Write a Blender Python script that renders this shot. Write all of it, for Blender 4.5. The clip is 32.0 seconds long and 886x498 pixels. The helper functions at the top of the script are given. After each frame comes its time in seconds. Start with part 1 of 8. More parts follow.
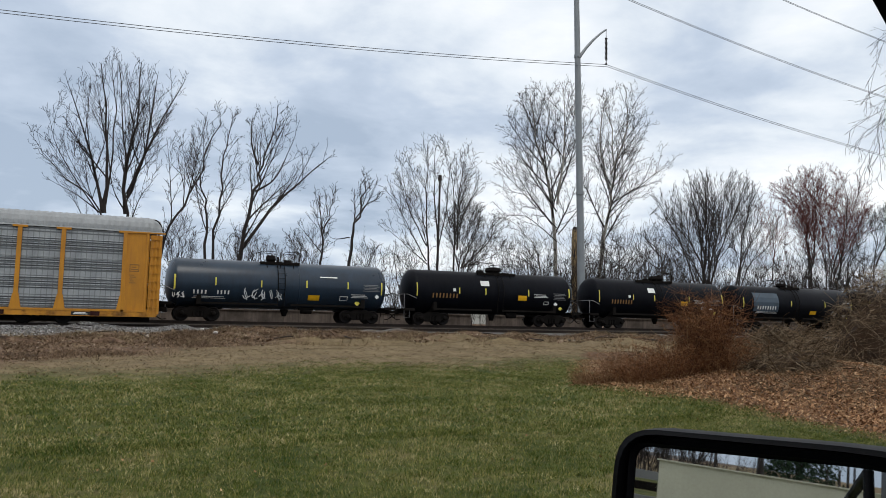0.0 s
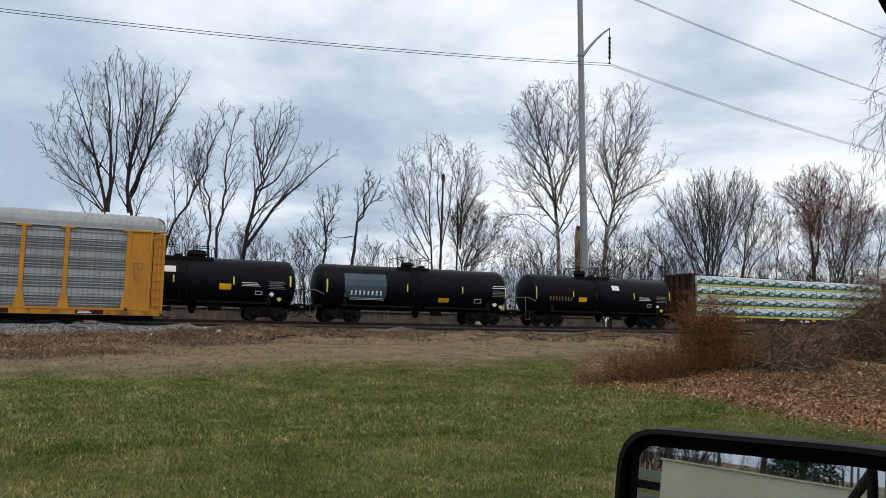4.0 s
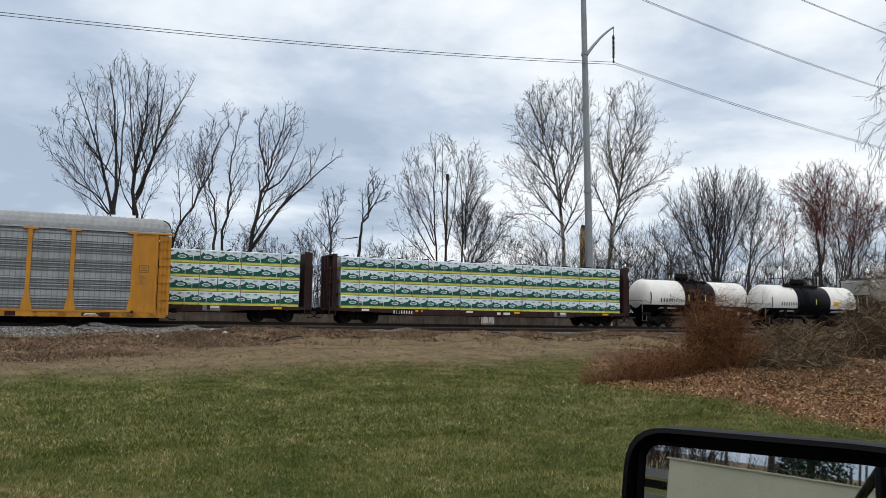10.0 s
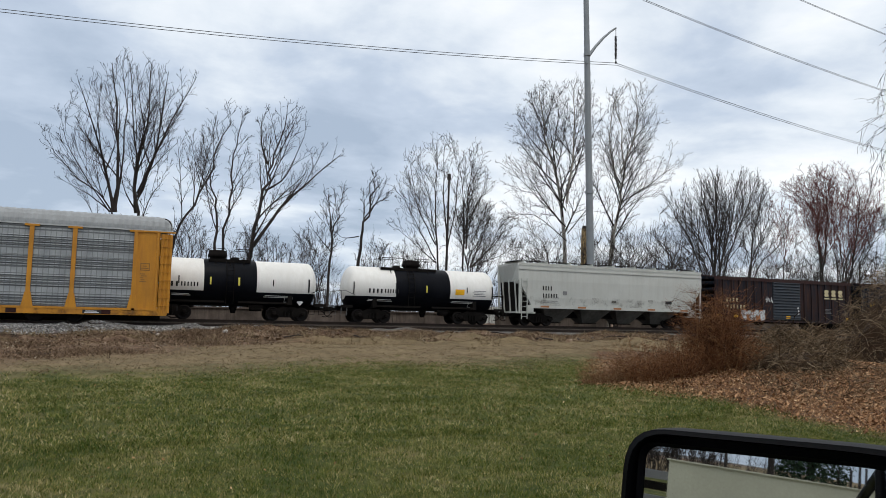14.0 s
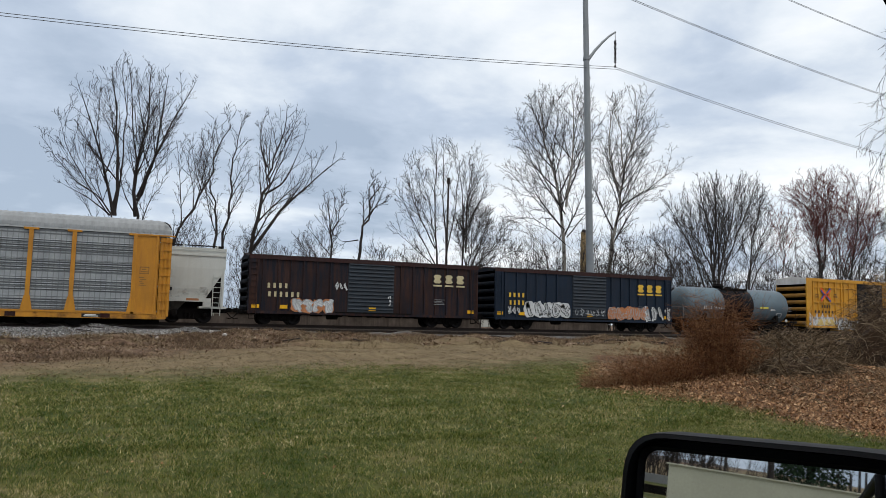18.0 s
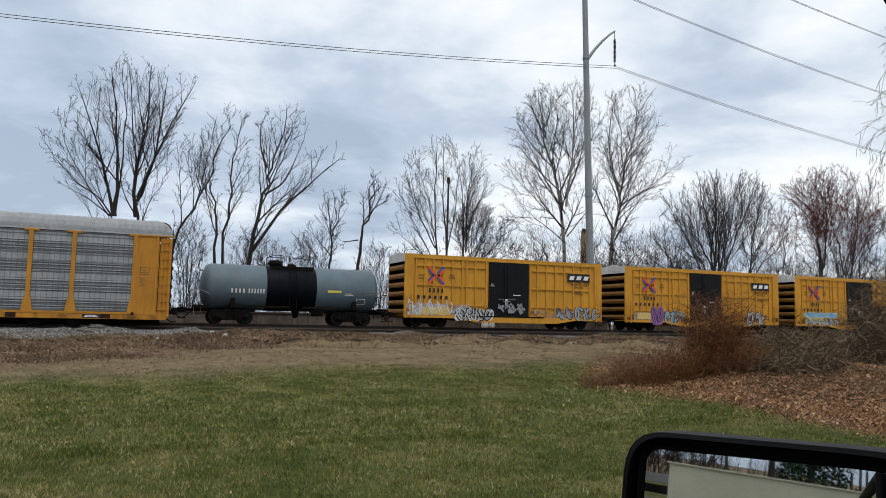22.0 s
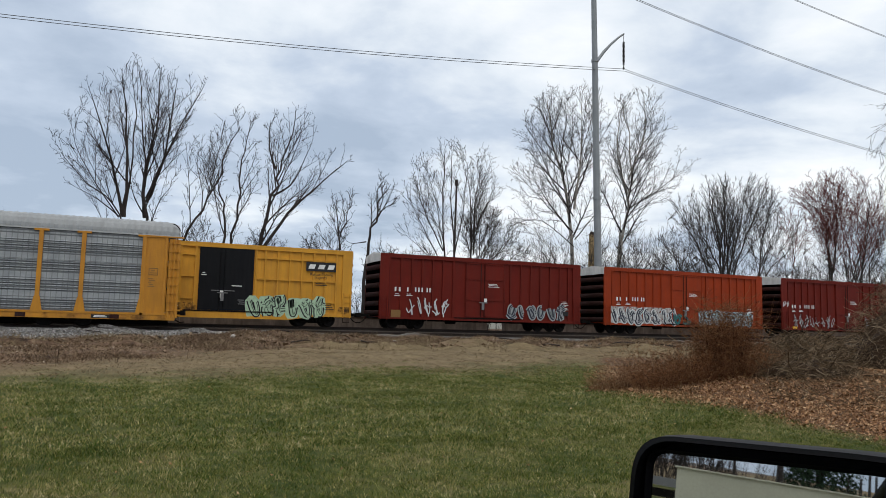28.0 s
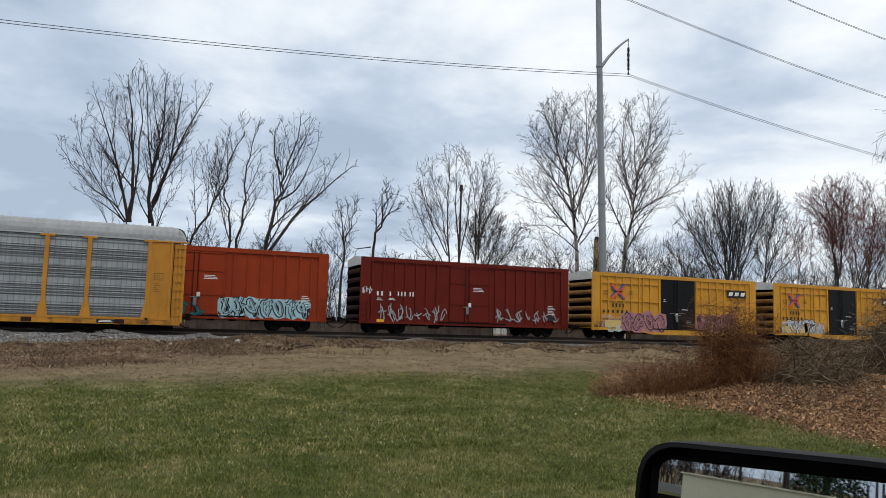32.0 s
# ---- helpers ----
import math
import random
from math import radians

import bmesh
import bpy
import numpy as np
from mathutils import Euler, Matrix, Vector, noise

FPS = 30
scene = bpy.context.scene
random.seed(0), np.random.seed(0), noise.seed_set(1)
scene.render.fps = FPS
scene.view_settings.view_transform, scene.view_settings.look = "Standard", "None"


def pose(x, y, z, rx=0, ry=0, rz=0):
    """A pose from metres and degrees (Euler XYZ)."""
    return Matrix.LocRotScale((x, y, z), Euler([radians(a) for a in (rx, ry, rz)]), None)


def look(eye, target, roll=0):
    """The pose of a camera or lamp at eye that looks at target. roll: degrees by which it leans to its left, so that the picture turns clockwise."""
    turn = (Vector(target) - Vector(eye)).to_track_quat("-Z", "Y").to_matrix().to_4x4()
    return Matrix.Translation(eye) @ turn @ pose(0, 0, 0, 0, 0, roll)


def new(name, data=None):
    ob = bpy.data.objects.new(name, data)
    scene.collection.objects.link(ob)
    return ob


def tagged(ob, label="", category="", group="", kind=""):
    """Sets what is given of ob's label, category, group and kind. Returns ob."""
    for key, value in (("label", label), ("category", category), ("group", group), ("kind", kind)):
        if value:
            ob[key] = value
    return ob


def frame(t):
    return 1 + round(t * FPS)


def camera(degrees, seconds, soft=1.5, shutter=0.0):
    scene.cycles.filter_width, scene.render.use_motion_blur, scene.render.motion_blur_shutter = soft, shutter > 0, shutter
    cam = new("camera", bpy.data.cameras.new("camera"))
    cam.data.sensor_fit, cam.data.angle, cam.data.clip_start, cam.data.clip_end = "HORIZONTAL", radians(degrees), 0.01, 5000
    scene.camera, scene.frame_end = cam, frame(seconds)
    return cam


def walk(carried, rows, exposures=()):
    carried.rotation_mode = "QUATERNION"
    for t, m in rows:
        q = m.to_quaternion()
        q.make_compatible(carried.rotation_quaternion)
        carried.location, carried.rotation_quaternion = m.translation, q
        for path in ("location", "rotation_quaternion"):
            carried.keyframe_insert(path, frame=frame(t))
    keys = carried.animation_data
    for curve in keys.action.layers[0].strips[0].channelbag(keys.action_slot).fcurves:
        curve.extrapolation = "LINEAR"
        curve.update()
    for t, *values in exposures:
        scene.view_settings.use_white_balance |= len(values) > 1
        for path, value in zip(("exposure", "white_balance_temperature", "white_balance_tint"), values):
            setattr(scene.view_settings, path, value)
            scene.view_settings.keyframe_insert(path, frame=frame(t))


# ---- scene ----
# camera held by hand in a parked car: fixed eye, small turns (seconds, heading, tilt, lean in degrees)
EYE = (0.0, 0.0, 1.55)
TURNS = [
    (0, 23.839, 5.372, 1.216), (0.5, 23.811, 5.348, 1.101), (1, 23.709, 5.344, 1.041), (1.5, 23.699, 5.309, 0.964),
    (2, 23.741, 5.306, 0.949), (2.5, 23.665, 5.288, 0.954), (3, 23.576, 5.302, 1.146), (3.5, 23.592, 5.298, 1.300),
    (5.5, 23.518, 5.268, 1.026), (6, 23.364, 5.365, 0.995), (6.5, 23.363, 5.346, 1.112), (7, 23.314, 5.329, 1.275),
    (7.5, 23.360, 5.358, 1.235), (8, 23.343, 5.363, 0.965), (8.5, 23.303, 5.262, 0.781), (9, 23.228, 5.255, 0.736),
    (9.5, 23.257, 5.318, 0.764), (10, 23.214, 5.302, 0.910), (10.5, 23.164, 5.282, 1.087), (11, 23.154, 5.270, 1.054),
    (11.5, 23.239, 5.249, 0.989), (12, 23.301, 5.254, 0.948), (12.5, 23.351, 5.308, 1.028), (13, 23.302, 5.432, 1.005),
    (13.5, 23.231, 5.347, 1.054), (14, 23.135, 5.281, 1.292), (14.5, 23.345, 5.315, 1.254), (16.5, 23.255, 5.199, 0.777),
    (17, 23.326, 5.574, 1.045), (17.5, 23.235, 5.567, 1.182), (18, 23.169, 5.564, 1.320), (18.5, 23.216, 5.535, 1.088),
    (19, 23.188, 5.639, 1.065), (19.5, 23.276, 5.647, 1.153), (20, 23.148, 5.587, 1.102), (20.5, 23.111, 5.581, 1.220),
    (21, 23.116, 5.626, 1.415), (21.5, 23.104, 5.595, 1.297), (22, 23.158, 5.537, 1.147), (22.5, 23.073, 5.548, 1.019),
    (23, 23.003, 5.687, 1.038), (23.5, 22.948, 5.679, 1.196), (24, 22.987, 5.576, 1.437), (24.5, 22.977, 5.505, 1.367),
    (25, 22.936, 5.576, 1.274), (25.5, 22.912, 5.563, 1.199), (27.5, 22.655, 5.646, 1.334), (28, 22.562, 5.695, 1.496),
    (28.5, 22.472, 5.746, 1.380), (29, 22.455, 5.772, 1.275), (29.5, 22.454, 5.874, 1.142), (30, 22.492, 5.925, 1.208),
    (30.5, 22.431, 5.935, 1.306), (31, 22.331, 6.065, 1.588), (31.5, 22.294, 6.168, 1.726), (32, 22.189, 6.084, 1.546),
]
cam = camera(61.568, 32.0, 0.8)


def aim(heading, tilt, lean):
    h, p = radians(heading), radians(tilt)
    way = Vector((math.sin(h) * math.cos(p), math.cos(h) * math.cos(p), math.sin(p)))
    return look(EYE, Vector(EYE) + 10 * way, lean)


walk(cam, [(t, aim(h, p, r)) for t, h, p, r in TURNS], [(0.0, 0.28), (32.0, 0.28)])

# ---- sky and light: a bright overcast day ----
def node(nt, kind, **kw):
    n = nt.nodes.new(kind)
    for k, v in kw.items():
        n.inputs[k.replace("_", " ")].default_value = v
    return n


def math_node(nt, op, a, b):
    n = nt.nodes.new("ShaderNodeMath")
    n.operation = op
    for i, v in enumerate((a, b)):
        if isinstance(v, (int, float)):
            n.inputs[i].default_value = v
        else:
            nt.links.new(v, n.inputs[i])
    return n.outputs[0]


def ramp(nt, fac, stops):
    n = nt.nodes.new("ShaderNodeValToRGB")
    e = n.color_ramp.elements
    while len(e) < len(stops):
        e.new(0.5)
    for el, (p, c) in zip(e, stops):
        el.position, el.color = p, (*c, 1) if len(c) == 3 else c
    nt.links.new(fac, n.inputs["Fac"])
    return n.outputs["Color"]


def mix_rgb(nt, fac, a, b, blend="MIX"):
    n = nt.nodes.new("ShaderNodeMix")
    n.data_type, n.blend_type = "RGBA", blend
    for sock, v in ((n.inputs[0], fac), (n.inputs[6], a), (n.inputs[7], b)):
        if isinstance(v, (int, float)):
            sock.default_value = v
        elif isinstance(v, tuple):
            sock.default_value = (*v, 1)
        else:
            nt.links.new(v, sock)
    return n.outputs[2]


world = bpy.data.worlds.new("overcast_sky")
scene.world = world
world.use_nodes = True
wt = world.node_tree
wt.nodes.clear()
w_out = wt.nodes.new("ShaderNodeOutputWorld")
w_bg = wt.nodes.new("ShaderNodeBackground")
w_sky = wt.nodes.new("ShaderNodeTexSky")
w_sky.sky_type, w_sky.sun_disc = "NISHITA", False
w_sky.sun_elevation, w_sky.sun_rotation = radians(42), radians(150)
w_tc = wt.nodes.new("ShaderNodeTexCoord")
w_sep = wt.nodes.new("ShaderNodeSeparateXYZ")
wt.links.new(w_tc.outputs["Generated"], w_sep.inputs[0])
w_den = math_node(wt, "ADD", math_node(wt, "MAXIMUM", w_sep.outputs[2], 0.0), 0.16)
w_cmb = wt.nodes.new("ShaderNodeCombineXYZ")
wt.links.new(math_node(wt, "DIVIDE", w_sep.outputs[0], w_den), w_cmb.inputs[0])
wt.links.new(math_node(wt, "DIVIDE", w_sep.outputs[1], w_den), w_cmb.inputs[1])
w_big = node(wt, "ShaderNodeTexNoise", Scale=0.85, Detail=5.0, Roughness=0.52, Distortion=0.35)
w_fine = node(wt, "ShaderNodeTexNoise", Scale=2.6, Detail=6.0, Roughness=0.6, Distortion=0.2)
wt.links.new(w_cmb.outputs[0], w_big.inputs["Vector"])
wt.links.new(w_cmb.outputs[0], w_fine.inputs["Vector"])
w_sum = math_node(wt, "ADD", math_node(wt, "MULTIPLY", w_big.outputs["Fac"], 0.72), math_node(wt, "MULTIPLY", w_fine.outputs["Fac"], 0.28))
w_sum = math_node(wt, "ADD", w_sum, math_node(wt, "MULTIPLY", math_node(wt, "SUBTRACT", w_sep.outputs[0], 0.3), 0.06))


def cloud_bank(heading, height, sharp, lift):
    """A broad thicker or thinner stretch of the cloud cover, by heading and height in degrees."""
    h, e = radians(heading), radians(height)
    v = wt.nodes.new("ShaderNodeVectorMath")
    v.operation = "DOT_PRODUCT"
    wt.links.new(w_tc.outputs["Generated"], v.inputs[0])
    v.inputs[1].default_value = (math.sin(h) * math.cos(e), math.cos(h) * math.cos(e), math.sin(e))
    return math_node(wt, "MULTIPLY", math_node(wt, "POWER", math_node(wt, "MAXIMUM", v.outputs["Value"], 0.0), sharp), lift)


for bank in ((-7, 21, 90, -0.10), (-5, 11, 90, -0.075), (33, 21, 100, 0.11), (16, 13.5, 160, -0.06), (-1.5, 18, 500, 0.05), (42, 17, 260, -0.045), (36, 13.5, 200, 0.07), (52, 14, 120, 0.03)):
    w_sum = math_node(wt, "ADD", w_sum, cloud_bank(*bank))
w_sum = math_node(wt, "ADD", w_sum, math_node(wt, "MULTIPLY", math_node(wt, "SUBTRACT", w_sep.outputs[2], 0.24), 0.24))
w_cloud = ramp(wt, w_sum, [(0.36, (0.36, 0.435, 0.545)), (0.45, (0.49, 0.565, 0.675)), (0.53, (0.70, 0.755, 0.815)), (0.65, (0.94, 0.95, 0.965))])
w_skyc = mix_rgb(wt, 1.0, w_sky.outputs[0], (0.1, 0.1, 0.1), "MULTIPLY")
wt.links.new(mix_rgb(wt, 0.93, w_skyc, w_cloud), w_bg.inputs["Color"])
w_bg.inputs["Strength"].default_value = 1.0
wt.links.new(w_bg.outputs[0], w_out.inputs["Surface"])

sun = new("sun", bpy.data.lights.new("sun", "SUN"))
sun.data.energy, sun.data.angle, sun.data.color = 0.8, radians(25), (1.0, 0.96, 0.9)
sun.matrix_world = look((0, -20, 40), (8, 0, 0))


# ---- helpers for meshes and materials ----
class Mesh:
    """Collects boxes, tubes and prisms, and becomes one mesh."""

    def __init__(self):
        self.v, self.f, self.s = [], [], []

    def add(self, verts, faces, smooth=False):
        n = len(self.v)
        self.v += verts
        self.f += [tuple(i + n for i in f) for f in faces]
        self.s += [smooth] * len(faces)
        return self

    def box(self, x0, x1, y0, y1, z0, z1):
        return self.add([(x, y, z) for x in (x0, x1) for y in (y0, y1) for z in (z0, z1)],
                        [(0, 1, 3, 2), (4, 6, 7, 5), (0, 4, 5, 1), (2, 3, 7, 6), (0, 2, 6, 4), (1, 5, 7, 3)])

    def prism(self, pts, axis, a, b):
        """A polygon of pairs, drawn out along an axis from a to b."""
        n = len(pts)
        put = {"x": lambda p, h: (h, *p), "y": lambda p, h: (p[0], h, p[1]), "z": lambda p, h: (*p, h)}[axis]
        vs = [put(p, a) for p in pts] + [put(p, b) for p in pts]
        fs = [tuple(range(n))[::-1], tuple(range(n, 2 * n))] + [(i, (i + 1) % n, n + (i + 1) % n, n + i) for i in range(n)]
        return self.add(vs, fs)

    def tube(self, path, radii, n=8, caps=True):
        path = [Vector(p) for p in path]
        if isinstance(radii, (int, float)):
            radii = [radii] * len(path)
        vs, side = [], None
        for i, p in enumerate(path):
            d = (path[min(i + 1, len(path) - 1)] - path[max(i - 1, 0)]).normalized()
            if side is None:
                side = d.orthogonal().normalized()
            side = (side - d * side.dot(d)).normalized()
            up = d.cross(side)
            vs += [tuple(p + radii[i] * (math.cos(2 * math.pi * k / n) * side + math.sin(2 * math.pi * k / n) * up)) for k in range(n)]
        m = len(path)
        fs = [(i * n + k, i * n + (k + 1) % n, (i + 1) * n + (k + 1) % n, (i + 1) * n + k) for i in range(m - 1) for k in range(n)]
        self.add(vs, fs, True)
        if caps:
            self.add(vs[:n], [tuple(range(n))[::-1]])
            self.add(vs[-n:], [tuple(range(n))])
        return self

    def turned(self, profile, centre, axis="x", n=28, arc=(0, 360)):
        """A profile of (along, radius) turned round an axis through centre."""
        full = arc[1] - arc[0] >= 360
        k = n if full else n + 1
        vs = []
        for a, r in profile:
            for i in range(k):
                w = radians(arc[0] + (arc[1] - arc[0]) * i / n)
                c, s = r * math.cos(w), r * math.sin(w)
                p = {"x": (a, c, s), "y": (c, a, s), "z": (c, s, a)}[axis]
                vs.append(tuple(p[j] + centre[j] for j in range(3)))
        fs = []
        for j in range(len(profile) - 1):
            for i in range(n):
                b = (i + 1) % k
                fs.append((j * k + i, j * k + b, (j + 1) * k + b, (j + 1) * k + i))
        return self.add(vs, fs, True)

    def data(self, name):
        me = bpy.data.meshes.new(name)
        me.from_pydata(self.v, [], self.f)
        me.polygons.foreach_set("use_smooth", self.s)
        bm = bmesh.new()
        bm.from_mesh(me)
        bmesh.ops.recalc_face_normals(bm, faces=bm.faces)
        bm.to_mesh(me)
        bm.free()
        me.update()
        return me


def arrays_mesh(name, verts, faces, material, smooth=False):
    me = bpy.data.meshes.new(name)
    n, k = faces.shape
    me.vertices.add(len(verts))
    me.vertices.foreach_set("co", verts.astype(np.float32).ravel())
    me.loops.add(n * k)
    me.loops.foreach_set("vertex_index", faces.astype(np.int32).ravel())
    me.polygons.add(n)
    me.polygons.foreach_set("loop_start", np.arange(0, n * k, k, dtype=np.int32))
    me.polygons.foreach_set("use_smooth", np.full(n, smooth))
    me.update(calc_edges=True)
    me.materials.append(material)
    return me


def wands(name, limbs, sides, material):
    """Thin tapered rods, all at once: limbs are pairs of points and radii."""
    groups = {}
    for pts, rad in limbs:
        groups.setdefault(len(pts), []).append((pts, rad))
    vs, fs, base = [], [], 0
    for m, rows in groups.items():
        P = np.array([[tuple(p) for p in pts] for pts, _ in rows])
        R = np.array([rad for _, rad in rows])
        D = np.empty_like(P)
        D[:, 1:-1] = P[:, 2:] - P[:, :-2]
        D[:, 0], D[:, -1] = P[:, 1] - P[:, 0], P[:, -1] - P[:, -2]
        D /= np.linalg.norm(D, axis=2, keepdims=True) + 1e-9
        ref = np.where(np.abs(D[:, :1, 2:]) > 0.8, np.array([1.0, 0.0, 0.0]), np.array([0.0, 0.0, 1.0]))
        S = np.cross(D, np.broadcast_to(ref, D.shape))
        S /= np.linalg.norm(S, axis=2, keepdims=True) + 1e-9
        U = np.cross(D, S)
        w = 2 * np.pi * np.arange(sides) / sides
        V = P[:, :, None] + R[:, :, None, None] * (np.cos(w)[:, None] * S[:, :, None] + np.sin(w)[:, None] * U[:, :, None])
        n = len(rows)
        i, j, k = np.meshgrid(np.arange(n), np.arange(m - 1), np.arange(sides), indexing="ij")
        at = lambda jj, kk: base + (i * m + jj) * sides + kk % sides
        fs.append(np.stack([at(j, k), at(j, k + 1), at(j + 1, k + 1), at(j + 1, k)], -1).reshape(-1, 4))
        vs.append(V.reshape(-1, 3))
        base += n * m * sides
    return arrays_mesh(name, np.concatenate(vs), np.concatenate(fs), material, True)


def part(name, mesh, material, parent, label="", at=None):
    """One mesh object under a thing or a part."""
    me = mesh.data(name) if isinstance(mesh, Mesh) else mesh
    if not me.materials:
        me.materials.append(material)
    ob = new(name, me)
    ob.parent = parent
    if at:
        ob.location = at
    return tagged(ob, label)


def thing(name, label, category, group="", at=(0, 0, 0), kind=""):
    ob = new(name)
    ob.location = at
    return tagged(ob, label, category, group, kind)


def solid(name, mesh, material, label, category, group="", kind=""):
    """A thing of one mesh."""
    me = mesh.data(name)
    me.materials.append(material)
    return tagged(new(name, me), label, category, group, kind)


def mat(name, base, rough=0.6, metal=0.0, var=0.25, scale=1.2, grain=0.12, gscale=30.0, bump=0.15, streak=0.0, streak_to=(0.05, 0.04, 0.035), random_by=0.0, spec=0.3, stretch=(1, 1, 1), streak_at=(0.42, 0.72)):
    """A worn surface: blotches, fine grain, optional run-down streaks of dirt, and relief."""
    m = bpy.data.materials.new(name)
    m.use_nodes = True
    nt = m.node_tree
    b = nt.nodes["Principled BSDF"]
    tc = nt.nodes.new("ShaderNodeTexCoord")
    mp = nt.nodes.new("ShaderNodeMapping")
    mp.inputs["Scale"].default_value = stretch
    nt.links.new(tc.outputs["Object"], mp.inputs["Vector"])
    info = nt.nodes.new("ShaderNodeObjectInfo")
    n1 = node(nt, "ShaderNodeTexNoise", Scale=scale, Detail=4.0, Roughness=0.6)
    n2 = node(nt, "ShaderNodeTexNoise", Scale=gscale, Detail=3.0, Roughness=0.7)
    n1.noise_dimensions = "4D"
    nt.links.new(math_node(nt, "MULTIPLY", info.outputs["Random"], 40.0), n1.inputs["W"])
    nt.links.new(mp.outputs[0], n1.inputs["Vector"])
    nt.links.new(mp.outputs[0], n2.inputs["Vector"])
    dark = tuple(c * (1 - var) for c in base)
    lite = tuple(min(1.0, c * (1 + var * 0.8)) for c in base)
    col = ramp(nt, n1.outputs["Fac"], [(0.3, dark), (0.7, lite)])
    g = ramp(nt, n2.outputs["Fac"], [(0.3, (1 - grain,) * 3), (0.7, (1.0,) * 3)])
    col = mix_rgb(nt, 1.0, col, g, "MULTIPLY")
    if streak:
        ms = nt.nodes.new("ShaderNodeMapping")
        ms.inputs["Scale"].default_value = (2.4, 2.4, 0.22)
        nt.links.new(tc.outputs["Object"], ms.inputs["Vector"])
        n3 = node(nt, "ShaderNodeTexNoise", Scale=1.6, Detail=5.0, Roughness=0.65)
        n3.noise_dimensions = "4D"
        nt.links.new(math_node(nt, "MULTIPLY", info.outputs["Random"], 25.0), n3.inputs["W"])
        nt.links.new(ms.outputs[0], n3.inputs["Vector"])
        f = ramp(nt, n3.outputs["Fac"], [(streak_at[0], (0, 0, 0)), (streak_at[1], (streak,) * 3)])
        col = mix_rgb(nt, f, col, streak_to)
    if random_by:
        v = math_node(nt, "ADD", math_node(nt, "MULTIPLY", info.outputs["Random"], 2 * random_by), 1 - random_by)
        hs = nt.nodes.new("ShaderNodeHueSaturation")
        nt.links.new(v, hs.inputs["Value"])
        nt.links.new(col, hs.inputs["Color"])
        col = hs.outputs[0]
    nt.links.new(col, b.inputs["Base Color"])
    b.inputs["Metallic"].default_value = metal
    b.inputs["Specular IOR Level"].default_value = spec
    nt.links.new(math_node(nt, "ADD", math_node(nt, "MULTIPLY", n1.outputs["Fac"], 0.25), rough - 0.12), b.inputs["Roughness"])
    if bump:
        bp = node(nt, "ShaderNodeBump", Strength=bump, Distance=0.02)
        nt.links.new(n2.outputs["Fac"], bp.inputs["Height"])
        nt.links.new(bp.outputs[0], b.inputs["Normal"])
    return m


def plain(name, base, rough=0.6, metal=0.0, var=0.15):
    return mat(name, base, rough, metal, var, scale=2.0, grain=0.08, bump=0.05)


# ---- ground: lawn, dry strip, bank, ballast, and country to the horizon ----
NEAR_Y, FAR_Y = 43.07, 47.17      # centre lines of the two tracks
NEAR_RAIL, FAR_RAIL = 0.92, 1.13  # heights of the rail heads
PROFILE = [(-3000, -0.3), (-30, -0.15), (0, 0.0), (7, 0.0), (18, 0.15), (24, 0.36), (30, 0.55), (38.2, 0.60), (40.6, 0.70), (41.4, 0.76),
           (44.7, 0.76), (45.4, 0.93), (49.0, 0.95), (50.5, 0.80), (60, 0.8), (3000, 1.0)]


def ground_z(x, y):
    for (a, za), (b, zb) in zip(PROFILE, PROFILE[1:]):
        if y <= b:
            break
    z = za + (zb - za) * min(1, max(0, (y - a) / (b - a)))
    if 4 < y < 40 and abs(x) < 80:
        k = 1.0 if y > 22 else 0.35
        z += k * 0.10 * noise.noise((x * 0.30, y * 0.55, 3.1)) + k * 0.05 * noise.noise((x * 1.1, y * 1.3, 7.7))
    if 28 < y < 41 and abs(x) < 80:
        z += 0.42 * max(0.0, noise.noise((x * 0.36, y * 0.4, 1.7))) + 0.15 * noise.noise((x * 1.2, y * 1.2, 4.4))
    # the low mound under the brush pile
    dx, dy = (x - 13.8) / 4.2, (y - 11.6) / 3.0
    z += 0.75 * math.exp(-(dx * dx + dy * dy))
    return z


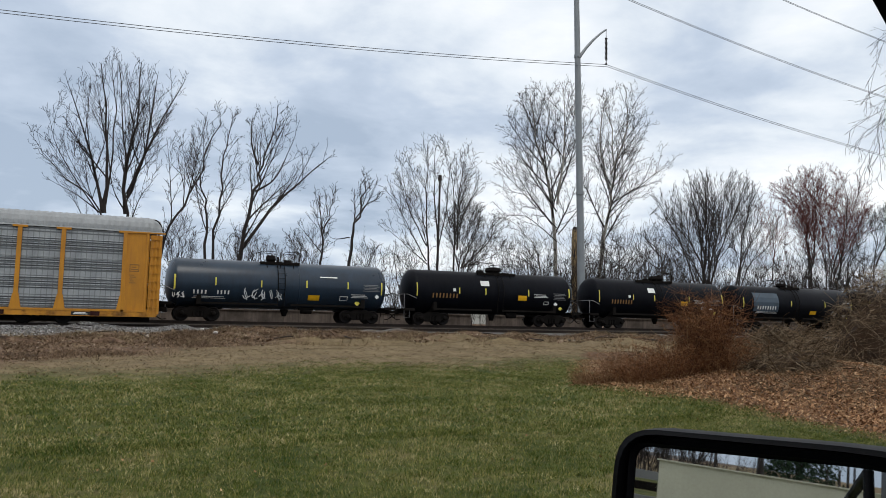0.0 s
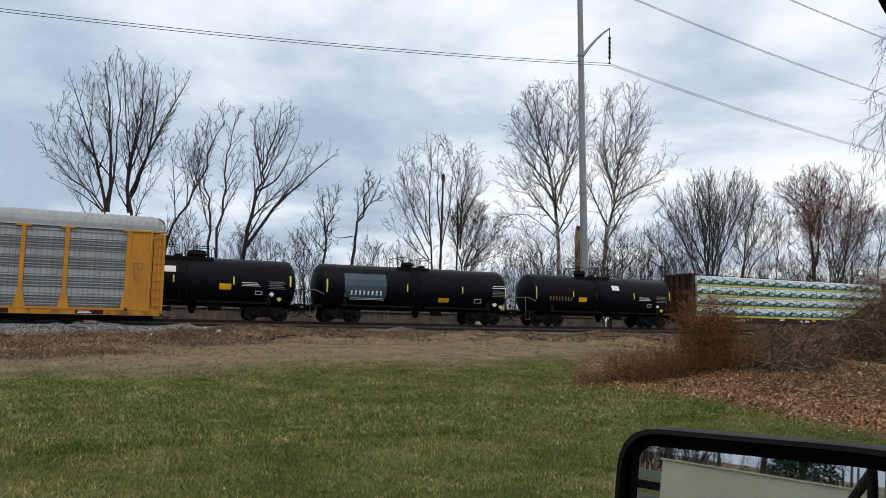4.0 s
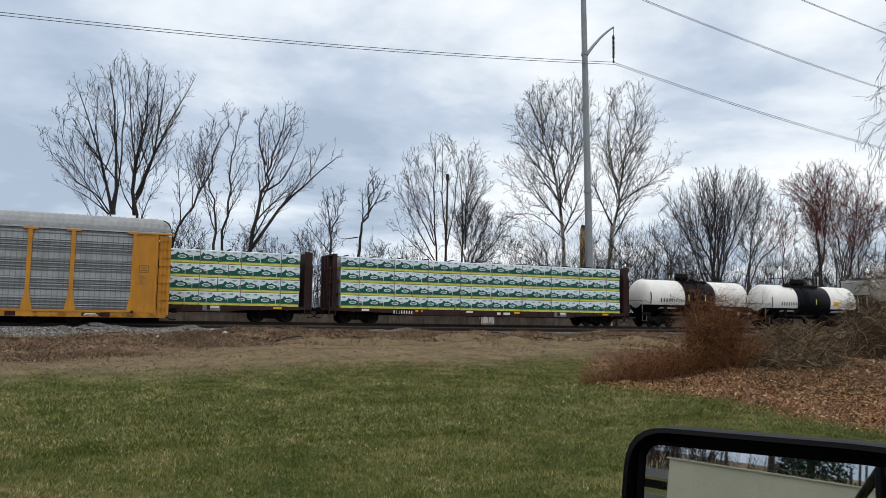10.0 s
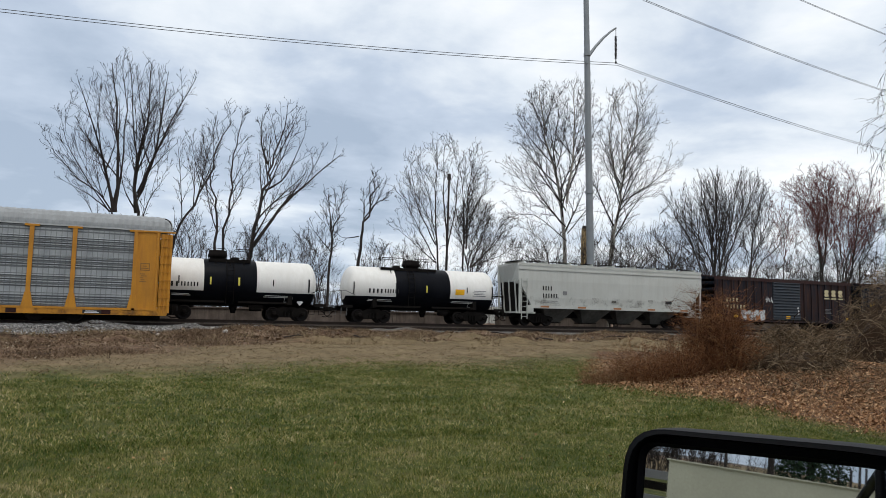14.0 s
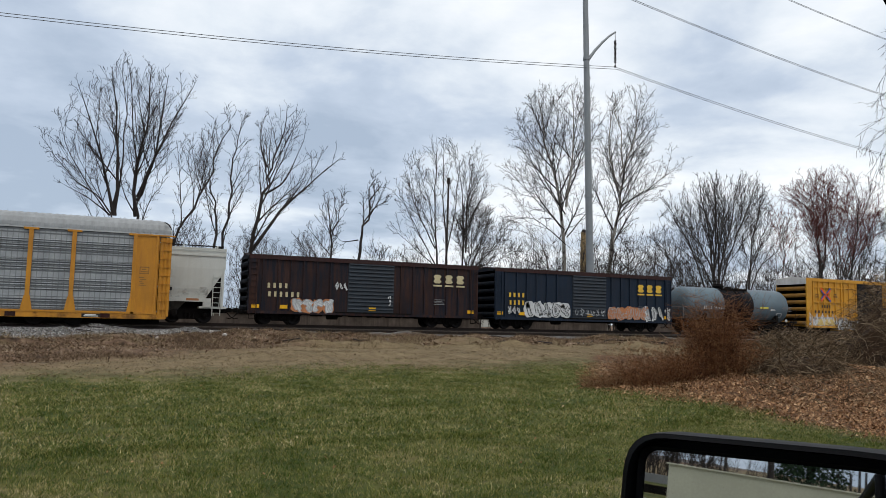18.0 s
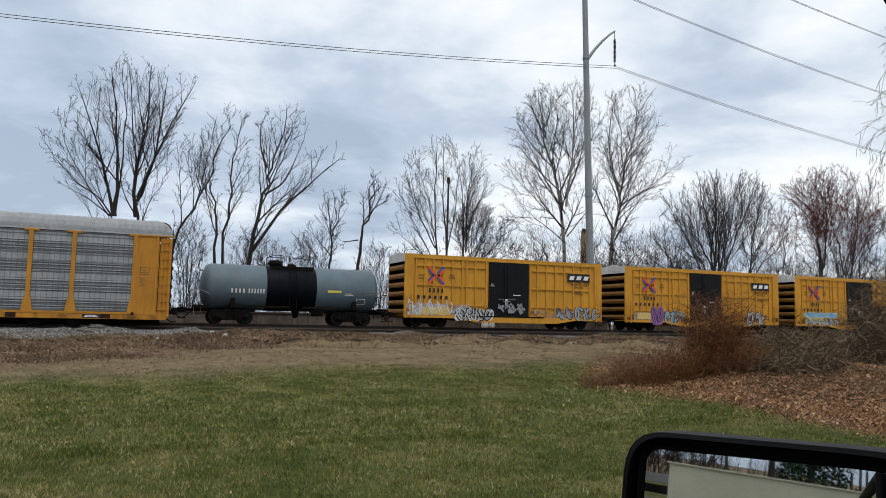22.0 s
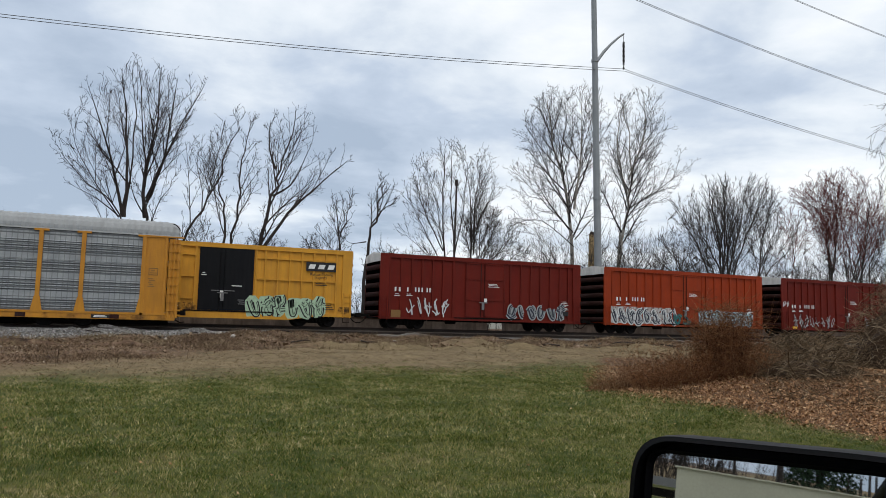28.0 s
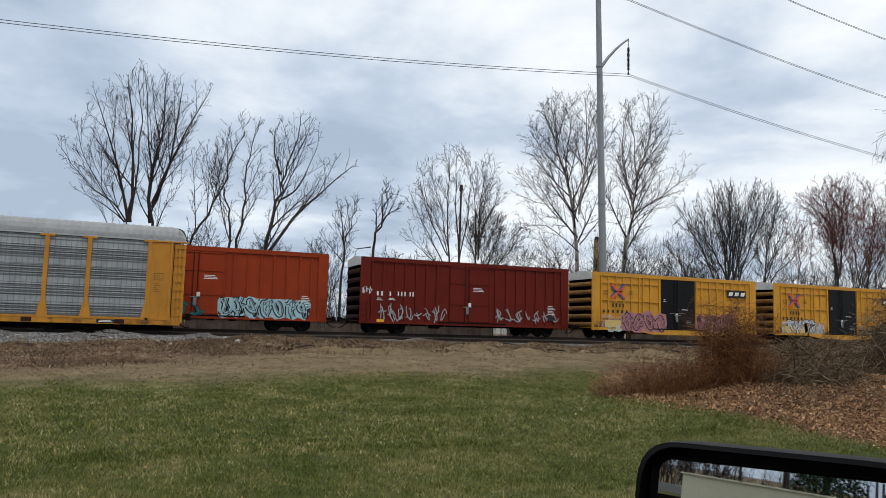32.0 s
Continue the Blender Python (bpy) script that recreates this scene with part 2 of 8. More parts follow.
def ground_material():
    m = bpy.data.materials.new("lawn_dirt_and_gravel")
    m.use_nodes = True
    nt = m.node_tree
    b = nt.nodes["Principled BSDF"]
    tc = nt.nodes.new("ShaderNodeTexCoord")
    sep = nt.nodes.new("ShaderNodeSeparateXYZ")
    nt.links.new(tc.outputs["Object"], sep.inputs[0])
    x, y = sep.outputs[0], sep.outputs[1]

    def nz(scale, detail=4.0, rough=0.6, sx=1.0, sy=1.0):
        mp = nt.nodes.new("ShaderNodeMapping")
        mp.inputs["Scale"].default_value = (sx, sy, 1)
        nt.links.new(tc.outputs["Object"], mp.inputs[0])
        n = node(nt, "ShaderNodeTexNoise", Scale=scale, Detail=detail, Roughness=rough)
        nt.links.new(mp.outputs[0], n.inputs["Vector"])
        return n.outputs["Fac"]

    wide, mid, fine, tiny = nz(0.16, 3), nz(0.9, 5), nz(9.0, 4, 0.7), nz(45.0, 3, 0.7)
    grass = ramp(nt, mid, [(0.28, (0.034, 0.050, 0.006)), (0.50, (0.072, 0.084, 0.014)), (0.68, (0.138, 0.125, 0.034))])
    straw = ramp(nt, fine, [(0.30, (0.095, 0.070, 0.034)), (0.70, (0.28, 0.215, 0.115))])
    dry = ramp(nt, math_node(nt, "ADD", math_node(nt, "MULTIPLY", mid, 0.5), math_node(nt, "MULTIPLY", nz(3.0, 5, 0.7), 0.5)), [(0.36, (0.048, 0.033, 0.017)), (0.5, (0.130, 0.091, 0.050)), (0.64, (0.235, 0.176, 0.100))])
    dry = mix_rgb(nt, 0.45, dry, straw)
    blades = ramp(nt, fine, [(0.3, (0.45, 0.45, 0.45)), (0.7, (1.1, 1.1, 1.1))])
    grass = mix_rgb(nt, 1.0, grass, blades, "MULTIPLY")
    bare = ramp(nt, math_node(nt, "ADD", math_node(nt, "MULTIPLY", mid, 0.5), math_node(nt, "MULTIPLY", nz(2.6, 4), 0.5)), [(0.50, (0, 0, 0)), (0.68, (0.5, 0.5, 0.5))])
    grass = mix_rgb(nt, bare, grass, straw)
    # edge of the lawn, wavering
    edge = math_node(nt, "ADD", y, math_node(nt, "MULTIPLY", math_node(nt, "SUBTRACT", wide, 0.5), 9.0))
    edge = math_node(nt, "ADD", edge, math_node(nt, "MULTIPLY", math_node(nt, "SUBTRACT", mid, 0.5), 4.0))
    bend = math_node(nt, "MULTIPLY", math_node(nt, "MAXIMUM", math_node(nt, "SUBTRACT", 11.0, x), 0.0), 0.22)
    k = math_node(nt, "DIVIDE", math_node(nt, "SUBTRACT", math_node(nt, "ADD", edge, bend), 19.0), 4.0)
    col = mix_rgb(nt, ramp(nt, k, [(0.0, (0, 0, 0)), (1.0, (1, 1, 1))]), grass, dry)
    soil = ramp(nt, math_node(nt, "ADD", math_node(nt, "MULTIPLY", nz(1.1, 5, 0.7), 0.55), math_node(nt, "MULTIPLY", nz(5.0, 5, 0.75), 0.45)), [(0.40, (0.026, 0.016, 0.010)), (0.50, (0.118, 0.069, 0.040)), (0.60, (0.255, 0.18, 0.12))])
    ks = math_node(nt, "DIVIDE", math_node(nt, "SUBTRACT", math_node(nt, "ADD", y, math_node(nt, "MULTIPLY", math_node(nt, "SUBTRACT", mid, 0.5), 7.0)), math_node(nt, "SUBTRACT", 29.5, math_node(nt, "MULTIPLY", math_node(nt, "MINIMUM", math_node(nt, "MAXIMUM", math_node(nt, "SUBTRACT", 9.0, x), 0.0), 12.0), 0.85))), 2.5)
    col = mix_rgb(nt, ramp(nt, ks, [(0.0, (0, 0, 0)), (1.0, (1, 1, 1))]), col, soil)
    # brown leaf mould round the brush
    lk = math_node(nt, "SUBTRACT", math_node(nt, "ADD", x, math_node(nt, "MULTIPLY", math_node(nt, "SUBTRACT", mid, 0.5), 1.2)), math_node(nt, "ADD", 9.35, math_node(nt, "MULTIPLY", math_node(nt, "MAXIMUM", math_node(nt, "SUBTRACT", y, 13.0), 0.0), 0.62)))
    lk = math_node(nt, "MULTIPLY", ramp(nt, math_node(nt, "DIVIDE", lk, 0.6), [(0.0, (0, 0, 0)), (1.0, (1, 1, 1))]), math_node(nt, "LESS_THAN", y, 24.0))
    mould = ramp(nt, fine, [(0.3, (0.050, 0.026, 0.015)), (0.7, (0.16, 0.088, 0.048))])
    col = mix_rgb(nt, lk, col, mould)
    # grey ballast under and beside the rails
    gv = nt.nodes.new("ShaderNodeTexVoronoi")
    gv.inputs["Scale"].default_value = 14.0
    nt.links.new(tc.outputs["Object"], gv.inputs["Vector"])
    stone = ramp(nt, gv.outputs["Distance"], [(0.0, (0.28, 0.27, 0.26)), (0.5, (0.11, 0.105, 0.10))])
    side = math_node(nt, "ADD", math_node(nt, "MULTIPLY", math_node(nt, "SUBTRACT", mid, 0.5), 2.2), y)
    left = math_node(nt, "MULTIPLY", math_node(nt, "MINIMUM", math_node(nt, "SUBTRACT", 6.0, x), 12.0), 0.95)
    kb = math_node(nt, "DIVIDE", math_node(nt, "SUBTRACT", math_node(nt, "ADD", side, math_node(nt, "MAXIMUM", left, 0.0)), 39.4), 0.8)
    ke = math_node(nt, "LESS_THAN", y, 51.0)
    kb = math_node(nt, "MULTIPLY", ramp(nt, kb, [(0.0, (0, 0, 0)), (1.0, (1, 1, 1))]), ke)
    # ballast round the rails browned, with the trains' shade put into its colour
    bed_shade = ramp(nt, math_node(nt, "DIVIDE", math_node(nt, "SUBTRACT", side, 41.2), 0.8), [(0.0, (1, 1, 1)), (1.0, (0.46, 0.40, 0.34))])
    col = mix_rgb(nt, kb, col, mix_rgb(nt, 1.0, mix_rgb(nt, 1.0, stone, ramp(nt, nz(3.0, 5, 0.75), [(0.35, (0.55, 0.52, 0.50)), (0.65, (1.2, 1.2, 1.2))]), "MULTIPLY"), bed_shade, "MULTIPLY"))
    nt.links.new(col, b.inputs["Base Color"])
    b.inputs["Roughness"].default_value = 0.95
    b.inputs["Specular IOR Level"].default_value = 0.2
    bp = node(nt, "ShaderNodeBump", Strength=0.6, Distance=0.05)
    nt.links.new(math_node(nt, "ADD", math_node(nt, "MULTIPLY", fine, 0.6), math_node(nt, "MULTIPLY", tiny, 0.4)), bp.inputs["Height"])
    nt.links.new(bp.outputs[0], b.inputs["Normal"])
    return m


def spread(stops):
    out = []
    for a, b, step in stops:
        out += list(np.arange(a, b, step))
    return out + [stops[-1][1]]


GX = spread([(-3000, -300, 450), (-300, -40, 20), (-40, -8, 2), (-8, 40, 0.4), (40, 90, 2), (90, 300, 15), (300, 3000, 450)])
GY = spread([(-3000, -100, 480), (-100, 3, 8), (3, 42, 0.35), (42, 64, 0.7), (64, 300, 14), (300, 3000, 450)])
gm = Mesh()
gm.add([(float(x), float(y), ground_z(x, y)) for y in GY for x in GX],
       [(j * len(GX) + i, j * len(GX) + i + 1, (j + 1) * len(GX) + i + 1, (j + 1) * len(GX) + i) for j in range(len(GY) - 1) for i in range(len(GX) - 1)], True)
ground = solid("ground", gm, ground_material(), "worn spring lawn, dry bank and grey track ballast", "ground", kind="structure")

# ---- tracks ----
M_RAIL = mat("rusty_rail_steel", (0.028, 0.020, 0.016), 0.85, 0.0, var=0.4)
M_TIE = mat("creosoted_timber", (0.070, 0.055, 0.044), 0.9, var=0.5, random_by=0.25)


def track(name, y, top, x0, x1, label):
    t = thing(name, label, "railway track", kind="structure")
    for s in (-0.755, 0.755):
        r = Mesh()
        r.prism([(s - 0.036, top), (s + 0.036, top), (s + 0.036, top - 0.04), (s + 0.01, top - 0.05), (s + 0.01, top - 0.15), (s + 0.07, top - 0.17), (s - 0.07, top - 0.17), (s - 0.01, top - 0.15), (s - 0.01, top - 0.05), (s - 0.036, top - 0.04)], "x", x0, x1)
        r.v = [(a, b + y, c) for a, b, c in r.v]
        part("rail", r, M_RAIL, t)
    tie = Mesh().box(-0.115, 0.115, -1.3, 1.3, -0.17, 0)
    data, rest = tie.data("tie"), Mesh()
    data.materials.append(M_TIE)
    n = 0
    x = x0 + 0.3
    while x < x1:
        z = top - 0.17
        if -14 < x < 70 and n < 150:
            part("tie", data, M_TIE, t, at=(x, y + random.uniform(-0.05, 0.05), z))
            n += 1
        else:
            rest.box(x - 0.115, x + 0.115, y - 1.3, y + 1.3, z - 0.17, z)
        x += 0.55
    tagged(part("far_ties", rest, M_TIE, t), kind="stuff")
    return t


track("near_track", NEAR_Y, NEAR_RAIL, -120, 180, "rusty siding rails on dark timber ties")
track("main_track", FAR_Y, FAR_RAIL, -420, 420, "rusty main line rails on dark timber ties")


# ---- bare trees ----
def turned_from(rng, d, deg, about):
    """d, turned by deg degrees towards the side about."""
    ax = d.orthogonal().normalized()
    ax.rotate(Matrix.Rotation(about, 3, d))
    e = d.copy()
    e.rotate(Matrix.Rotation(radians(deg), 3, ax))
    return e


def crown_room(points, y, margin):
    """How far a shoot may grow before it leaves the crown that the limbs span."""
    pts = sorted(set(points))

    def half(ps):
        h = []
        for p in ps:
            while len(h) > 1 and (h[-1][0] - h[-2][0]) * (p[1] - h[-2][1]) - (h[-1][1] - h[-2][1]) * (p[0] - h[-2][0]) <= 0:
                h.pop()
            h.append(p)
        return h[:-1]

    hull = half(pts) + half(pts[::-1])
    mx, mz = sum(p[0] for p in hull) / len(hull), sum(p[1] for p in hull) / len(hull)
    wide = []
    for p in hull:
        q = math.hypot(p[0] - mx, p[1] - mz) + 1e-6
        wide.append((p[0] + (p[0] - mx) / q * margin, p[1] + (p[1] - mz) / q * margin))
    deep = 0.42 * (max(p[0] for p in wide) - min(p[0] for p in wide)) + 0.6
    edges = []
    for (x0, z0), (x1, z1) in zip(wide, wide[1:] + wide[:1]):
        nx, nz = z1 - z0, x0 - x1
        k = math.hypot(nx, nz) + 1e-9
        edges.append((nx / k, nz / k, (x0 * nx + z0 * nz) / k))

    def room(p, d):
        best = 30.0
        for nx, nz, c in edges:
            go = nx * d.x + nz * d.z
            if go > 1e-4:
                best = min(best, (c - nx * p.x - nz * p.z) / go)
        if abs(d.y) > 1e-4:
            best = min(best, (deep - (p.y - y) * (1 if d.y > 0 else -1)) / abs(d.y))
        return best

    return room


def axis(rng, out, pts, dirs, rad, length, level, o):
    """Side shoots along a limb, with theirs in turn; o: the kind of tree."""
    if level > 4:
        return
    n = len(pts) - 1
    clear = o["clear"] if level == 1 else 0.14
    per = (1.3, 2.0, 2.9, 3.0)[level - 1] * o["dense"]
    count = max(2 if level < 4 else 1, int(per * length * (1 - clear) + rng.random()))
    turn = rng.uniform(0, 6.28)
    for k in range(count):
        s = clear + (0.99 - clear) * (k + rng.random()) / count
        i = min(int(s * n), n - 1)
        f = s * n - i
        p = pts[i].lerp(pts[i + 1], f)
        r = rad[i] + (rad[i + 1] - rad[i]) * f
        turn += 2.4 + rng.gauss(0, 0.5)
        ang = rng.uniform(*((20, 42), (22, 48), (25, 55), (25, 60))[level - 1]) * o["spread"]
        d = turned_from(rng, dirs[i], ang, turn)
        d = Vector((d.x, d.y * (0.75 if level == 1 else 0.9), d.z + o["up"] * 2)).normalized()
        far = o["room"](p, d)
        want = (0.52 * length, 0.50 * length, 0.46 * length, 0.42 * length)[level - 1] * (1 - 0.5 * (s - clear) / (1 - clear)) * rng.uniform(0.55, 1.2)
        ln = min(want, max(far, 0.15) * rng.uniform(0.72, 1.04), (6.5, 2.6, 1.3, 0.6)[level - 1])
        ln = max(ln, (0.7, 0.5, 0.32, 0.22)[level - 1])
        m = (6, 4, 2, 1)[level - 1]
        q, ps, ds = p.copy(), [p.copy()], [d.copy()]
        for _ in range(m):
            w = o["wild"] * (0.050, 0.050, 0.05, 0.0)[level - 1]
            d = (d + Vector((rng.gauss(0, w), rng.gauss(0, w), rng.gauss(o["up"] * (5 / m), w)))).normalized()
            q = q + d * (ln / m)
            ps.append(q.copy())
            ds.append(d.copy())
        r0 = min(r * 0.66, (ln * 0.0150 + 0.004) * o["thin"])
        rs = [max(r0 * (1 - 0.8 * j / m), (0.0125, 0.0105, 0.0090, 0.0080)[level - 1] * o["thin"]) for j in range(m + 1)]
        out.append((level, ps, rs))
        if ln > 0.3:
            axis(rng, out, ps, ds, rs, ln, level + 1, o)


def tree(label, y, stems, bark, twig, seed, clear=0.35, spread=1.0, dense=1.0, wild=1.0, hang=False, margin=0.35, thick=1.0, group="trees beyond the tracks", category="bare tree"):
    """stems: rows of (radius, then x and z of three to five points from foot to tip)."""
    rng = random.Random(seed)
    o = dict(clear=clear, spread=spread, dense=dense, wild=wild, up=-0.07 if hang else 0.035, thin=0.45 if hang else thick)
    tips = [(st[i], st[i + 1]) for st in stems for i in range(1, len(st), 2) if st[i + 1] > 2.0]
    o["room"] = crown_room(tips, y, margin)
    wood, thin = Mesh(), []
    for k, st in enumerate(stems):
        r, c = st[0] * 0.75, [(st[i], st[i + 1]) for i in range(1, len(st), 2)]
        lean = rng.gauss(0, 0.12) if k else rng.gauss(0, 0.04)
        c[-1] = (c[-2][0] + (c[-1][0] - c[-2][0]) * 0.93, c[-2][1] + (c[-1][1] - c[-2][1]) * 0.93)
        ctl = [Vector((a, y + lean * (b - c[0][1]), b)) for a, b in c]
        pts = []
        for i in range(len(ctl) - 1):
            a, b = ctl[max(i - 1, 0)], ctl[min(i + 2, len(ctl) - 1)]
            p, q = ctl[i], ctl[i + 1]
            for u in (0.0, 0.25, 0.5, 0.75):
                pts.append(0.5 * (2 * p + (q - a) * u + (2 * a - 5 * p + 4 * q - b) * u * u + (3 * p - a - 3 * q + b) * u ** 3))
        pts.append(ctl[-1])
        length = sum((pts[i + 1] - pts[i]).length for i in range(len(pts) - 1))
        n = len(pts) - 1
        for i in range(1, n):
            j = 0.006 * length * wild * (0.4 + i / n)
            pts[i] = pts[i] + Vector((rng.gauss(0, j), rng.gauss(0, j), 0))
        rad = [r * (1 - 0.90 * (i / n) ** 0.85) for i in range(n + 1)]
        if c[0][1] < 1.5:
            rad[0] *= 1.25
        dirs = [(pts[min(i + 1, n)] - pts[max(i - 1, 0)]).normalized() for i in range(n + 1)]
        out = []
        oo = dict(o)
        if c[0][1] > 4.0 or r < 0.1:
            oo["clear"] = min(clear, 0.22)
        axis(rng, out, pts, dirs, rad, length, 1, oo)
        if bark is twig or not k or r > 0.115 or bark is not M_PALE:
            wood.tube(pts, rad, 8 if r > 0.1 else 6, caps=False)
        else:
            thin.append((pts, rad))
        for level, ps, rs in out:
            if level == 1 and rs[0] > 0.06 and bark is not M_PALE:
                wood.tube(ps, rs, 4, caps=False)
            else:
                thin.append((ps, rs))
    t = thing("tree", label, category, group)
    part("trunk", wood, bark, t)
    part("crown", wands("crown", thin, 3, twig), twig, t)
    return t


M_BARK = mat("dark_bark", (0.040, 0.032, 0.029), 0.95, var=0.4, scale=2.5, gscale=25, bump=0.5, stretch=(1, 1, 0.3))
M_TWIG = mat("grey_brown_twigs", (0.031, 0.025, 0.022), 0.95, var=0.3)
M_PALE = mat("pale_sycamore_bark", (0.30, 0.28, 0.245), 0.9, var=0.4, scale=1.8, gscale=12, stretch=(1, 1, 0.4))
M_PTWIG = mat("pale_twigs", (0.036, 0.030, 0.027), 0.95, var=0.3)
M_RED = mat("budding_maple_twigs", (0.105, 0.026, 0.022), 0.95, var=0.3)


# ---- rolling stock: materials ----
M_BLACK = mat("black_tank_paint", (0.0042, 0.0052, 0.0078), 0.42, var=0.35, scale=0.8, streak=0.3, streak_to=(0.012, 0.0115, 0.012), bump=0.02, spec=0.06)
M_NAVY = mat("faded_blue_black_paint", (0.017, 0.032, 0.052), 0.30, var=0.3, scale=0.6, streak=0.3, streak_to=(0.010, 0.011, 0.012), bump=0.02, spec=0.35)
M_CLEAN = mat("rewashed_blue_paint", (0.05, 0.075, 0.10), 0.4, var=0.25, bump=0.03)
M_WHITE = mat("white_tank_paint", (0.80, 0.785, 0.74), 0.45, var=0.06, scale=0.9, streak=0.25, streak_to=(0.5, 0.46, 0.38), bump=0.03)
M_TGREY = mat("blue_grey_tank_paint", (0.105, 0.150, 0.178), 0.5, var=0.18, scale=0.9, streak=0.4, streak_to=(0.12, 0.12, 0.11), bump=0.03)
# underframe black; also the shade fills at the hopper's ends and bays
M_UNDER = mat("underframe_grime_and_shade", (0.010, 0.0085, 0.0075), 0.85, var=0.5, scale=3, spec=0.08)
M_WHEEL = mat("wheel_steel", (0.014, 0.011, 0.010), 0.7, 0.2, var=0.4, scale=4)
M_YELLOW = mat("railcar_yellow_paint", (0.64, 0.31, 0.032), 0.55, spec=0.2, var=0.14, scale=0.7, streak=0.45, streak_to=(0.33, 0.155, 0.04), bump=0.04)
# a darker, more streaked yellow than the sides, for the ends
M_YEND = mat("dark_streaked_yellow_end", (0.30, 0.14, 0.02), 0.6, var=0.25, scale=1.2, streak=0.6, streak_to=(0.10, 0.05, 0.025))
M_DOORBLACK = mat("black_door_paint", (0.0065, 0.007, 0.0085), 0.45, var=0.3, scale=1.1, streak=0.3, streak_to=(0.02, 0.019, 0.018), spec=0.12)
M_GALV = mat("galvanised_sheet", (0.48, 0.49, 0.48), 0.5, 0.35, var=0.15, scale=2.0)
M_ROOFW = mat("pale_roof_sheet", (0.62, 0.61, 0.58), 0.6, var=0.18, scale=1.5, streak=0.4, streak_to=(0.28, 0.22, 0.17))
M_OXIDE = mat("red_oxide_paint", (0.14, 0.014, 0.008), 0.55, spec=0.12, var=0.18, scale=0.8, streak=0.35, streak_to=(0.09, 0.022, 0.016))
M_ORANGE = mat("orange_red_paint", (0.30, 0.040, 0.010), 0.55, spec=0.12, var=0.14, scale=0.8, streak=0.35, streak_to=(0.15, 0.035, 0.02))
# a much darker oxide than the sides, for the ends and small fittings
M_OXEND = mat("dark_streaked_oxide_end", (0.035, 0.009, 0.007), 0.75, spec=0.1, var=0.4, scale=1.5, streak=0.5)
M_BROWN = mat("rusted_brown_blue_paint", (0.055, 0.026, 0.018), 0.6, spec=0.12, var=0.5, scale=0.55, streak=0.95, streak_to=(0.013, 0.015, 0.022), streak_at=(0.36, 0.60))
M_BLUEEND = mat("dull_blue_black_end", (0.007, 0.011, 0.018), 0.8, spec=0.08, var=0.35, scale=1.4, streak=0.5)
M_BLUE = mat("dark_blue_paint", (0.009, 0.019, 0.036), 0.5, spec=0.2, var=0.25, scale=0.8, streak=0.35, streak_to=(0.03, 0.028, 0.03))
M_BLUEDOOR = mat("slate_blue_door", (0.026, 0.036, 0.047), 0.6, var=0.25, scale=1.2, streak=0.4)
M_HOPPER = mat("pale_grey_hopper_paint", (0.52, 0.53, 0.49), 0.6, var=0.08, scale=0.6, streak=0.3, streak_to=(0.36, 0.34, 0.29), bump=0.03)
M_MAROON = mat("maroon_flatcar_paint", (0.032, 0.009, 0.008), 0.7, var=0.35, scale=1.4, streak=0.4)
M_WRAP = mat("white_lumber_wrap", (0.73, 0.82, 0.87), 0.35, var=0.10, scale=1.6, gscale=9, bump=0.5, random_by=0.04)
M_WGREEN = plain("green_wrap_print", (0.004, 0.088, 0.060), 0.35)
M_WLINE = plain("grey_green_wrap_print", (0.16, 0.30, 0.24), 0.4)
M_DUNNAGE = mat("yellow_lumber_ends", (0.62, 0.60, 0.10), 0.6, var=0.25, scale=5)
M_PWHITE = plain("white_stencil", (0.75, 0.75, 0.72), 0.6)
M_PGREY = plain("grey_stencil_plate", (0.20, 0.20, 0.20), 0.6)
M_PGOLD = plain("gold_stencil", (0.72, 0.45, 0.05), 0.6)
M_PDULL = plain("dull_orange_stencil", (0.22, 0.12, 0.04), 0.7)
M_PYEL = plain("yellow_sticker", (0.80, 0.42, 0.01), 0.5)
M_PLEMON = plain("pale_yellow_reflector", (0.70, 0.62, 0.10), 0.4)
M_PBLACK = plain("black_stencil", (0.02, 0.02, 0.02), 0.6)
M_PBLUE = plain("blue_emblem", (0.05, 0.08, 0.32), 0.5)
M_PRED = plain("orange_emblem", (0.75, 0.11, 0.02), 0.5)
G_MAT = {k: mat("spray_paint_" + k, c, 0.6, var=0.25, scale=3.0, grain=0.2, gscale=14, bump=0) for k, c in {
    "white": (0.62, 0.63, 0.62), "pale": (0.38, 0.40, 0.40), "black": (0.02, 0.02, 0.022), "green": (0.40, 0.55, 0.38), "pink": (0.42, 0.19, 0.21),
    "purple": (0.30, 0.13, 0.34), "sky": (0.36, 0.55, 0.60), "orange": (0.50, 0.20, 0.08), "navy": (0.035, 0.04, 0.06), "teal": (0.03, 0.16, 0.15), "blue": (0.06, 0.25, 0.5)}.items()}


def wash_mat(name, base, lo, hi):
    """Thin, patchy overspray that lets the paint below show through."""
    m = plain(name, base, 0.7)
    nt = m.node_tree
    tc = nt.nodes.new("ShaderNodeTexCoord")
    n = node(nt, "ShaderNodeTexNoise", Scale=1.6, Detail=5.0, Roughness=0.65)
    nt.links.new(tc.outputs["Object"], n.inputs["Vector"])
    nt.links.new(ramp(nt, n.outputs["Fac"], [(lo, (0, 0, 0)), (hi, (0.8, 0.8, 0.8))]), nt.nodes["Principled BSDF"].inputs["Alpha"])
    return m


M_WASHW = wash_mat("white_overspray", (0.58, 0.55, 0.52), 0.36, 0.60)
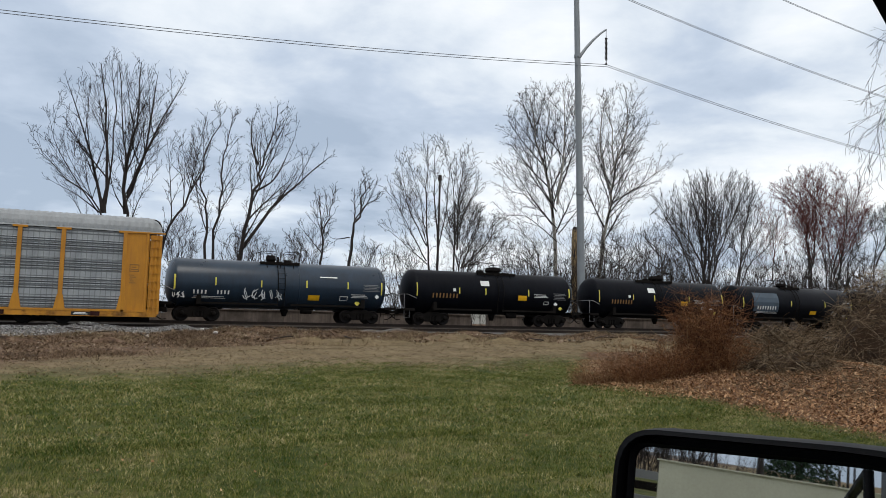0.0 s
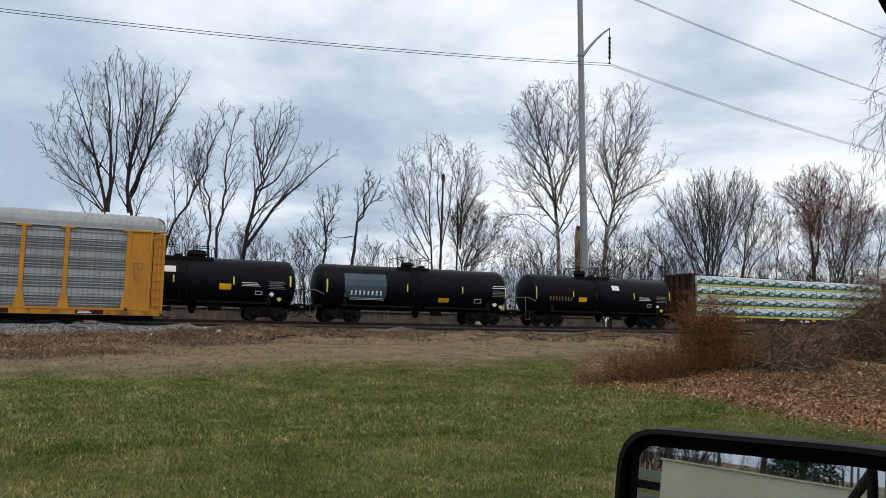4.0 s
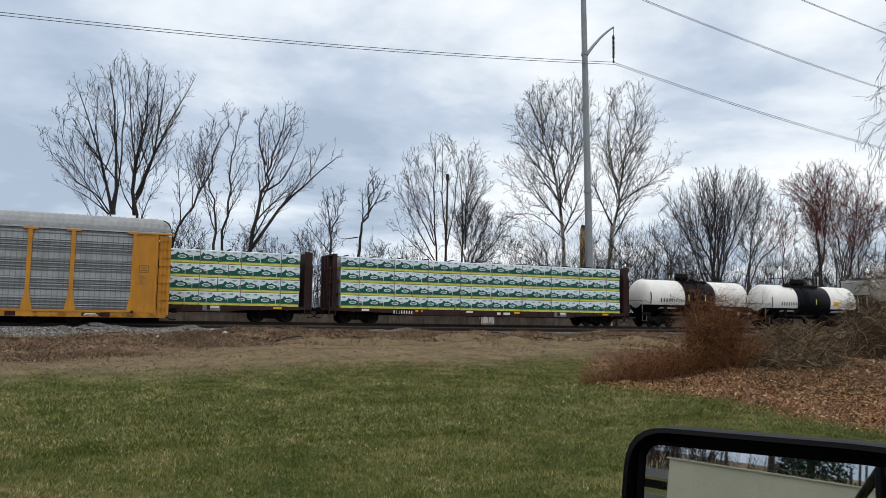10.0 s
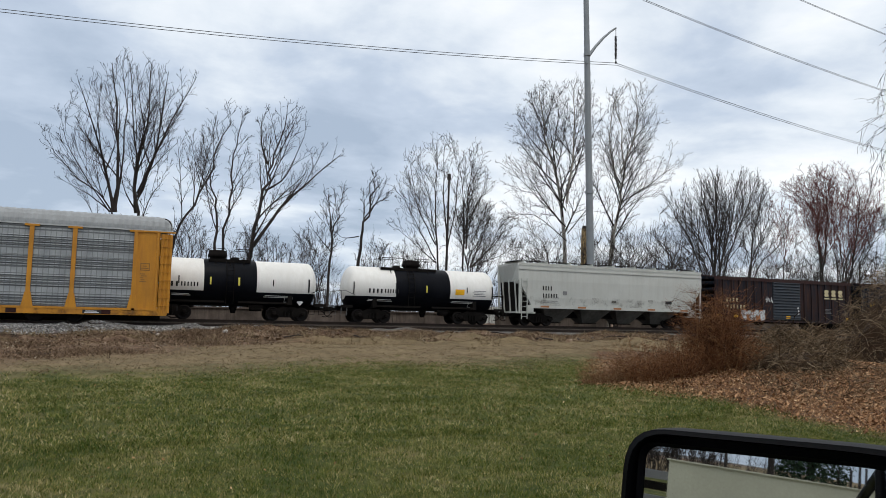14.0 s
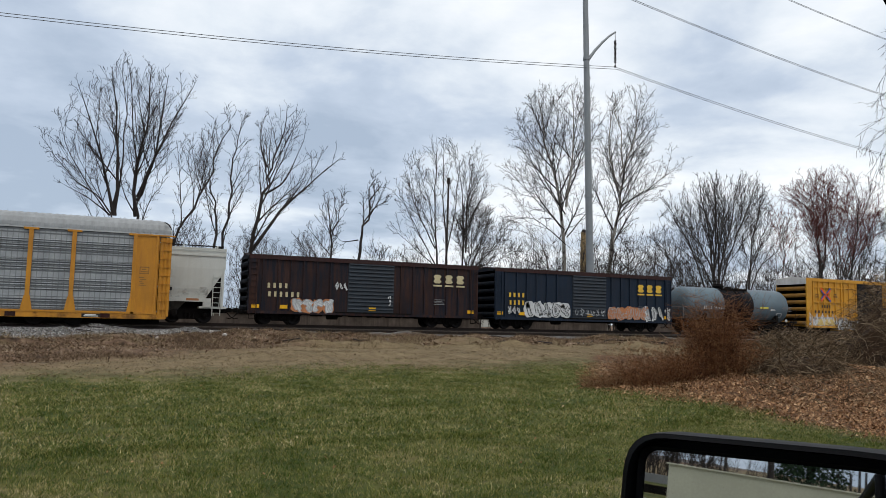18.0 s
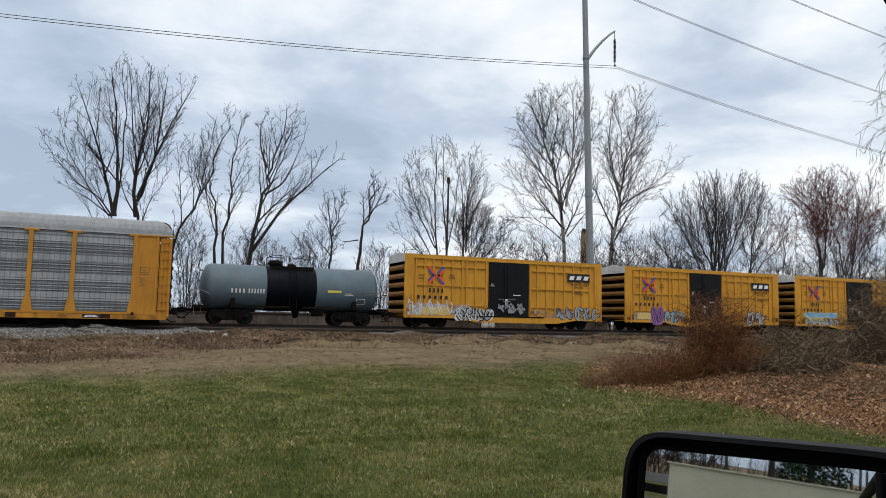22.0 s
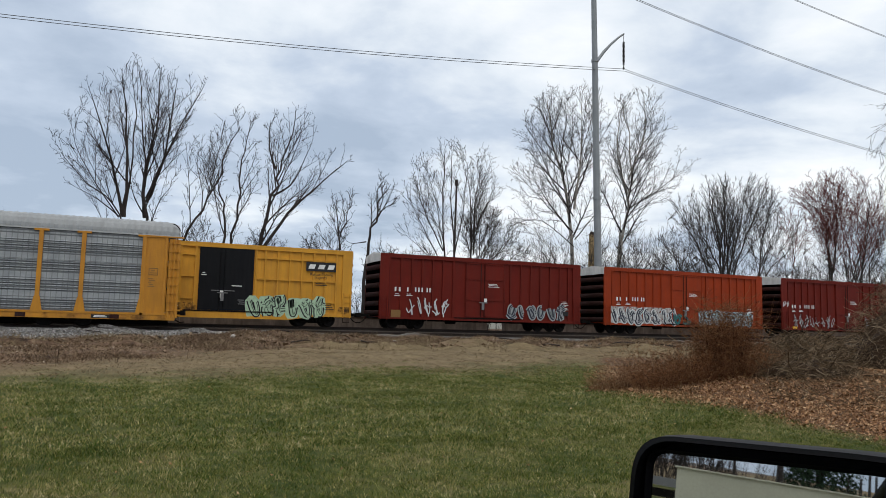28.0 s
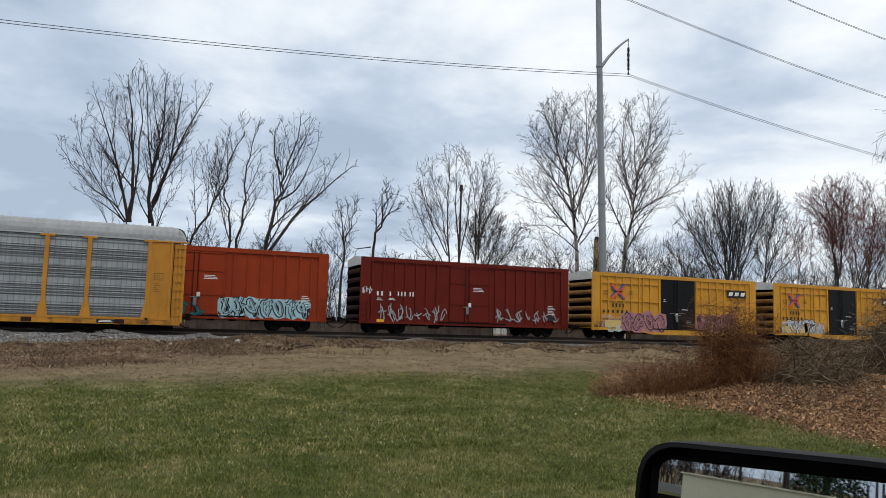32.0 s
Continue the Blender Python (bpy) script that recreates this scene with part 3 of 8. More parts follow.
M_WASHP = wash_mat("pinkish_overspray", (0.56, 0.40, 0.33), 0.44, 0.66)
M_DUST = wash_mat("grey_road_dust", (0.34, 0.32, 0.28), 0.50, 0.80)
M_GRIME = wash_mat("brown_road_grime", (0.10, 0.06, 0.035), 0.46, 0.72)

ROLLING, WHEELS = [], []


# ---- rolling stock: shared parts ----
def truck_mesh():
    m = Mesh()
    for s in (-1, 1):
        side = [(-1.22, 0.50), (-1.15, 0.66), (-0.62, 0.74), (-0.42, 0.88), (0.42, 0.88), (0.62, 0.74), (1.15, 0.66), (1.22, 0.50), (1.10, 0.36), (0.68, 0.36), (0.5, 0.22), (-0.5, 0.22), (-0.68, 0.36), (-1.10, 0.36)]
        m.prism(side, "y", s * 0.93, s * 1.07)
        for dx in (-0.89, 0.89):
            m.turned([(-0.05, 0.0), (-0.05, 0.14), (0.16, 0.14), (0.19, 0.10), (0.19, 0.0)], (dx, s * 1.06, 0.46), "y", 10) if s > 0 else m.turned([(0.05, 0.0), (0.05, 0.14), (-0.16, 0.14), (-0.19, 0.10), (-0.19, 0.0)], (dx, s * 1.06, 0.46), "y", 10)
        for dx in (-0.22, 0.0, 0.22):
            m.turned([(0.28, 0.085), (0.36, 0.07), (0.44, 0.085), (0.52, 0.07), (0.60, 0.085)], (dx, s * 1.09, 0.0), "z", 8)
    m.box(-0.24, 0.24, -1.05, 1.05, 0.48, 0.74)
    m.box(-0.98, -0.62, -0.7, 0.7, 0.5, 0.58).box(0.62, 0.98, -0.7, 0.7, 0.5, 0.58)
    return m.data("truck")


def wheelset_mesh():
    m = Mesh().tube([(0, -1.12, 0), (0, 1.12, 0)], 0.085, 10)
    for s in (-1, 1):
        y = s * 0.72
        m.turned([(y + s * 0.07, 0.0), (y + s * 0.07, 0.13), (y + s * 0.02, 0.17), (y + s * 0.01, 0.33), (y + s * 0.06, 0.36), (y + s * 0.06, 0.415), (y - s * 0.04, 0.42), (y - s * 0.075, 0.445), (y - s * 0.09, 0.445), (y - s * 0.09, 0.34), (y - s * 0.05, 0.30), (y - s * 0.05, 0.0)], (0, 0, 0), "y", 24)
    return m.data("wheelset")


def coupler_mesh():
    m = Mesh().box(0, 0.62, -0.09, 0.09, 0.72, 0.90)
    m.prism([(0.58, -0.17), (0.78, -0.17), (0.86, -0.02), (0.80, 0.02), (0.74, -0.06), (0.66, -0.04), (0.66, 0.08), (0.80, 0.12), (0.78, 0.17), (0.58, 0.15)], "z", 0.68, 0.96)
    return m.data("coupler")


def hose_mesh():
    return Mesh().tube([(0, -0.35, 0.72), (0.16, -0.36, 0.62), (0.34, -0.36, 0.42), (0.56, -0.34, 0.30), (0.80, -0.3, 0.33)], 0.03, 6).data("brake_hose")


D_TRUCK, D_WHEELS, D_COUPLER, D_HOSE = truck_mesh(), wheelset_mesh(), coupler_mesh(), hose_mesh()


def running_gear(car, trucks, ends, turning=True):
    for x in trucks:
        tr = part("truck", D_TRUCK, M_UNDER, car, at=(x, 0, 0))
        for dx in (-0.89, 0.89):
            w = part("wheelset", D_WHEELS, M_WHEEL, tr, at=(dx, 0, 0.42))
            if turning:
                WHEELS.append((w, dx))
    for x, s in ((ends[0], -1), (ends[1], 1)):
        c = part("coupler", D_COUPLER, M_UNDER, car, at=(x, 0, 0))
        h = part("brake_hose", D_HOSE, M_UNDER, car, at=(x, 0, 0))
        if s < 0:
            c.rotation_euler = h.rotation_euler = (0, 0, math.pi)


def ladder(car, x, y, z0, z1, w=0.42, material=None, n=7, label=""):
    m = Mesh()
    for dx in (-w / 2, w / 2):
        m.box(x + dx - 0.025, x + dx + 0.025, y - 0.025, y + 0.025, z0, z1)
    for i in range(n):
        z = z0 + (z1 - z0) * (i + 0.5) / n
        m.box(x - w / 2, x + w / 2, y - 0.015, y + 0.015, z - 0.015, z + 0.015)
    return part("ladder", m, material or M_UNDER, car, label)


def bars(x0, x1, z0, z1, n, put, material, car):
    """n plain upright bars in a row, in place of letters."""
    w = (x1 - x0) / n
    for i in range(n):
        m = Mesh()
        put(m, x0 + w * (i + 0.26), x0 + w * (i + 0.68), z0, z1)
        part("reporting_mark", m, material, car)


def text(body, car, x, z, size, material, y, align="CENTER"):
    c = bpy.data.curves.new("lettering", "FONT")
    c.body, c.size, c.align_x, c.extrude, c.space_line = body, size, align, 0.002, 0.8
    c.materials.append(material)
    ob = new("lettering", c)
    ob.parent, ob.location, ob.rotation_euler = car, (x, y, z), (math.pi / 2, 0, 0)
    return ob


def ribbon(m, pts, w, y, closed=False):
    """A flat painted stroke on a wall of constant y."""
    pts = [Vector(p) for p in pts]
    n = len(pts)
    vs = []
    for i, p in enumerate(pts):
        a = pts[(i - 1) % n] if closed or i else pts[i]
        b = pts[(i + 1) % n] if closed or i < n - 1 else pts[i]
        d = (b - a).normalized()
        o = Vector((-d.y, d.x)) * w / 2
        vs += [(p.x + o.x, y, p.y + o.y), (p.x - o.x, y, p.y - o.y)]
    k = n if closed else n - 1
    m.add(vs, [(2 * i, 2 * i + 1, (2 * i + 3) % (2 * n), (2 * i + 2) % (2 * n)) for i in range(k)])


def rounded_stroke(pts, times=2):
    """Corners of an open stroke cut off, again and again."""
    for _ in range(times):
        out = [pts[0]]
        for p, q in zip(pts, pts[1:]):
            out += [(p[0] * 0.75 + q[0] * 0.25, p[1] * 0.75 + q[1] * 0.25), (p[0] * 0.25 + q[0] * 0.75, p[1] * 0.25 + q[1] * 0.75)]
        pts = out + [pts[-1]]
    return pts


def graffiti(car, seed, x0, x1, z0, z1, n, fill="white", line="black", y=-1.60, glow=None, w=0.07):
    """Spray-painted lettering that nobody can read: fat rounded strokes with outlines on a cloud of colour."""
    rng = random.Random(seed)
    back, out, body, inner = Mesh(), Mesh(), Mesh(), Mesh()
    step, h = (x1 - x0) / n, z1 - z0
    for i in range(n):
        cx = x0 + step * (i + 0.5)
        lean = rng.uniform(-0.12, 0.22) * h
        kind = rng.randrange(4)
        a, b = step * 0.46, h * rng.uniform(0.40, 0.49)
        zc = z0 + h * rng.uniform(0.46, 0.54)

        def at(u, v):
            return (cx + u * a + lean * v * 0.5, zc + v * b)

        # loops and hooks with no letter in them
        turn, ph = rng.choice((-1, 1)), rng.uniform(0, 6.28)
        strokes = [[at(0.72 * math.cos(ph + turn * t) * (1 - 0.07 * t), 0.82 * math.sin(ph * 0.7 + turn * t * 1.25) * (1 - 0.05 * t)) for t in np.linspace(0, rng.uniform(3.6, 5.4), 8)]]
        if kind:
            e = rng.uniform(-0.5, 0.5)
            strokes.append([at(-0.9, e), at(-0.3, e + rng.uniform(-0.6, 0.6)), at(0.35, e + rng.uniform(-0.6, 0.6)), at(1.0, e + rng.uniform(-0.3, 0.3))])
        if kind >= 2:
            strokes.append([at(rng.uniform(-0.6, 0.6), -0.95), at(rng.uniform(-0.9, 0.9), -0.2), at(rng.uniform(-0.8, 0.8), 0.3), at(rng.uniform(-0.8, 0.8), 0.95)])
        wd = min(step * 0.26, h * 0.17)
        for k, st in enumerate(strokes):
            st = [(max(x0, min(x1, p)), max(z0, min(z1, q))) for p, q in rounded_stroke(st)]
            lift = 0.0012 * k
            if fill:
                ribbon(out, st, wd + 2.1 * w, y - 0.003 - lift)
                ribbon(body, st, wd, y - 0.008 - lift)
                ribbon(inner, [(p + wd * 0.22, q + 0.02) for p, q in st[2:-2]], w * 0.5, y - 0.013 - lift)
            else:
                ribbon(out, st, w, y - 0.003 - lift)
        if glow:
            k = 14
            rim = []
            for j in range(k):
                t = 2 * math.pi * j / k
                r = rng.uniform(0.88, 1.12)
                rim.append((cx + lean * 0.4 * math.sin(t) + step * 0.60 * r * math.copysign(abs(math.cos(t)) ** 0.7, math.cos(t)), y - 0.001 - 0.0004 * (i % 3), max(z0 - 0.06, min(z1 + 0.10, zc + h * 0.46 * r * math.copysign(abs(math.sin(t)) ** 0.7, math.sin(t))))))
            back.add([(cx, rim[0][1], zc)] + rim, [(0, 1 + j, 1 + (j + 1) % k) for j in range(k)])
    if glow:
        tagged(part("graffiti", back, G_MAT[glow], car), kind="stuff")
    tagged(part("graffiti", out, G_MAT[line], car), kind="stuff")
    if fill:
        tagged(part("graffiti", body, G_MAT[fill], car), kind="stuff")
        tagged(part("graffiti", inner, G_MAT[line], car), kind="stuff")


# ---- tank cars ----
def tank_profile(a, b, r, left=True, right=True, head=0.62):
    """A shell from a to b with dished heads."""
    p = []
    if left:
        p += [(a + head * (1 - math.cos(t)), max(0.001, r * math.sin(t))) for t in np.linspace(0, math.pi / 2, 9)]
    else:
        p.append((a, r))
    if right:
        p += [(b - head * (1 - math.cos(t)), max(0.001, r * math.sin(t))) for t in np.linspace(math.pi / 2, 0, 9)]
    else:
        p.append((b, r))
    return p


def tank_patch(m, x0, x1, z0, z1, r, cz):
    k = 4
    vs = []
    for i in range(k + 1):
        z = z0 + (z1 - z0) * i / k
        y = -math.sqrt(max(0.0, r * r - (z - cz) ** 2))
        vs += [(x0, y, z), (x1, y, z)]
    m.add(vs, [(2 * i, 2 * i + 1, 2 * i + 3, 2 * i + 2) for i in range(k)])


def tank_car(xc, length, label, shell, platform, dome, decals, r=1.48, cz=2.27, band=None, skirt=None, hoops=(), gear=None, platform_material=None, rails=1):
    """platform: (x0, x1); dome: (x, radius, height); decals: rows of (kind, x0, x1, z0, z1)."""
    car = thing("tank_car", label, "tank car", "cars of the passing freight train")
    h = length / 2
    if band:
        part("tank_end", Mesh().turned(tank_profile(-h, band[0], r, right=False), (0, 0, cz), n=40), shell, car)
        part("tank_end", Mesh().turned(tank_profile(band[1], h, r, left=False), (0, 0, cz), n=40), shell, car)
        part("tank_band", Mesh().turned([(band[0] - 0.03, r), (band[0], r + 0.012), (band[1], r + 0.012), (band[1] + 0.03, r)], (0, 0, cz), n=40), M_BLACK, car, "black painted middle band")
        if skirt:
            lo, drop = Mesh(), cz - skirt
            rows = [(p, q + 0.014) for p, q in tank_profile(-h - 0.014, h + 0.014, r) if q > drop + 0.02]
            vs = []
            for p, q in rows:
                s = math.asin(drop / q)
                vs += [(p, q * math.cos(w), cz + q * math.sin(w)) for w in np.linspace(math.pi + s, 2 * math.pi - s, 21)]
            lo.add(vs, [(i * 21 + j, i * 21 + j + 1, i * 21 + j + 22, i * 21 + j + 21) for i in range(len(rows) - 1) for j in range(20)], True)
            part("tank_belly", lo, M_BLACK, car, "black lower shell")
    else:
        part("tank_shell", Mesh().turned(tank_profile(-h, h, r), (0, 0, cz), n=40), shell, car)
    for x in hoops:
        part("shell_seam", Mesh().turned([(x - 0.03, r), (x - 0.03, r + 0.012), (x + 0.03, r + 0.012), (x + 0.03, r)], (0, 0, cz), n=40), shell, car)
    pm = platform_material or M_UNDER
    # top platform with its rail, fittings housing and ladder
    a, b = platform
    top = cz + r
    part("top_platform", Mesh().box(a, b, -0.75, 0.75, top - 0.10, top - 0.05).box(a, b, -0.80, -0.72, top - 0.2, top - 0.02).box(a, b, 0.72, 0.80, top - 0.2, top - 0.02), pm, car)
    for k in range(3):
        x = a + (b - a) * (k + 0.5) / 3
        for y in (-1, 1):
            part("platform_bracket", Mesh().tube([(x, y * 0.74, top - 0.12), (x, y * 1.02, top - 0.42)], 0.03, 5), pm, car)
    rail = Mesh()
    zr = top + 0.62 * rails
    mid = (a + b) / 2
    for y in (-0.76, 0.76):
        for u, v in ((a, mid - 0.22), (mid + 0.22, b)):
            rail.tube([(u, y, top - 0.05), (u, y, zr - 0.1), (u + 0.1, y, zr), (v - 0.1, y, zr), (v, y, zr - 0.1), (v, y, top - 0.05)], 0.022, 5)
    for x in (a, b):
        rail.tube([(x, -0.76, zr - 0.06), (x, 0.76, zr - 0.06)], 0.022, 5)
    part("safety_rail", rail, pm, car)
    dx, dr, dh = dome
    part("manway", Mesh().turned([(top - 0.12, dr * 0.92), (top + dh * 0.2, dr * 0.92), (top + dh * 0.25, dr * 1.1), (top + dh * 0.55, dr * 1.1), (top + dh * 0.6, dr), (top + dh * 0.9, dr), (top + dh, dr * 0.7), (top + dh, 0.0)], (dx, 0, 0), "z", 18), pm, car)
    part("valve_box", Mesh().turned([(top - 0.12, 0.26), (top + 0.12, 0.26), (top + 0.17, 0.2), (top + 0.17, 0.0)], (dx + 1.05 if dx < mid else dx - 1.05, 0, 0), "z", 14), pm, car)
    part("vent_pipe", Mesh().tube([(dx + 0.5, 0.3, top - 0.1), (dx + 0.5, 0.3, top + 0.38)], 0.05, 6), pm, car)
    for y in (-1, 1):
        m = Mesh()
        for u in (-0.21, 0.21):
            pts = [(mid + u, y * math.sin(t) * (r + 0.10), cz + math.cos(t) * (r + 0.10)) for t in np.linspace(0.55, 2.0, 9)]
            m.tube(pts + [(mid + u, y * 1.42, 0.95)], 0.024, 5)
        for t in np.linspace(0.65, 1.95, 7):
            m.tube([(mid - 0.21, y * math.sin(t) * (r + 0.10), cz + math.cos(t) * (r + 0.10)), (mid + 0.21, y * math.sin(t) * (r + 0.10), cz + math.cos(t) * (r + 0.10))], 0.016, 4)
        part("ladder", m, pm, car)
    # stub sills, bolsters and end platforms
    for s in (-1, 1):
        x0, x1 = sorted((s * (h - 3.3), s * (h + 0.35)))
        part("stub_sill", Mesh().box(x0, x1, -0.32, 0.32, 0.72, 1.0), M_UNDER, car)
        part("bolster", Mesh().prism([(-1.45, 0.98), (-1.45, 1.55), (-1.25, 1.42), (-0.8, 1.0), (0.8, 1.0), (1.25, 1.42), (1.45, 1.55), (1.45, 0.98), (0.5, 0.80), (-0.5, 0.80)], "x", s * (h - 1.95), s * (h - 1.70)), M_UNDER, car)
        xa, xb = sorted((s * (h - 0.35), s * (h + 0.42)))
        part("end_platform", Mesh().box(xa, xb, -1.45, 1.45, 1.0, 1.05).box(xa, xb, -1.5, -1.42, 0.92, 1.10), M_UNDER, car)
        hr = Mesh()
        for y in (-1.4, 1.4):
            hr.tube([(s * (h + 0.38), y, 1.05), (s * (h + 0.38), y, 2.0), (s * (h + 0.1), y, 2.0), (s * (h - 0.5), y, 1.75)], 0.024, 5)
            hr.tube([(s * (h + 0.38), y, 1.05), (s * (h + 0.38), y, 0.45), (s * (h + 0.0), y, 0.45), (s * (h + 0.0), y, 1.0)], 0.022, 5)
        hr.tube([(s * (h + 0.38), -1.4, 2.0), (s * (h + 0.38), 1.4, 2.0)], 0.024, 5)
        part("end_rail", hr, M_PGREY if s < 0 else M_UNDER, car)
        for y in (-1.43, 1.43):
            part("side_rail", Mesh().box(*sorted((s * 0.4, s * (h - 1.8))), y - 0.03, y + 0.03, 1.02, 1.14), M_UNDER, car)
    part("brake_wheel", Mesh().turned([(0, 0.26), (0.03, 0.29), (0.05, 0.26)], (h + 0.45, 0.5, 1.7), "x", 16), M_UNDER, car)
    part("outlet_valve", Mesh().turned([(cz - r - 0.42, 0.0), (cz - r - 0.42, 0.14), (cz - r - 0.2, 0.2), (cz - r + 0.1, 0.3)], (0.3, 0, 0), "z", 12), M_UNDER, car)
    part("brake_cylinder", Mesh().turned([(1.2, 0.0), (1.2, 0.16), (1.9, 0.16), (1.9, 0.0)], (0, -0.6, 0.72), "x", 12).box(1.1, 2.0, -0.75, -0.4, 0.78, 0.95), M_UNDER, car)
    # paint marks and plates
    pr = r + 0.016

    def put(m, x0, x1, z0, z1):
        tank_patch(m, x0, x1, z0, z1, pr, cz)

    for kind, x0, x1, z0, z1 in decals:
        m = Mesh()
        if kind.startswith("marks"):
            bars(x0, x1, z0, z1, int(kind[5]), put, {"w": M_PWHITE, "b": M_PBLACK, "o": M_PDULL}[kind[6]], car)
        elif kind in ("text", "p"):
            k = max(2, round((z1 - z0) / 0.10))
            for i in range(k):
                zz = z0 + (z1 - z0) * (i + 0.2) / k
                put(m, x0 + 0.08 * (i % 2), x1 - 0.1 * (i % 3), zz, zz + 0.038)
            tagged(part("stencil", m, M_PWHITE if kind == "text" else M_PGREY, car), kind="stuff")
        elif kind == "box":
            for q in ((x0, x1, z0, z0 + 0.035), (x0, x1, z1 - 0.035, z1), (x0, x0 + 0.035, z0, z1), (x1 - 0.035, x1, z0, z1)):
                put(m, *q)
            part("stencil_box", m, M_PWHITE, car)
        elif kind in ("dw", "dy"):
            zc, xm = (z0 + z1) / 2, (x0 + x1) / 2
            yy = -math.sqrt(max(0.01, (pr + 0.02) ** 2 - (zc - cz) ** 2)) - 0.02
            m.prism([(xm, z0), (x1, zc), (xm, z1), (x0, zc)], "y", yy - 0.01, yy)
            part("placard", m, M_PWHITE if kind == "dw" else M_PLEMON, car)
        else:
            put(m, x0, x1, z0, z1)
            what = {"y": ("sticker", M_PYEL), "p": ("data_plate", M_PGREY), "s": ("reflector", M_PLEMON), "w": ("sign_plate", M_PWHITE), "c": ("washed_patch", M_CLEAN), "k": ("reflector", M_PBLACK)}[kind]
            part(what[0], m, what[1], car)
    running_gear(car, (-(h - 1.83), h - 1.83), gear or (-(h + 0.35), h + 0.35))
    ROLLING.append((car, xc, FAR_Y, FAR_RAIL))
    return car


def tank_decal_set(shift=0.0, k=0):
    d = [("s", -6.04, -5.97, 1.93, 2.80), ("s", -2.95, -2.87, 2.16, 2.55), ("s", -0.95, -0.87, 2.13, 2.57), ("s", 2.45, 2.53, 2.13, 2.60), ("s", 5.83, 5.93, 2.12, 2.78),
         ("marks8o", -4.95, -2.95, 1.84, 2.14), ("w", -1.46 + shift, -0.80 + shift, 2.74, 3.10), ("text", 2.95, 4.08, 2.05, 2.32), ("p", 4.55, 5.61, 1.92, 2.44), ("box", 3.78, 4.20, 1.57, 1.80),
         ("dw", 4.60, 4.94, 1.45, 1.78), ("dy", 5.10, 5.44, 1.18, 1.49)]
    d.append(("y", -2.45, -1.75, 1.81, 2.13) if k else ("y", 1.66, 2.35, 1.82, 2.17))
    if not k:
        d.append(("w", -3.38, -3.18, 2.30, 2.50))
    return d


shq = tank_car(9.65, 13.7, "blue-black tank car with white markings and scrawled paint", M_NAVY, (-1.45, 1.0), (-0.66, 0.30, 0.42),
               [("marks4w", -5.42, -4.53, 1.60, 1.83), ("marks4w", -4.05, -3.24, 1.61, 1.84), ("text", -5.40, -3.49, 1.33, 1.51), ("y", 1.48, 2.2, 1.40, 1.72), ("p", 5.02, 6.12, 2.05, 2.53), ("text", 4.24, 5.37, 1.62, 1.88),
                ("box", 3.51, 4.03, 1.42, 1.71), ("dy", 4.52, 4.90, 1.12, 1.48), ("dw", 5.80, 6.10, 1.59, 1.88), ("w", 2.18, 3.31, 2.83, 2.90), ("s", -6.45, -6.35, 1.84, 2.70), ("s", -4.14, -4.07, 2.13, 2.59), ("s", -1.46, -1.39, 2.10, 2.50),
                ("s", 1.31, 1.39, 2.17, 2.61), ("s", 3.96, 4.04, 2.18, 2.61), ("s", 6.22, 6.30, 1.86, 2.66)], hoops=(0.9,))
graffiti(shq, 5, -2.57, -0.14, 1.25, 2.05, 5, None, "pale", y=-1.50, w=0.05)
graffiti(shq, 6, -6.6, -5.8, 1.3, 1.75, 3, None, "white", y=-1.50, w=0.04)
tank_car(24.4, 13.0, "black tank car with yellow sticker and dull orange markings", M_BLACK, (-1.24, 1.76), (0.38, 0.55, 0.40), tank_decal_set(0.2))
tank_car(38.95, 12.9, "black tank car with yellow sticker and dull orange markings", M_BLACK, (-2.13, 1.37), (0.44, 0.55, 0.42), tank_decal_set())
tank_car(53.4, 13.8, "black tank car with a washed blue patch round its markings", M_BLACK, (-1.35, 0.9), (-0.4, 0.4, 0.35),
         [("c", -5.11, -2.31, 1.60, 3.14), ("marks8w", -4.78, -2.54, 1.77, 2.05), ("text", -4.78, -2.4, 1.45, 1.62), ("y", 1.42, 2.18, 1.45, 1.74), ("p", 5.4, 6.5, 1.93, 2.36), ("text", 5.4, 6.5, 2.5, 2.75), ("dw", 5.5, 5.9, 1.23, 1.58), ("dy", 6.05, 6.45, 1.10, 1.45),
          ("box", 4.09, 4.61, 1.46, 1.76), ("s", -6.3, -6.2, 1.9, 2.7), ("s", -0.9, -0.82, 2.1, 2.55), ("s", 3.1, 3.18, 2.1, 2.55), ("s", 6.4, 6.48, 1.9, 2.6)])
tank_car(68.35, 13.0, "black tank car with yellow sticker and dull orange markings", M_BLACK, (-2.25, 0.73), (-1.43, 0.43, 0.42), tank_decal_set(2.0, 1))
white_decals = [("marks4b", -4.03, -2.96, 1.91, 2.19), ("marks6b", -2.92, -1.86, 1.94, 2.19), ("text", -4.0, -2.3, 1.38, 1.54), ("text", 1.9, 3.6, 1.40, 1.56), ("box", 3.2, 3.7, 1.15, 1.45)]
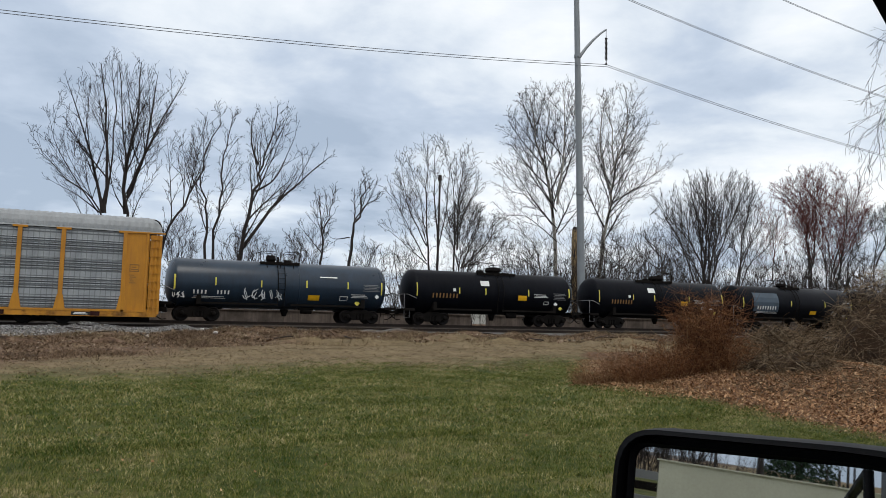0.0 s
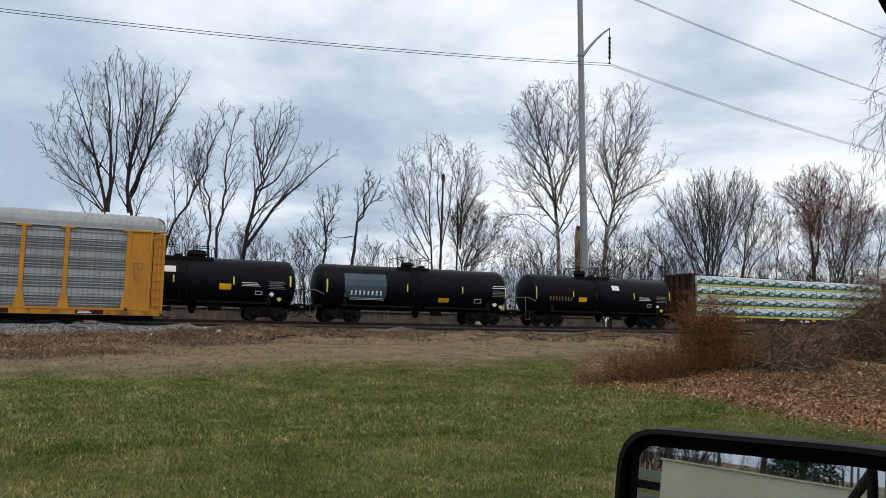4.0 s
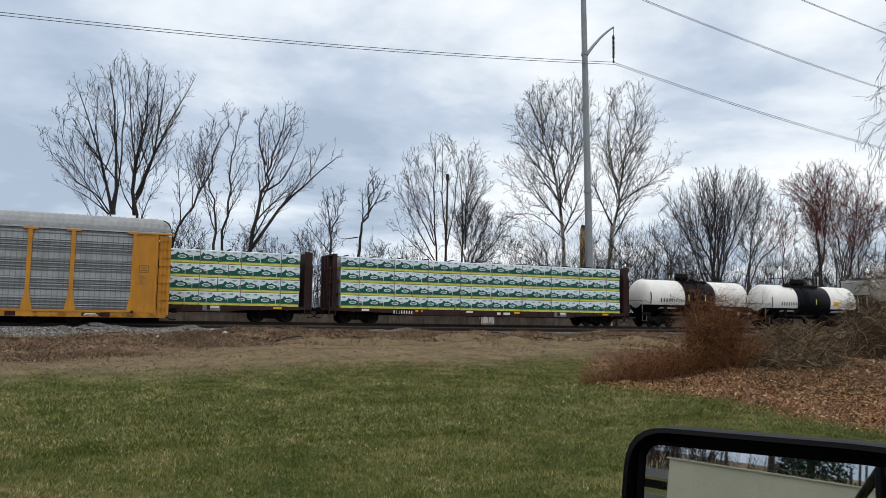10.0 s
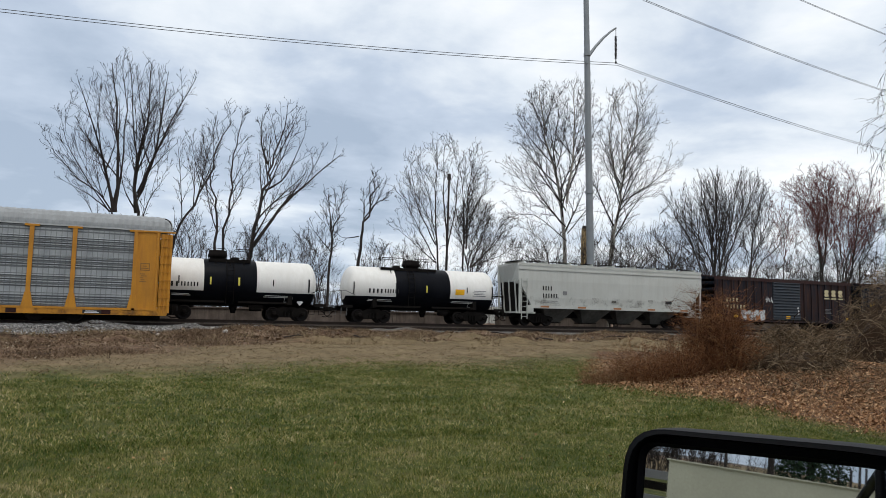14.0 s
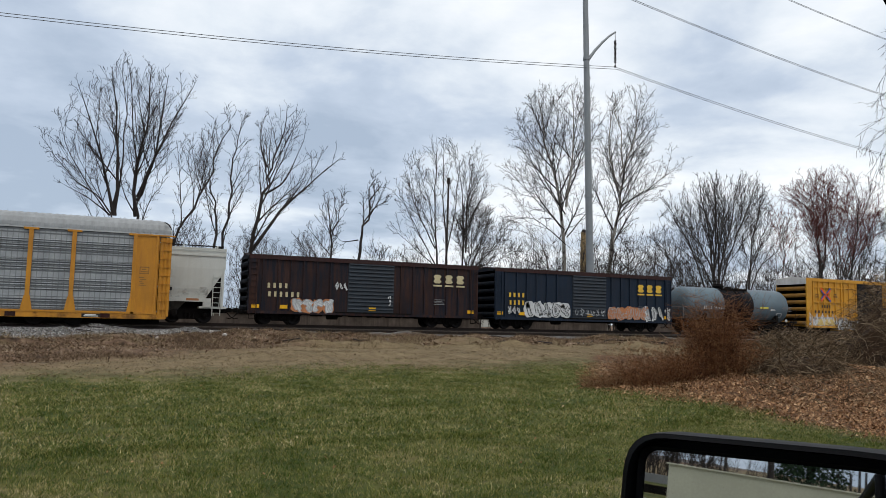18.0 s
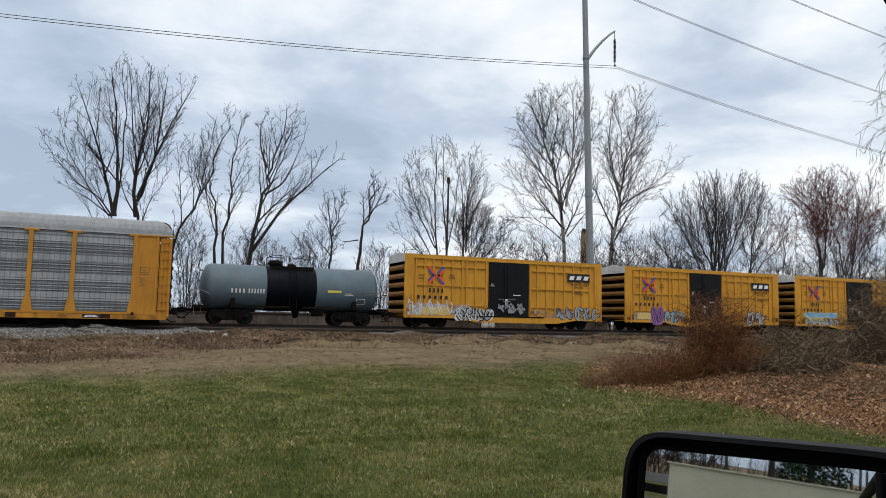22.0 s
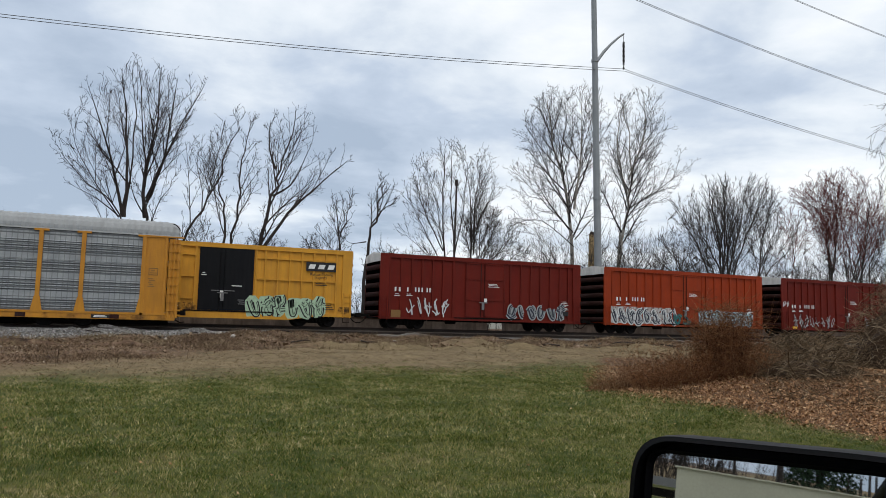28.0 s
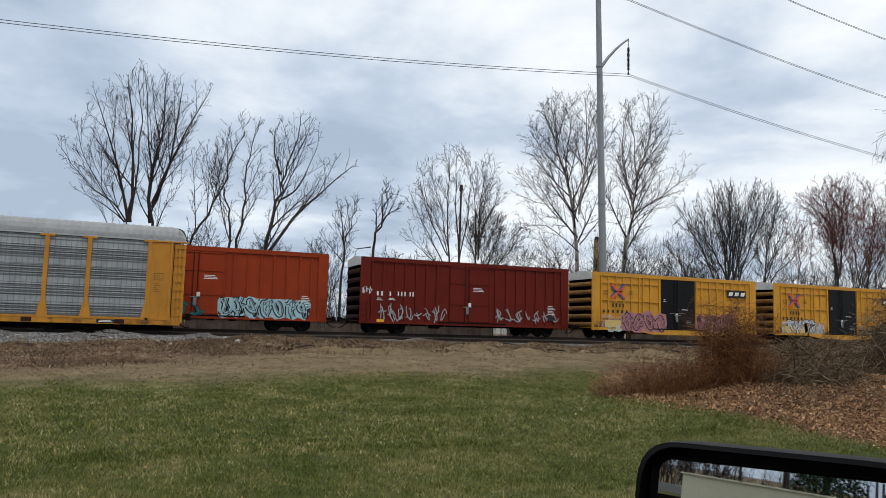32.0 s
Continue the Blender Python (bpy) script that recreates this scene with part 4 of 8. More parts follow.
tank_car(130.1, 10.65, "white tank car with black middle band and belly", M_WHITE, (-1.34, 1.13), (-0.75, 0.52, 0.56),
         white_decals + [("k", -4.91, -4.82, 1.80, 2.67), ("k", -3.04, -2.97, 2.10, 2.53), ("s", -1.27, -1.18, 2.08, 2.52), ("s", 0.36, 0.46, 2.06, 2.54), ("k", 2.42, 2.49, 2.09, 2.49), ("k", 4.60, 4.70, 1.78, 2.60), ("dw", 4.0, 4.4, 0.95, 1.4)], r=1.42, cz=2.25, band=(-1.57, 1.44), skirt=1.70)
tank_car(142.6, 10.75, "white tank car with black middle band and yellow sticker", M_WHITE, (-3.0, 0.92), (-0.6, 0.58, 0.56),
         white_decals + [("y", 2.12, 2.79, 1.97, 2.34), ("p", 3.42, 4.40, 1.89, 2.34), ("k", -5.0, -4.92, 1.8, 2.6), ("k", -2.15, -2.08, 2.0, 2.6), ("s", 0.0, 0.09, 2.05, 2.5), ("k", 2.95, 3.02, 2.1, 2.5), ("k", 4.85, 4.95, 1.8, 2.6)], r=1.42, cz=2.25, band=(-2.06, 1.73), skirt=1.70)
tank_car(206.15, 11.15, "blue-grey tank car with black middle band", M_TGREY, (-1.5, 1.2), (-1.1, 0.4, 0.36),
         [("marks4w", -3.92, -3.0, 1.87, 2.12), ("marks6w", -2.9, -1.85, 1.87, 2.14), ("box", 3.9, 4.5, 1.35, 1.72), ("p", 4.4, 5.5, 1.9, 2.3), ("dw", 5.2, 5.55, 0.95, 1.3), ("s", 2.0, 2.9, 2.05, 2.2), ("text", 3.1, 3.7, 1.9, 2.05)], r=1.40, cz=2.25, band=(-1.72, 1.29))


# ---- boxcars ----
def end_wall_mesh(w, z0, z1, n):
    """A corrugated end: n deep rounded ribs lying across the car."""
    pts = [(0.0, z0)]
    step = (z1 - z0) / n
    for i in range(n):
        b = z0 + i * step
        pts += [(0.0, b + step * 0.10), (0.050, b + step * 0.22), (0.068, b + step * 0.38), (0.050, b + step * 0.54), (0.0, b + step * 0.66)]
    pts.append((0.0, z1))
    m = Mesh()
    vs = [(p, y, z) for p, z in pts for y in (-w, w)]
    m.add(vs, [(2 * i, 2 * i + 1, 2 * i + 3, 2 * i + 2) for i in range(len(pts) - 1)])
    m.box(-0.04, -0.005, -w, w, z0, z1)
    return m.data("end_wall")


def box_mesh(name, *dims):
    return Mesh().box(*dims).data(name)


def boxcar(xc, length, label, sill, eave, paint, end_paint, roof_paint, posts, door, door_paint, door_kind, gable=True, chord=None, fish=None):
    """posts: x of the side posts; door: (x0, x1)."""
    car = thing("boxcar", label, "boxcar", "cars of the passing freight train")
    h, w = length / 2, 1.50
    part("body", Mesh().box(-h, h, -w, w, sill + 0.1, eave), paint, car)
    for s in (-1, 1):
        y0, y1 = sorted((s * w, s * (w + 0.10)))
        part("top_chord", Mesh().box(-h, h, y0, y1, eave - 0.16, eave + 0.02), chord or paint, car)
        if fish:
            a, b = fish
            part("side_sill", Mesh().prism([(-h, sill + 0.18), (h, sill + 0.18), (h, sill), (b + 1.6, sill), (b, sill - 0.24), (a, sill - 0.24), (a - 1.6, sill), (-h, sill)], "y", y0, y1), paint, car)
        else:
            part("side_sill", Mesh().box(-h, h, y0, y1, sill, sill + 0.16), paint, car)
        for x in (-h, h - 0.62):
            part("corner_post", Mesh().box(x, x + 0.62, y0, s * (w + 0.09) if s > 0 else y1, sill + 0.18, eave - 0.16) if s > 0 else Mesh().box(x, x + 0.62, -w - 0.09, -w, sill + 0.18, eave - 0.16), paint, car)
    post = box_mesh("side_post", -0.05, 0.05, -0.045, 0.045, sill + 0.18, eave - 0.17)
    post.materials.append(paint)
    for x in posts:
        for s in (-1, 1):
            part("side_post", post, paint, car, at=(x, s * (w + 0.045), 0))
    # doors on both sides
    a, b = door
    for s in (-1, 1):
        dm, ribs = Mesh(), []
        y0, y1 = sorted((s * w, s * (w + 0.07)))
        zb, zt = sill + 0.22, eave - 0.17
        dm.box(a, b, y0, y1, zb, zt)
        if door_kind == "corrugated":
            z = zb + 0.12
            while z < zt - 0.12:
                ribs.append(Mesh().prism([(s * (w + 0.07), z), (s * (w + 0.12), z + 0.05), (s * (w + 0.12), z + 0.09), (s * (w + 0.07), z + 0.14)], "x", a + 0.05, b - 0.05))
                z += 0.235
        d = part("door", dm, door_paint, car)
        for rib in ribs:
            part("door_rib", rib, door_paint, d)
        if door_kind == "plug":
            fr = Mesh()
            q0, q1 = sorted((s * (w + 0.07), s * (w + 0.11)))
            for z in (zb + 0.05, zb + 1.15, zb + 2.55, zt - 0.12):
                fr.box(a + 0.03, b - 0.03, q0, q1, z, z + 0.07)
            for x in (a + 0.03, (a + b) / 2 - 0.04, b - 0.1):
                fr.box(x, x + 0.07, q0, q1, zb, zt)
            part("door_frame", fr, door_paint, d)
        if door_kind in ("plug", "double"):
            q = s * (w + 0.14)
            for x in ((a + b) / 2 - 0.38, (a + b) / 2 - 0.12):
                part("lock_rod", Mesh().tube([(x, q, zb + 0.08), (x, q, zt - 0.08)], 0.024, 5), M_OXEND if door_kind == "plug" else M_DOORBLACK, d)
            part("handle", Mesh().box((a + b) / 2 - 0.5, (a + b) / 2 + 0.1, *sorted((q, q + s * 0.04)), zb + 1.0, zb + 1.05).box((a + b) / 2 - 0.3, (a + b) / 2 - 0.12, *sorted((q, q + s * 0.04)), zb + 0.55, zb + 1.0), M_PGREY, d)
        part("door_track", Mesh().box(a - 0.8, b + 1.2, *sorted((s * (w + 0.02), s * (w + 0.13))), sill + 0.14, sill + 0.21), M_UNDER, car)
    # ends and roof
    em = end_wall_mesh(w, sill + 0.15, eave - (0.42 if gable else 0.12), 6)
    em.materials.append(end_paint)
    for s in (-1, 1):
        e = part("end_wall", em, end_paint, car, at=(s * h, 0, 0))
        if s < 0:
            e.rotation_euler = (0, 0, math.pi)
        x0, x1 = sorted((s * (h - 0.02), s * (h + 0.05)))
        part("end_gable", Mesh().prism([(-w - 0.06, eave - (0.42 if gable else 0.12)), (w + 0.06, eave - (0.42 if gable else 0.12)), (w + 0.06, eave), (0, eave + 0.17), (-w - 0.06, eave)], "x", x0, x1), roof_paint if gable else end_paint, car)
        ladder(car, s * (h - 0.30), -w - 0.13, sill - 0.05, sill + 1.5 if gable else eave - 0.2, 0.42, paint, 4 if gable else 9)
        part("stirrup", Mesh().tube([(s * (h - 0.5), -w - 0.05, sill), (s * (h - 0.5), -w - 0.05, sill - 0.32), (s * (h - 0.1), -w - 0.05, sill - 0.32), (s * (h - 0.1), -w - 0.05, sill)], 0.02, 5), M_UNDER, car)
    rf = Mesh().prism([(-w - 0.08, eave + 0.02), (w + 0.08, eave + 0.02), (w + 0.06, eave + 0.06), (0, eave + 0.20), (-w - 0.06, eave + 0.06)], "x", -h, h)
    k = round(length / 1.1)
    for i in range(k + 1):
        x = -h + length * i / k
        rf.prism([(-w - 0.05, eave + 0.06), (0, eave + 0.19), (w + 0.05, eave + 0.06), (w + 0.05, eave + 0.09), (0, eave + 0.25), (-w - 0.05, eave + 0.09)], "x", max(-h, x - 0.05), min(h, x + 0.05))
    part("roof", rf, roof_paint, car)
    for s in (-1, 1):
        part("roof_edge", Mesh().box(-h, h, *sorted((s * (w + 0.075), s * (w + 0.105))), eave + 0.022, eave + 0.105), chord or paint, car)
    part("centre_sill", Mesh().box(-h - 0.3, h + 0.3, -0.33, 0.33, 0.62, sill + 0.12), M_UNDER, car)
    bearer = box_mesh("cross_bearer", 0.0, 0.12, -1.4, 1.4, sill - 0.1, sill + 0.1)
    bearer.materials.append(M_UNDER)
    for x in np.arange(-h + 3.2, h - 3.0, 1.3):
        part("cross_bearer", bearer, M_UNDER, car, at=(float(x), 0, 0))
    part("brake_reservoir", Mesh().turned([(-2.6, 0.0), (-2.6, 0.17), (-1.9, 0.17), (-1.9, 0.0)], (0, -0.8, 0.55), "x", 12), M_UNDER, car)
    running_gear(car, (-(h - 2.1), h - 2.1), (-(h + 0.15), h + 0.15))
    ROLLING.append((car, xc, FAR_Y, FAR_RAIL))
    return car


def flat(car, name, x0, x1, z0, z1, material, y=-1.605):
    return part(name, Mesh().box(x0, x1, y, y + 0.004, z0, z1), material, car)


def row_of_bars(car, x0, x1, z0, z1, n, material, y=-1.605):
    bars(x0, x1, z0, z1, n, lambda q, a, b, c, d: q.box(a, b, y, y + 0.004, c, d), material, car)


def stencils(car, x0, x1, z0, z1, material, y=-1.605):
    m = Mesh()
    k = max(2, round((z1 - z0) / 0.11))
    for i in range(k):
        z = z0 + (z1 - z0) * (i + 0.2) / k
        m.box(x0 + 0.05 * (i % 2), x1 - 0.09 * (i % 3), y, y + 0.004, z, z + 0.04)
    return tagged(part("stencil", m, material, car), kind="stuff")


FB_POSTS = [-6.9, -6.28, -5.64, -4.96, -4.26, -3.55, -3.22, -2.56, -1.74, 1.75, 2.28, 3.04, 3.77, 4.51, 5.26, 6.0, 6.69]


def yellow_boxcar(xc, seed):
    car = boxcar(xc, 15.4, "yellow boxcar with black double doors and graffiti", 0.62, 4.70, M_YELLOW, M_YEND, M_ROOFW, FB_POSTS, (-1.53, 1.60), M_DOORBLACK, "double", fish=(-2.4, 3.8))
    for z in (4.02, 2.75, 1.46):
        for a, b in ((-6.9, -1.70), (1.75, 6.70)):
            for y in (-1.56, 1.56):
                part("side_rib", Mesh().box(a, b, y - 0.035, y + 0.035, z, z + 0.09), M_YELLOW, car)
    # crossed emblem in two colours
    cx, cz, r = -5.47, 3.44, 0.56
    for sx in (-1, 1):
        for k, m in ((0, M_PBLUE), (1, M_PRED)):
            e = Mesh()
            for sz in (-1, 1):
                up = sz if sx < 0 else -sz
                first = (sx > 0) == bool(k)
                o = 0.09 if first else -0.09
                ribbon(e, [(cx + sx * r, cz + up * (r * 0.86) - up * o), (cx + sx * 0.07, cz - up * 0.02 - up * o)], 0.17, -1.612 - 0.003 * k)
            part("emblem", e, m, car, "crossed orange and blue emblem")
    text("next\nload", car, -6.53, 3.37, 0.24, M_PBLACK, -1.612)
    text("any\nroad", car, -4.35, 3.43, 0.24, M_PBLACK, -1.612)
    row_of_bars(car, -6.05, -4.86, 2.30, 2.58, 4, M_PBLACK)
    row_of_bars(car, -6.90, -4.50, 1.87, 2.09, 6, M_PBLACK)
    flat(car, "name_board", 4.75, 6.64, 3.42, 3.98, M_PBLACK, -1.612)
    nb = Mesh()
    for i in range(3):
        x = 4.86 + i * 0.6
        nb.prism([(x + 0.12, 3.84), (x + 0.50, 3.84), (x + 0.40, 3.56), (x + 0.02, 3.56)], "y", -1.622, -1.614)
    part("name_board_shapes", nb, M_PWHITE, car, "white block shapes")
    text("Railcar Pooling\nExperts", car, 5.72, 3.15, 0.24, M_PBLACK, -1.612)
    stencils(car, 5.35, 6.1, 2.52, 2.72, M_PBLACK)
    for a, b in ((-7.6, -1.6), (1.65, 7.6)):
        flat(car, "grime", a, b, 0.64, 1.25, M_GRIME, -1.5965)
    # door stencils
    stencils(car, -1.40, -1.10, 2.85, 3.1, M_PWHITE, -1.58)
    flat(car, "door_plate", -0.30, -0.12, 1.55, 2.0, M_PWHITE, -1.66)
    flat(car, "door_plate", 0.35, 0.95, 2.28, 2.33, M_PWHITE, -1.58)
    flat(car, "door_plate", -0.80, 0.55, 1.98, 2.02, M_PGREY, -1.58)
    stencils(car, 0.75, 1.3, 1.2, 1.55, M_PGREY, -1.58)
    stencils(car, 6.0, 6.6, 1.05, 1.4, M_PBLACK)
    flat(car, "data_panel", -6.6, -4.4, 0.85, 1.35, plain("chalky_yellow_panel", (0.62, 0.45, 0.16), 0.7), -1.60)
    return car


fb = yellow_boxcar(220.9, 1)
flat(fb, "overspray", -7.5, -2.9, 0.66, 1.55, M_WASHW, -1.598)
flat(fb, "overspray", 2.0, 6.9, 0.66, 1.35, M_WASHP, -1.598)
graffiti(fb, 11, -7.6, -4.1, 0.70, 1.95, 5, None, "white", w=0.07)
graffiti(fb, 12, -4.02, -1.2, 0.45, 1.35, 4, "white", "black", w=0.09, glow="white")
graffiti(fb, 13, 3.8, 7.5, 0.55, 1.6, 5, "pale", "black", w=0.05)
graffiti(fb, 14, -0.9, 1.3, 1.0, 1.8, 3, "pale", "black", y=-1.62, w=0.04)
fb = yellow_boxcar(238.4, 2)
flat(fb, "overspray", -6.9, -2.2, 0.66, 1.4, M_WASHP, -1.598)
graffiti(fb, 21, -5.3, -4.2, 0.40, 1.85, 2, "purple", "black", w=0.05, glow="purple")
graffiti(fb, 22, -4.07, -2.16, 0.47, 1.69, 4, "sky", "navy", w=0.05)
graffiti(fb, 23, 4.17, 6.05, 0.52, 1.76, 2, "white", "black", w=0.08)
fb = yellow_boxcar(255.7, 3)
graffiti(fb, 31, 1.25, 6.0, 0.45, 1.85, 6, "green", "black", w=0.07, glow="green")
graffiti(fb, 32, -6.6, -2.6, 0.62, 1.30, 6, "white", "navy", w=0.05)
graffiti(fb, 33, -6.6, -2.9, 1.30, 1.80, 3, "blue", "sky", w=0.05, glow="sky")
fb = yellow_boxcar(324.7, 4)
flat(fb, "overspray", -6.9, -2.2, 0.66, 1.7, M_WASHP, -1.598)
graffiti(fb, 41, -5.16, -1.20, 0.42, 2.05, 4, "pink", "black", w=0.07, glow="pink")
graffiti(fb, 42, 1.68, 5.60, 0.61, 2.10, 5, "pink", "black", w=0.07, glow="pink")
graffiti(fb, 43, -6.43, -5.1, 0.48, 1.0, 2, "green", "white", w=0.04)
fb = yellow_boxcar(342.0, 5)
flat(fb, "overspray", -6.9, -2.2, 0.66, 1.7, M_WASHW, -1.598)
graffiti(fb, 51, -6.39, -3.08, 0.72, 1.96, 4, "white", "black", w=0.06)
graffiti(fb, 52, 2.0, 5.5, 0.70, 1.6, 4, "pale", "black", w=0.05)


def red_boxcar(xc, length, paint, label):
    posts = [-6.86, -6.1, -5.34, -4.62, -3.88, -3.15, -2.4, 1.9, 2.72, 3.5, 4.28, 5.05, 5.85, 6.55]
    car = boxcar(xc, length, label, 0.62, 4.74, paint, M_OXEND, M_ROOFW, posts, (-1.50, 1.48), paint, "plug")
    row_of_bars(car, -6.62, -6.05, 2.40, 2.68, 2, M_PWHITE)
    row_of_bars(car, -5.75, -5.52, 2.40, 2.68, 1, M_PWHITE)
    row_of_bars(car, -5.20, -4.52, 2.42, 2.70, 3, M_PWHITE)
    row_of_bars(car, -4.38, -3.98, 2.42, 2.70, 2, M_PWHITE)
    stencils(car, -6.55, -6.15, 2.08, 2.3, M_PWHITE)
    stencils(car, -5.75, -5.3, 2.12, 2.3, M_PWHITE)
    stencils(car, 0.20, 1.02, 2.92, 3.2, M_PWHITE, -1.58)
    flat(car, "lock_plate", -0.15, 0.05, 1.9, 2.15, M_PWHITE, -1.67)
    stencils(car, 5.95, 6.55, 1.55, 2.2, M_PWHITE)
    flat(car, "data_panel", 6.0, 6.55, 1.15, 1.45, M_PBLACK)
    return car


rb = red_boxcar(272.8, 15.1, M_OXIDE, "dark red boxcar with plug door and graffiti")
graffiti(rb, 61, -5.75, -2.7, 0.72, 2.2, 5, None, "white", w=0.07)
graffiti(rb, 62, 1.65, 6.25, 0.70, 1.92, 6, "navy", "pale", w=0.08)
flat(rb, "rust_patch", -6.75, -6.1, 0.72, 1.2, M_PDULL)
rb = red_boxcar(290.0, 15.2, M_ORANGE, "orange-red boxcar with black and white graffiti")
flat(rb, "overspray", -7.1, -1.6, 0.66, 2.0, M_WASHW, -1.598)
flat(rb, "overspray", 1.6, 6.4, 0.66, 1.9, M_WASHW, -1.598)
graffiti(rb, 71, -7.15, -1.1, 0.62, 2.05, 8, "navy", "white", w=0.09)
graffiti(rb, 72, -1.4, 0.35, 0.65, 1.6, 2, "teal", "navy", y=-1.64, w=0.03)
graffiti(rb, 73, 1.15, 6.50, 0.66, 1.98, 7, "sky", "black", w=0.07, glow="sky")
rb = red_boxcar(307.35, 15.3, M_OXIDE, "dark red boxcar with thin white graffiti outlines")
graffiti(rb, 81, -6.45, -1.6, 0.66, 2.0, 8, None, "pale", w=0.06)
graffiti(rb, 82, 1.85, 6.9, 0.9, 1.9, 7, None, "pale", w=0.06)
graffiti(rb, 83, -7.55, -6.85, 2.42, 3.0, 3, None, "white", w=0.04)
flat(rb, "sticker", -6.5, -6.0, 0.72, 0.9, M_PYEL)


def old_boxcar(xc, length, paint, letters, label, block, door):
    posts = [-6.78, -5.86, -5.07, -4.28, -3.45, -2.6, 2.1, 2.95, 3.75, 4.55, 5.35, 6.2]
    car = boxcar(xc, length, label, 0.66, 4.12, paint, M_BLUEEND, M_MAROON, posts, door, M_BLUEDOOR, "corrugated", gable=False, chord=M_MAROON)
    row_of_bars(car, -6.60, -5.20, 2.22, 2.52, 4, letters)
    row_of_bars(car, -6.54, -5.22 if paint is M_BLUE else -4.45, 1.69, 2.00, 4 if paint is M_BLUE else 6, letters)
    x = block
    for k in range(3):
        m = Mesh()
        a = x + k * 0.83
        m.prism([(a, 3.05), (a + 0.13, 2.93), (a + 0.45, 2.93), (a + 0.58, 3.05), (a + 0.44, 3.21), (a + 0.58, 3.38), (a + 0.45, 3.50), (a + 0.13, 3.50), (a, 3.38), (a + 0.10, 3.21)], "y", -1.615, -1.607)
        part("block_emblem", m, letters, car, "large gold block shape")
        flat(car, "underline", a, a + 0.62, 2.72, 2.83, letters)
    for a in (-7.42, -5.72, -0.07, 6.88):
        flat(car, "sticker", a, a + 0.46, 0.98, 1.2, M_PYEL)
    stencils(car, 4.4, 5.2, 1.5, 1.9, M_PGREY)
    return car


ob1 = old_boxcar(174.75, 15.3, M_BROWN, plain("cream_stencil", (0.55, 0.47, 0.28), 0.7), "rust-brown boxcar with blue corrugated door", 4.35, (-1.46, 1.6))
graffiti(ob1, 91, -5.0, -2.4, 0.74, 1.66, 4, "white", "pale", w=0.06, glow="orange")
graffiti(ob1, 92, 1.15, 1.5, 1.2, 2.0, 1, None, "white", w=0.05)
graffiti(ob1, 93, -2.35, -1.5, 2.2, 2.75, 3, None, "white", w=0.05)
ob2 = old_boxcar(191.3, 15.2, M_BLUE, M_PGOLD, "dark blue boxcar with white graffiti along its side", 4.40, (-1.3, 1.6))
graffiti(ob2, 94, -5.25, -1.6, 0.82, 2.05, 5, "white", "black", w=0.05, glow="white")
graffiti(ob2, 95, 1.75, 5.4, 0.80, 1.85, 5, "orange", "pale", w=0.05, glow="orange")
graffiti(ob2, 96, 5.0, 7.5, 0.72, 2.0, 4, "white", "black", w=0.05)
graffiti(ob2, 97, -6.6, -5.6, 1.0, 1.6, 3, "white", "black", w=0.03)
graffiti(ob2, 98, -1.2, 1.5, 1.0, 1.6, 6, None, "pale", y=-1.63, w=0.04)


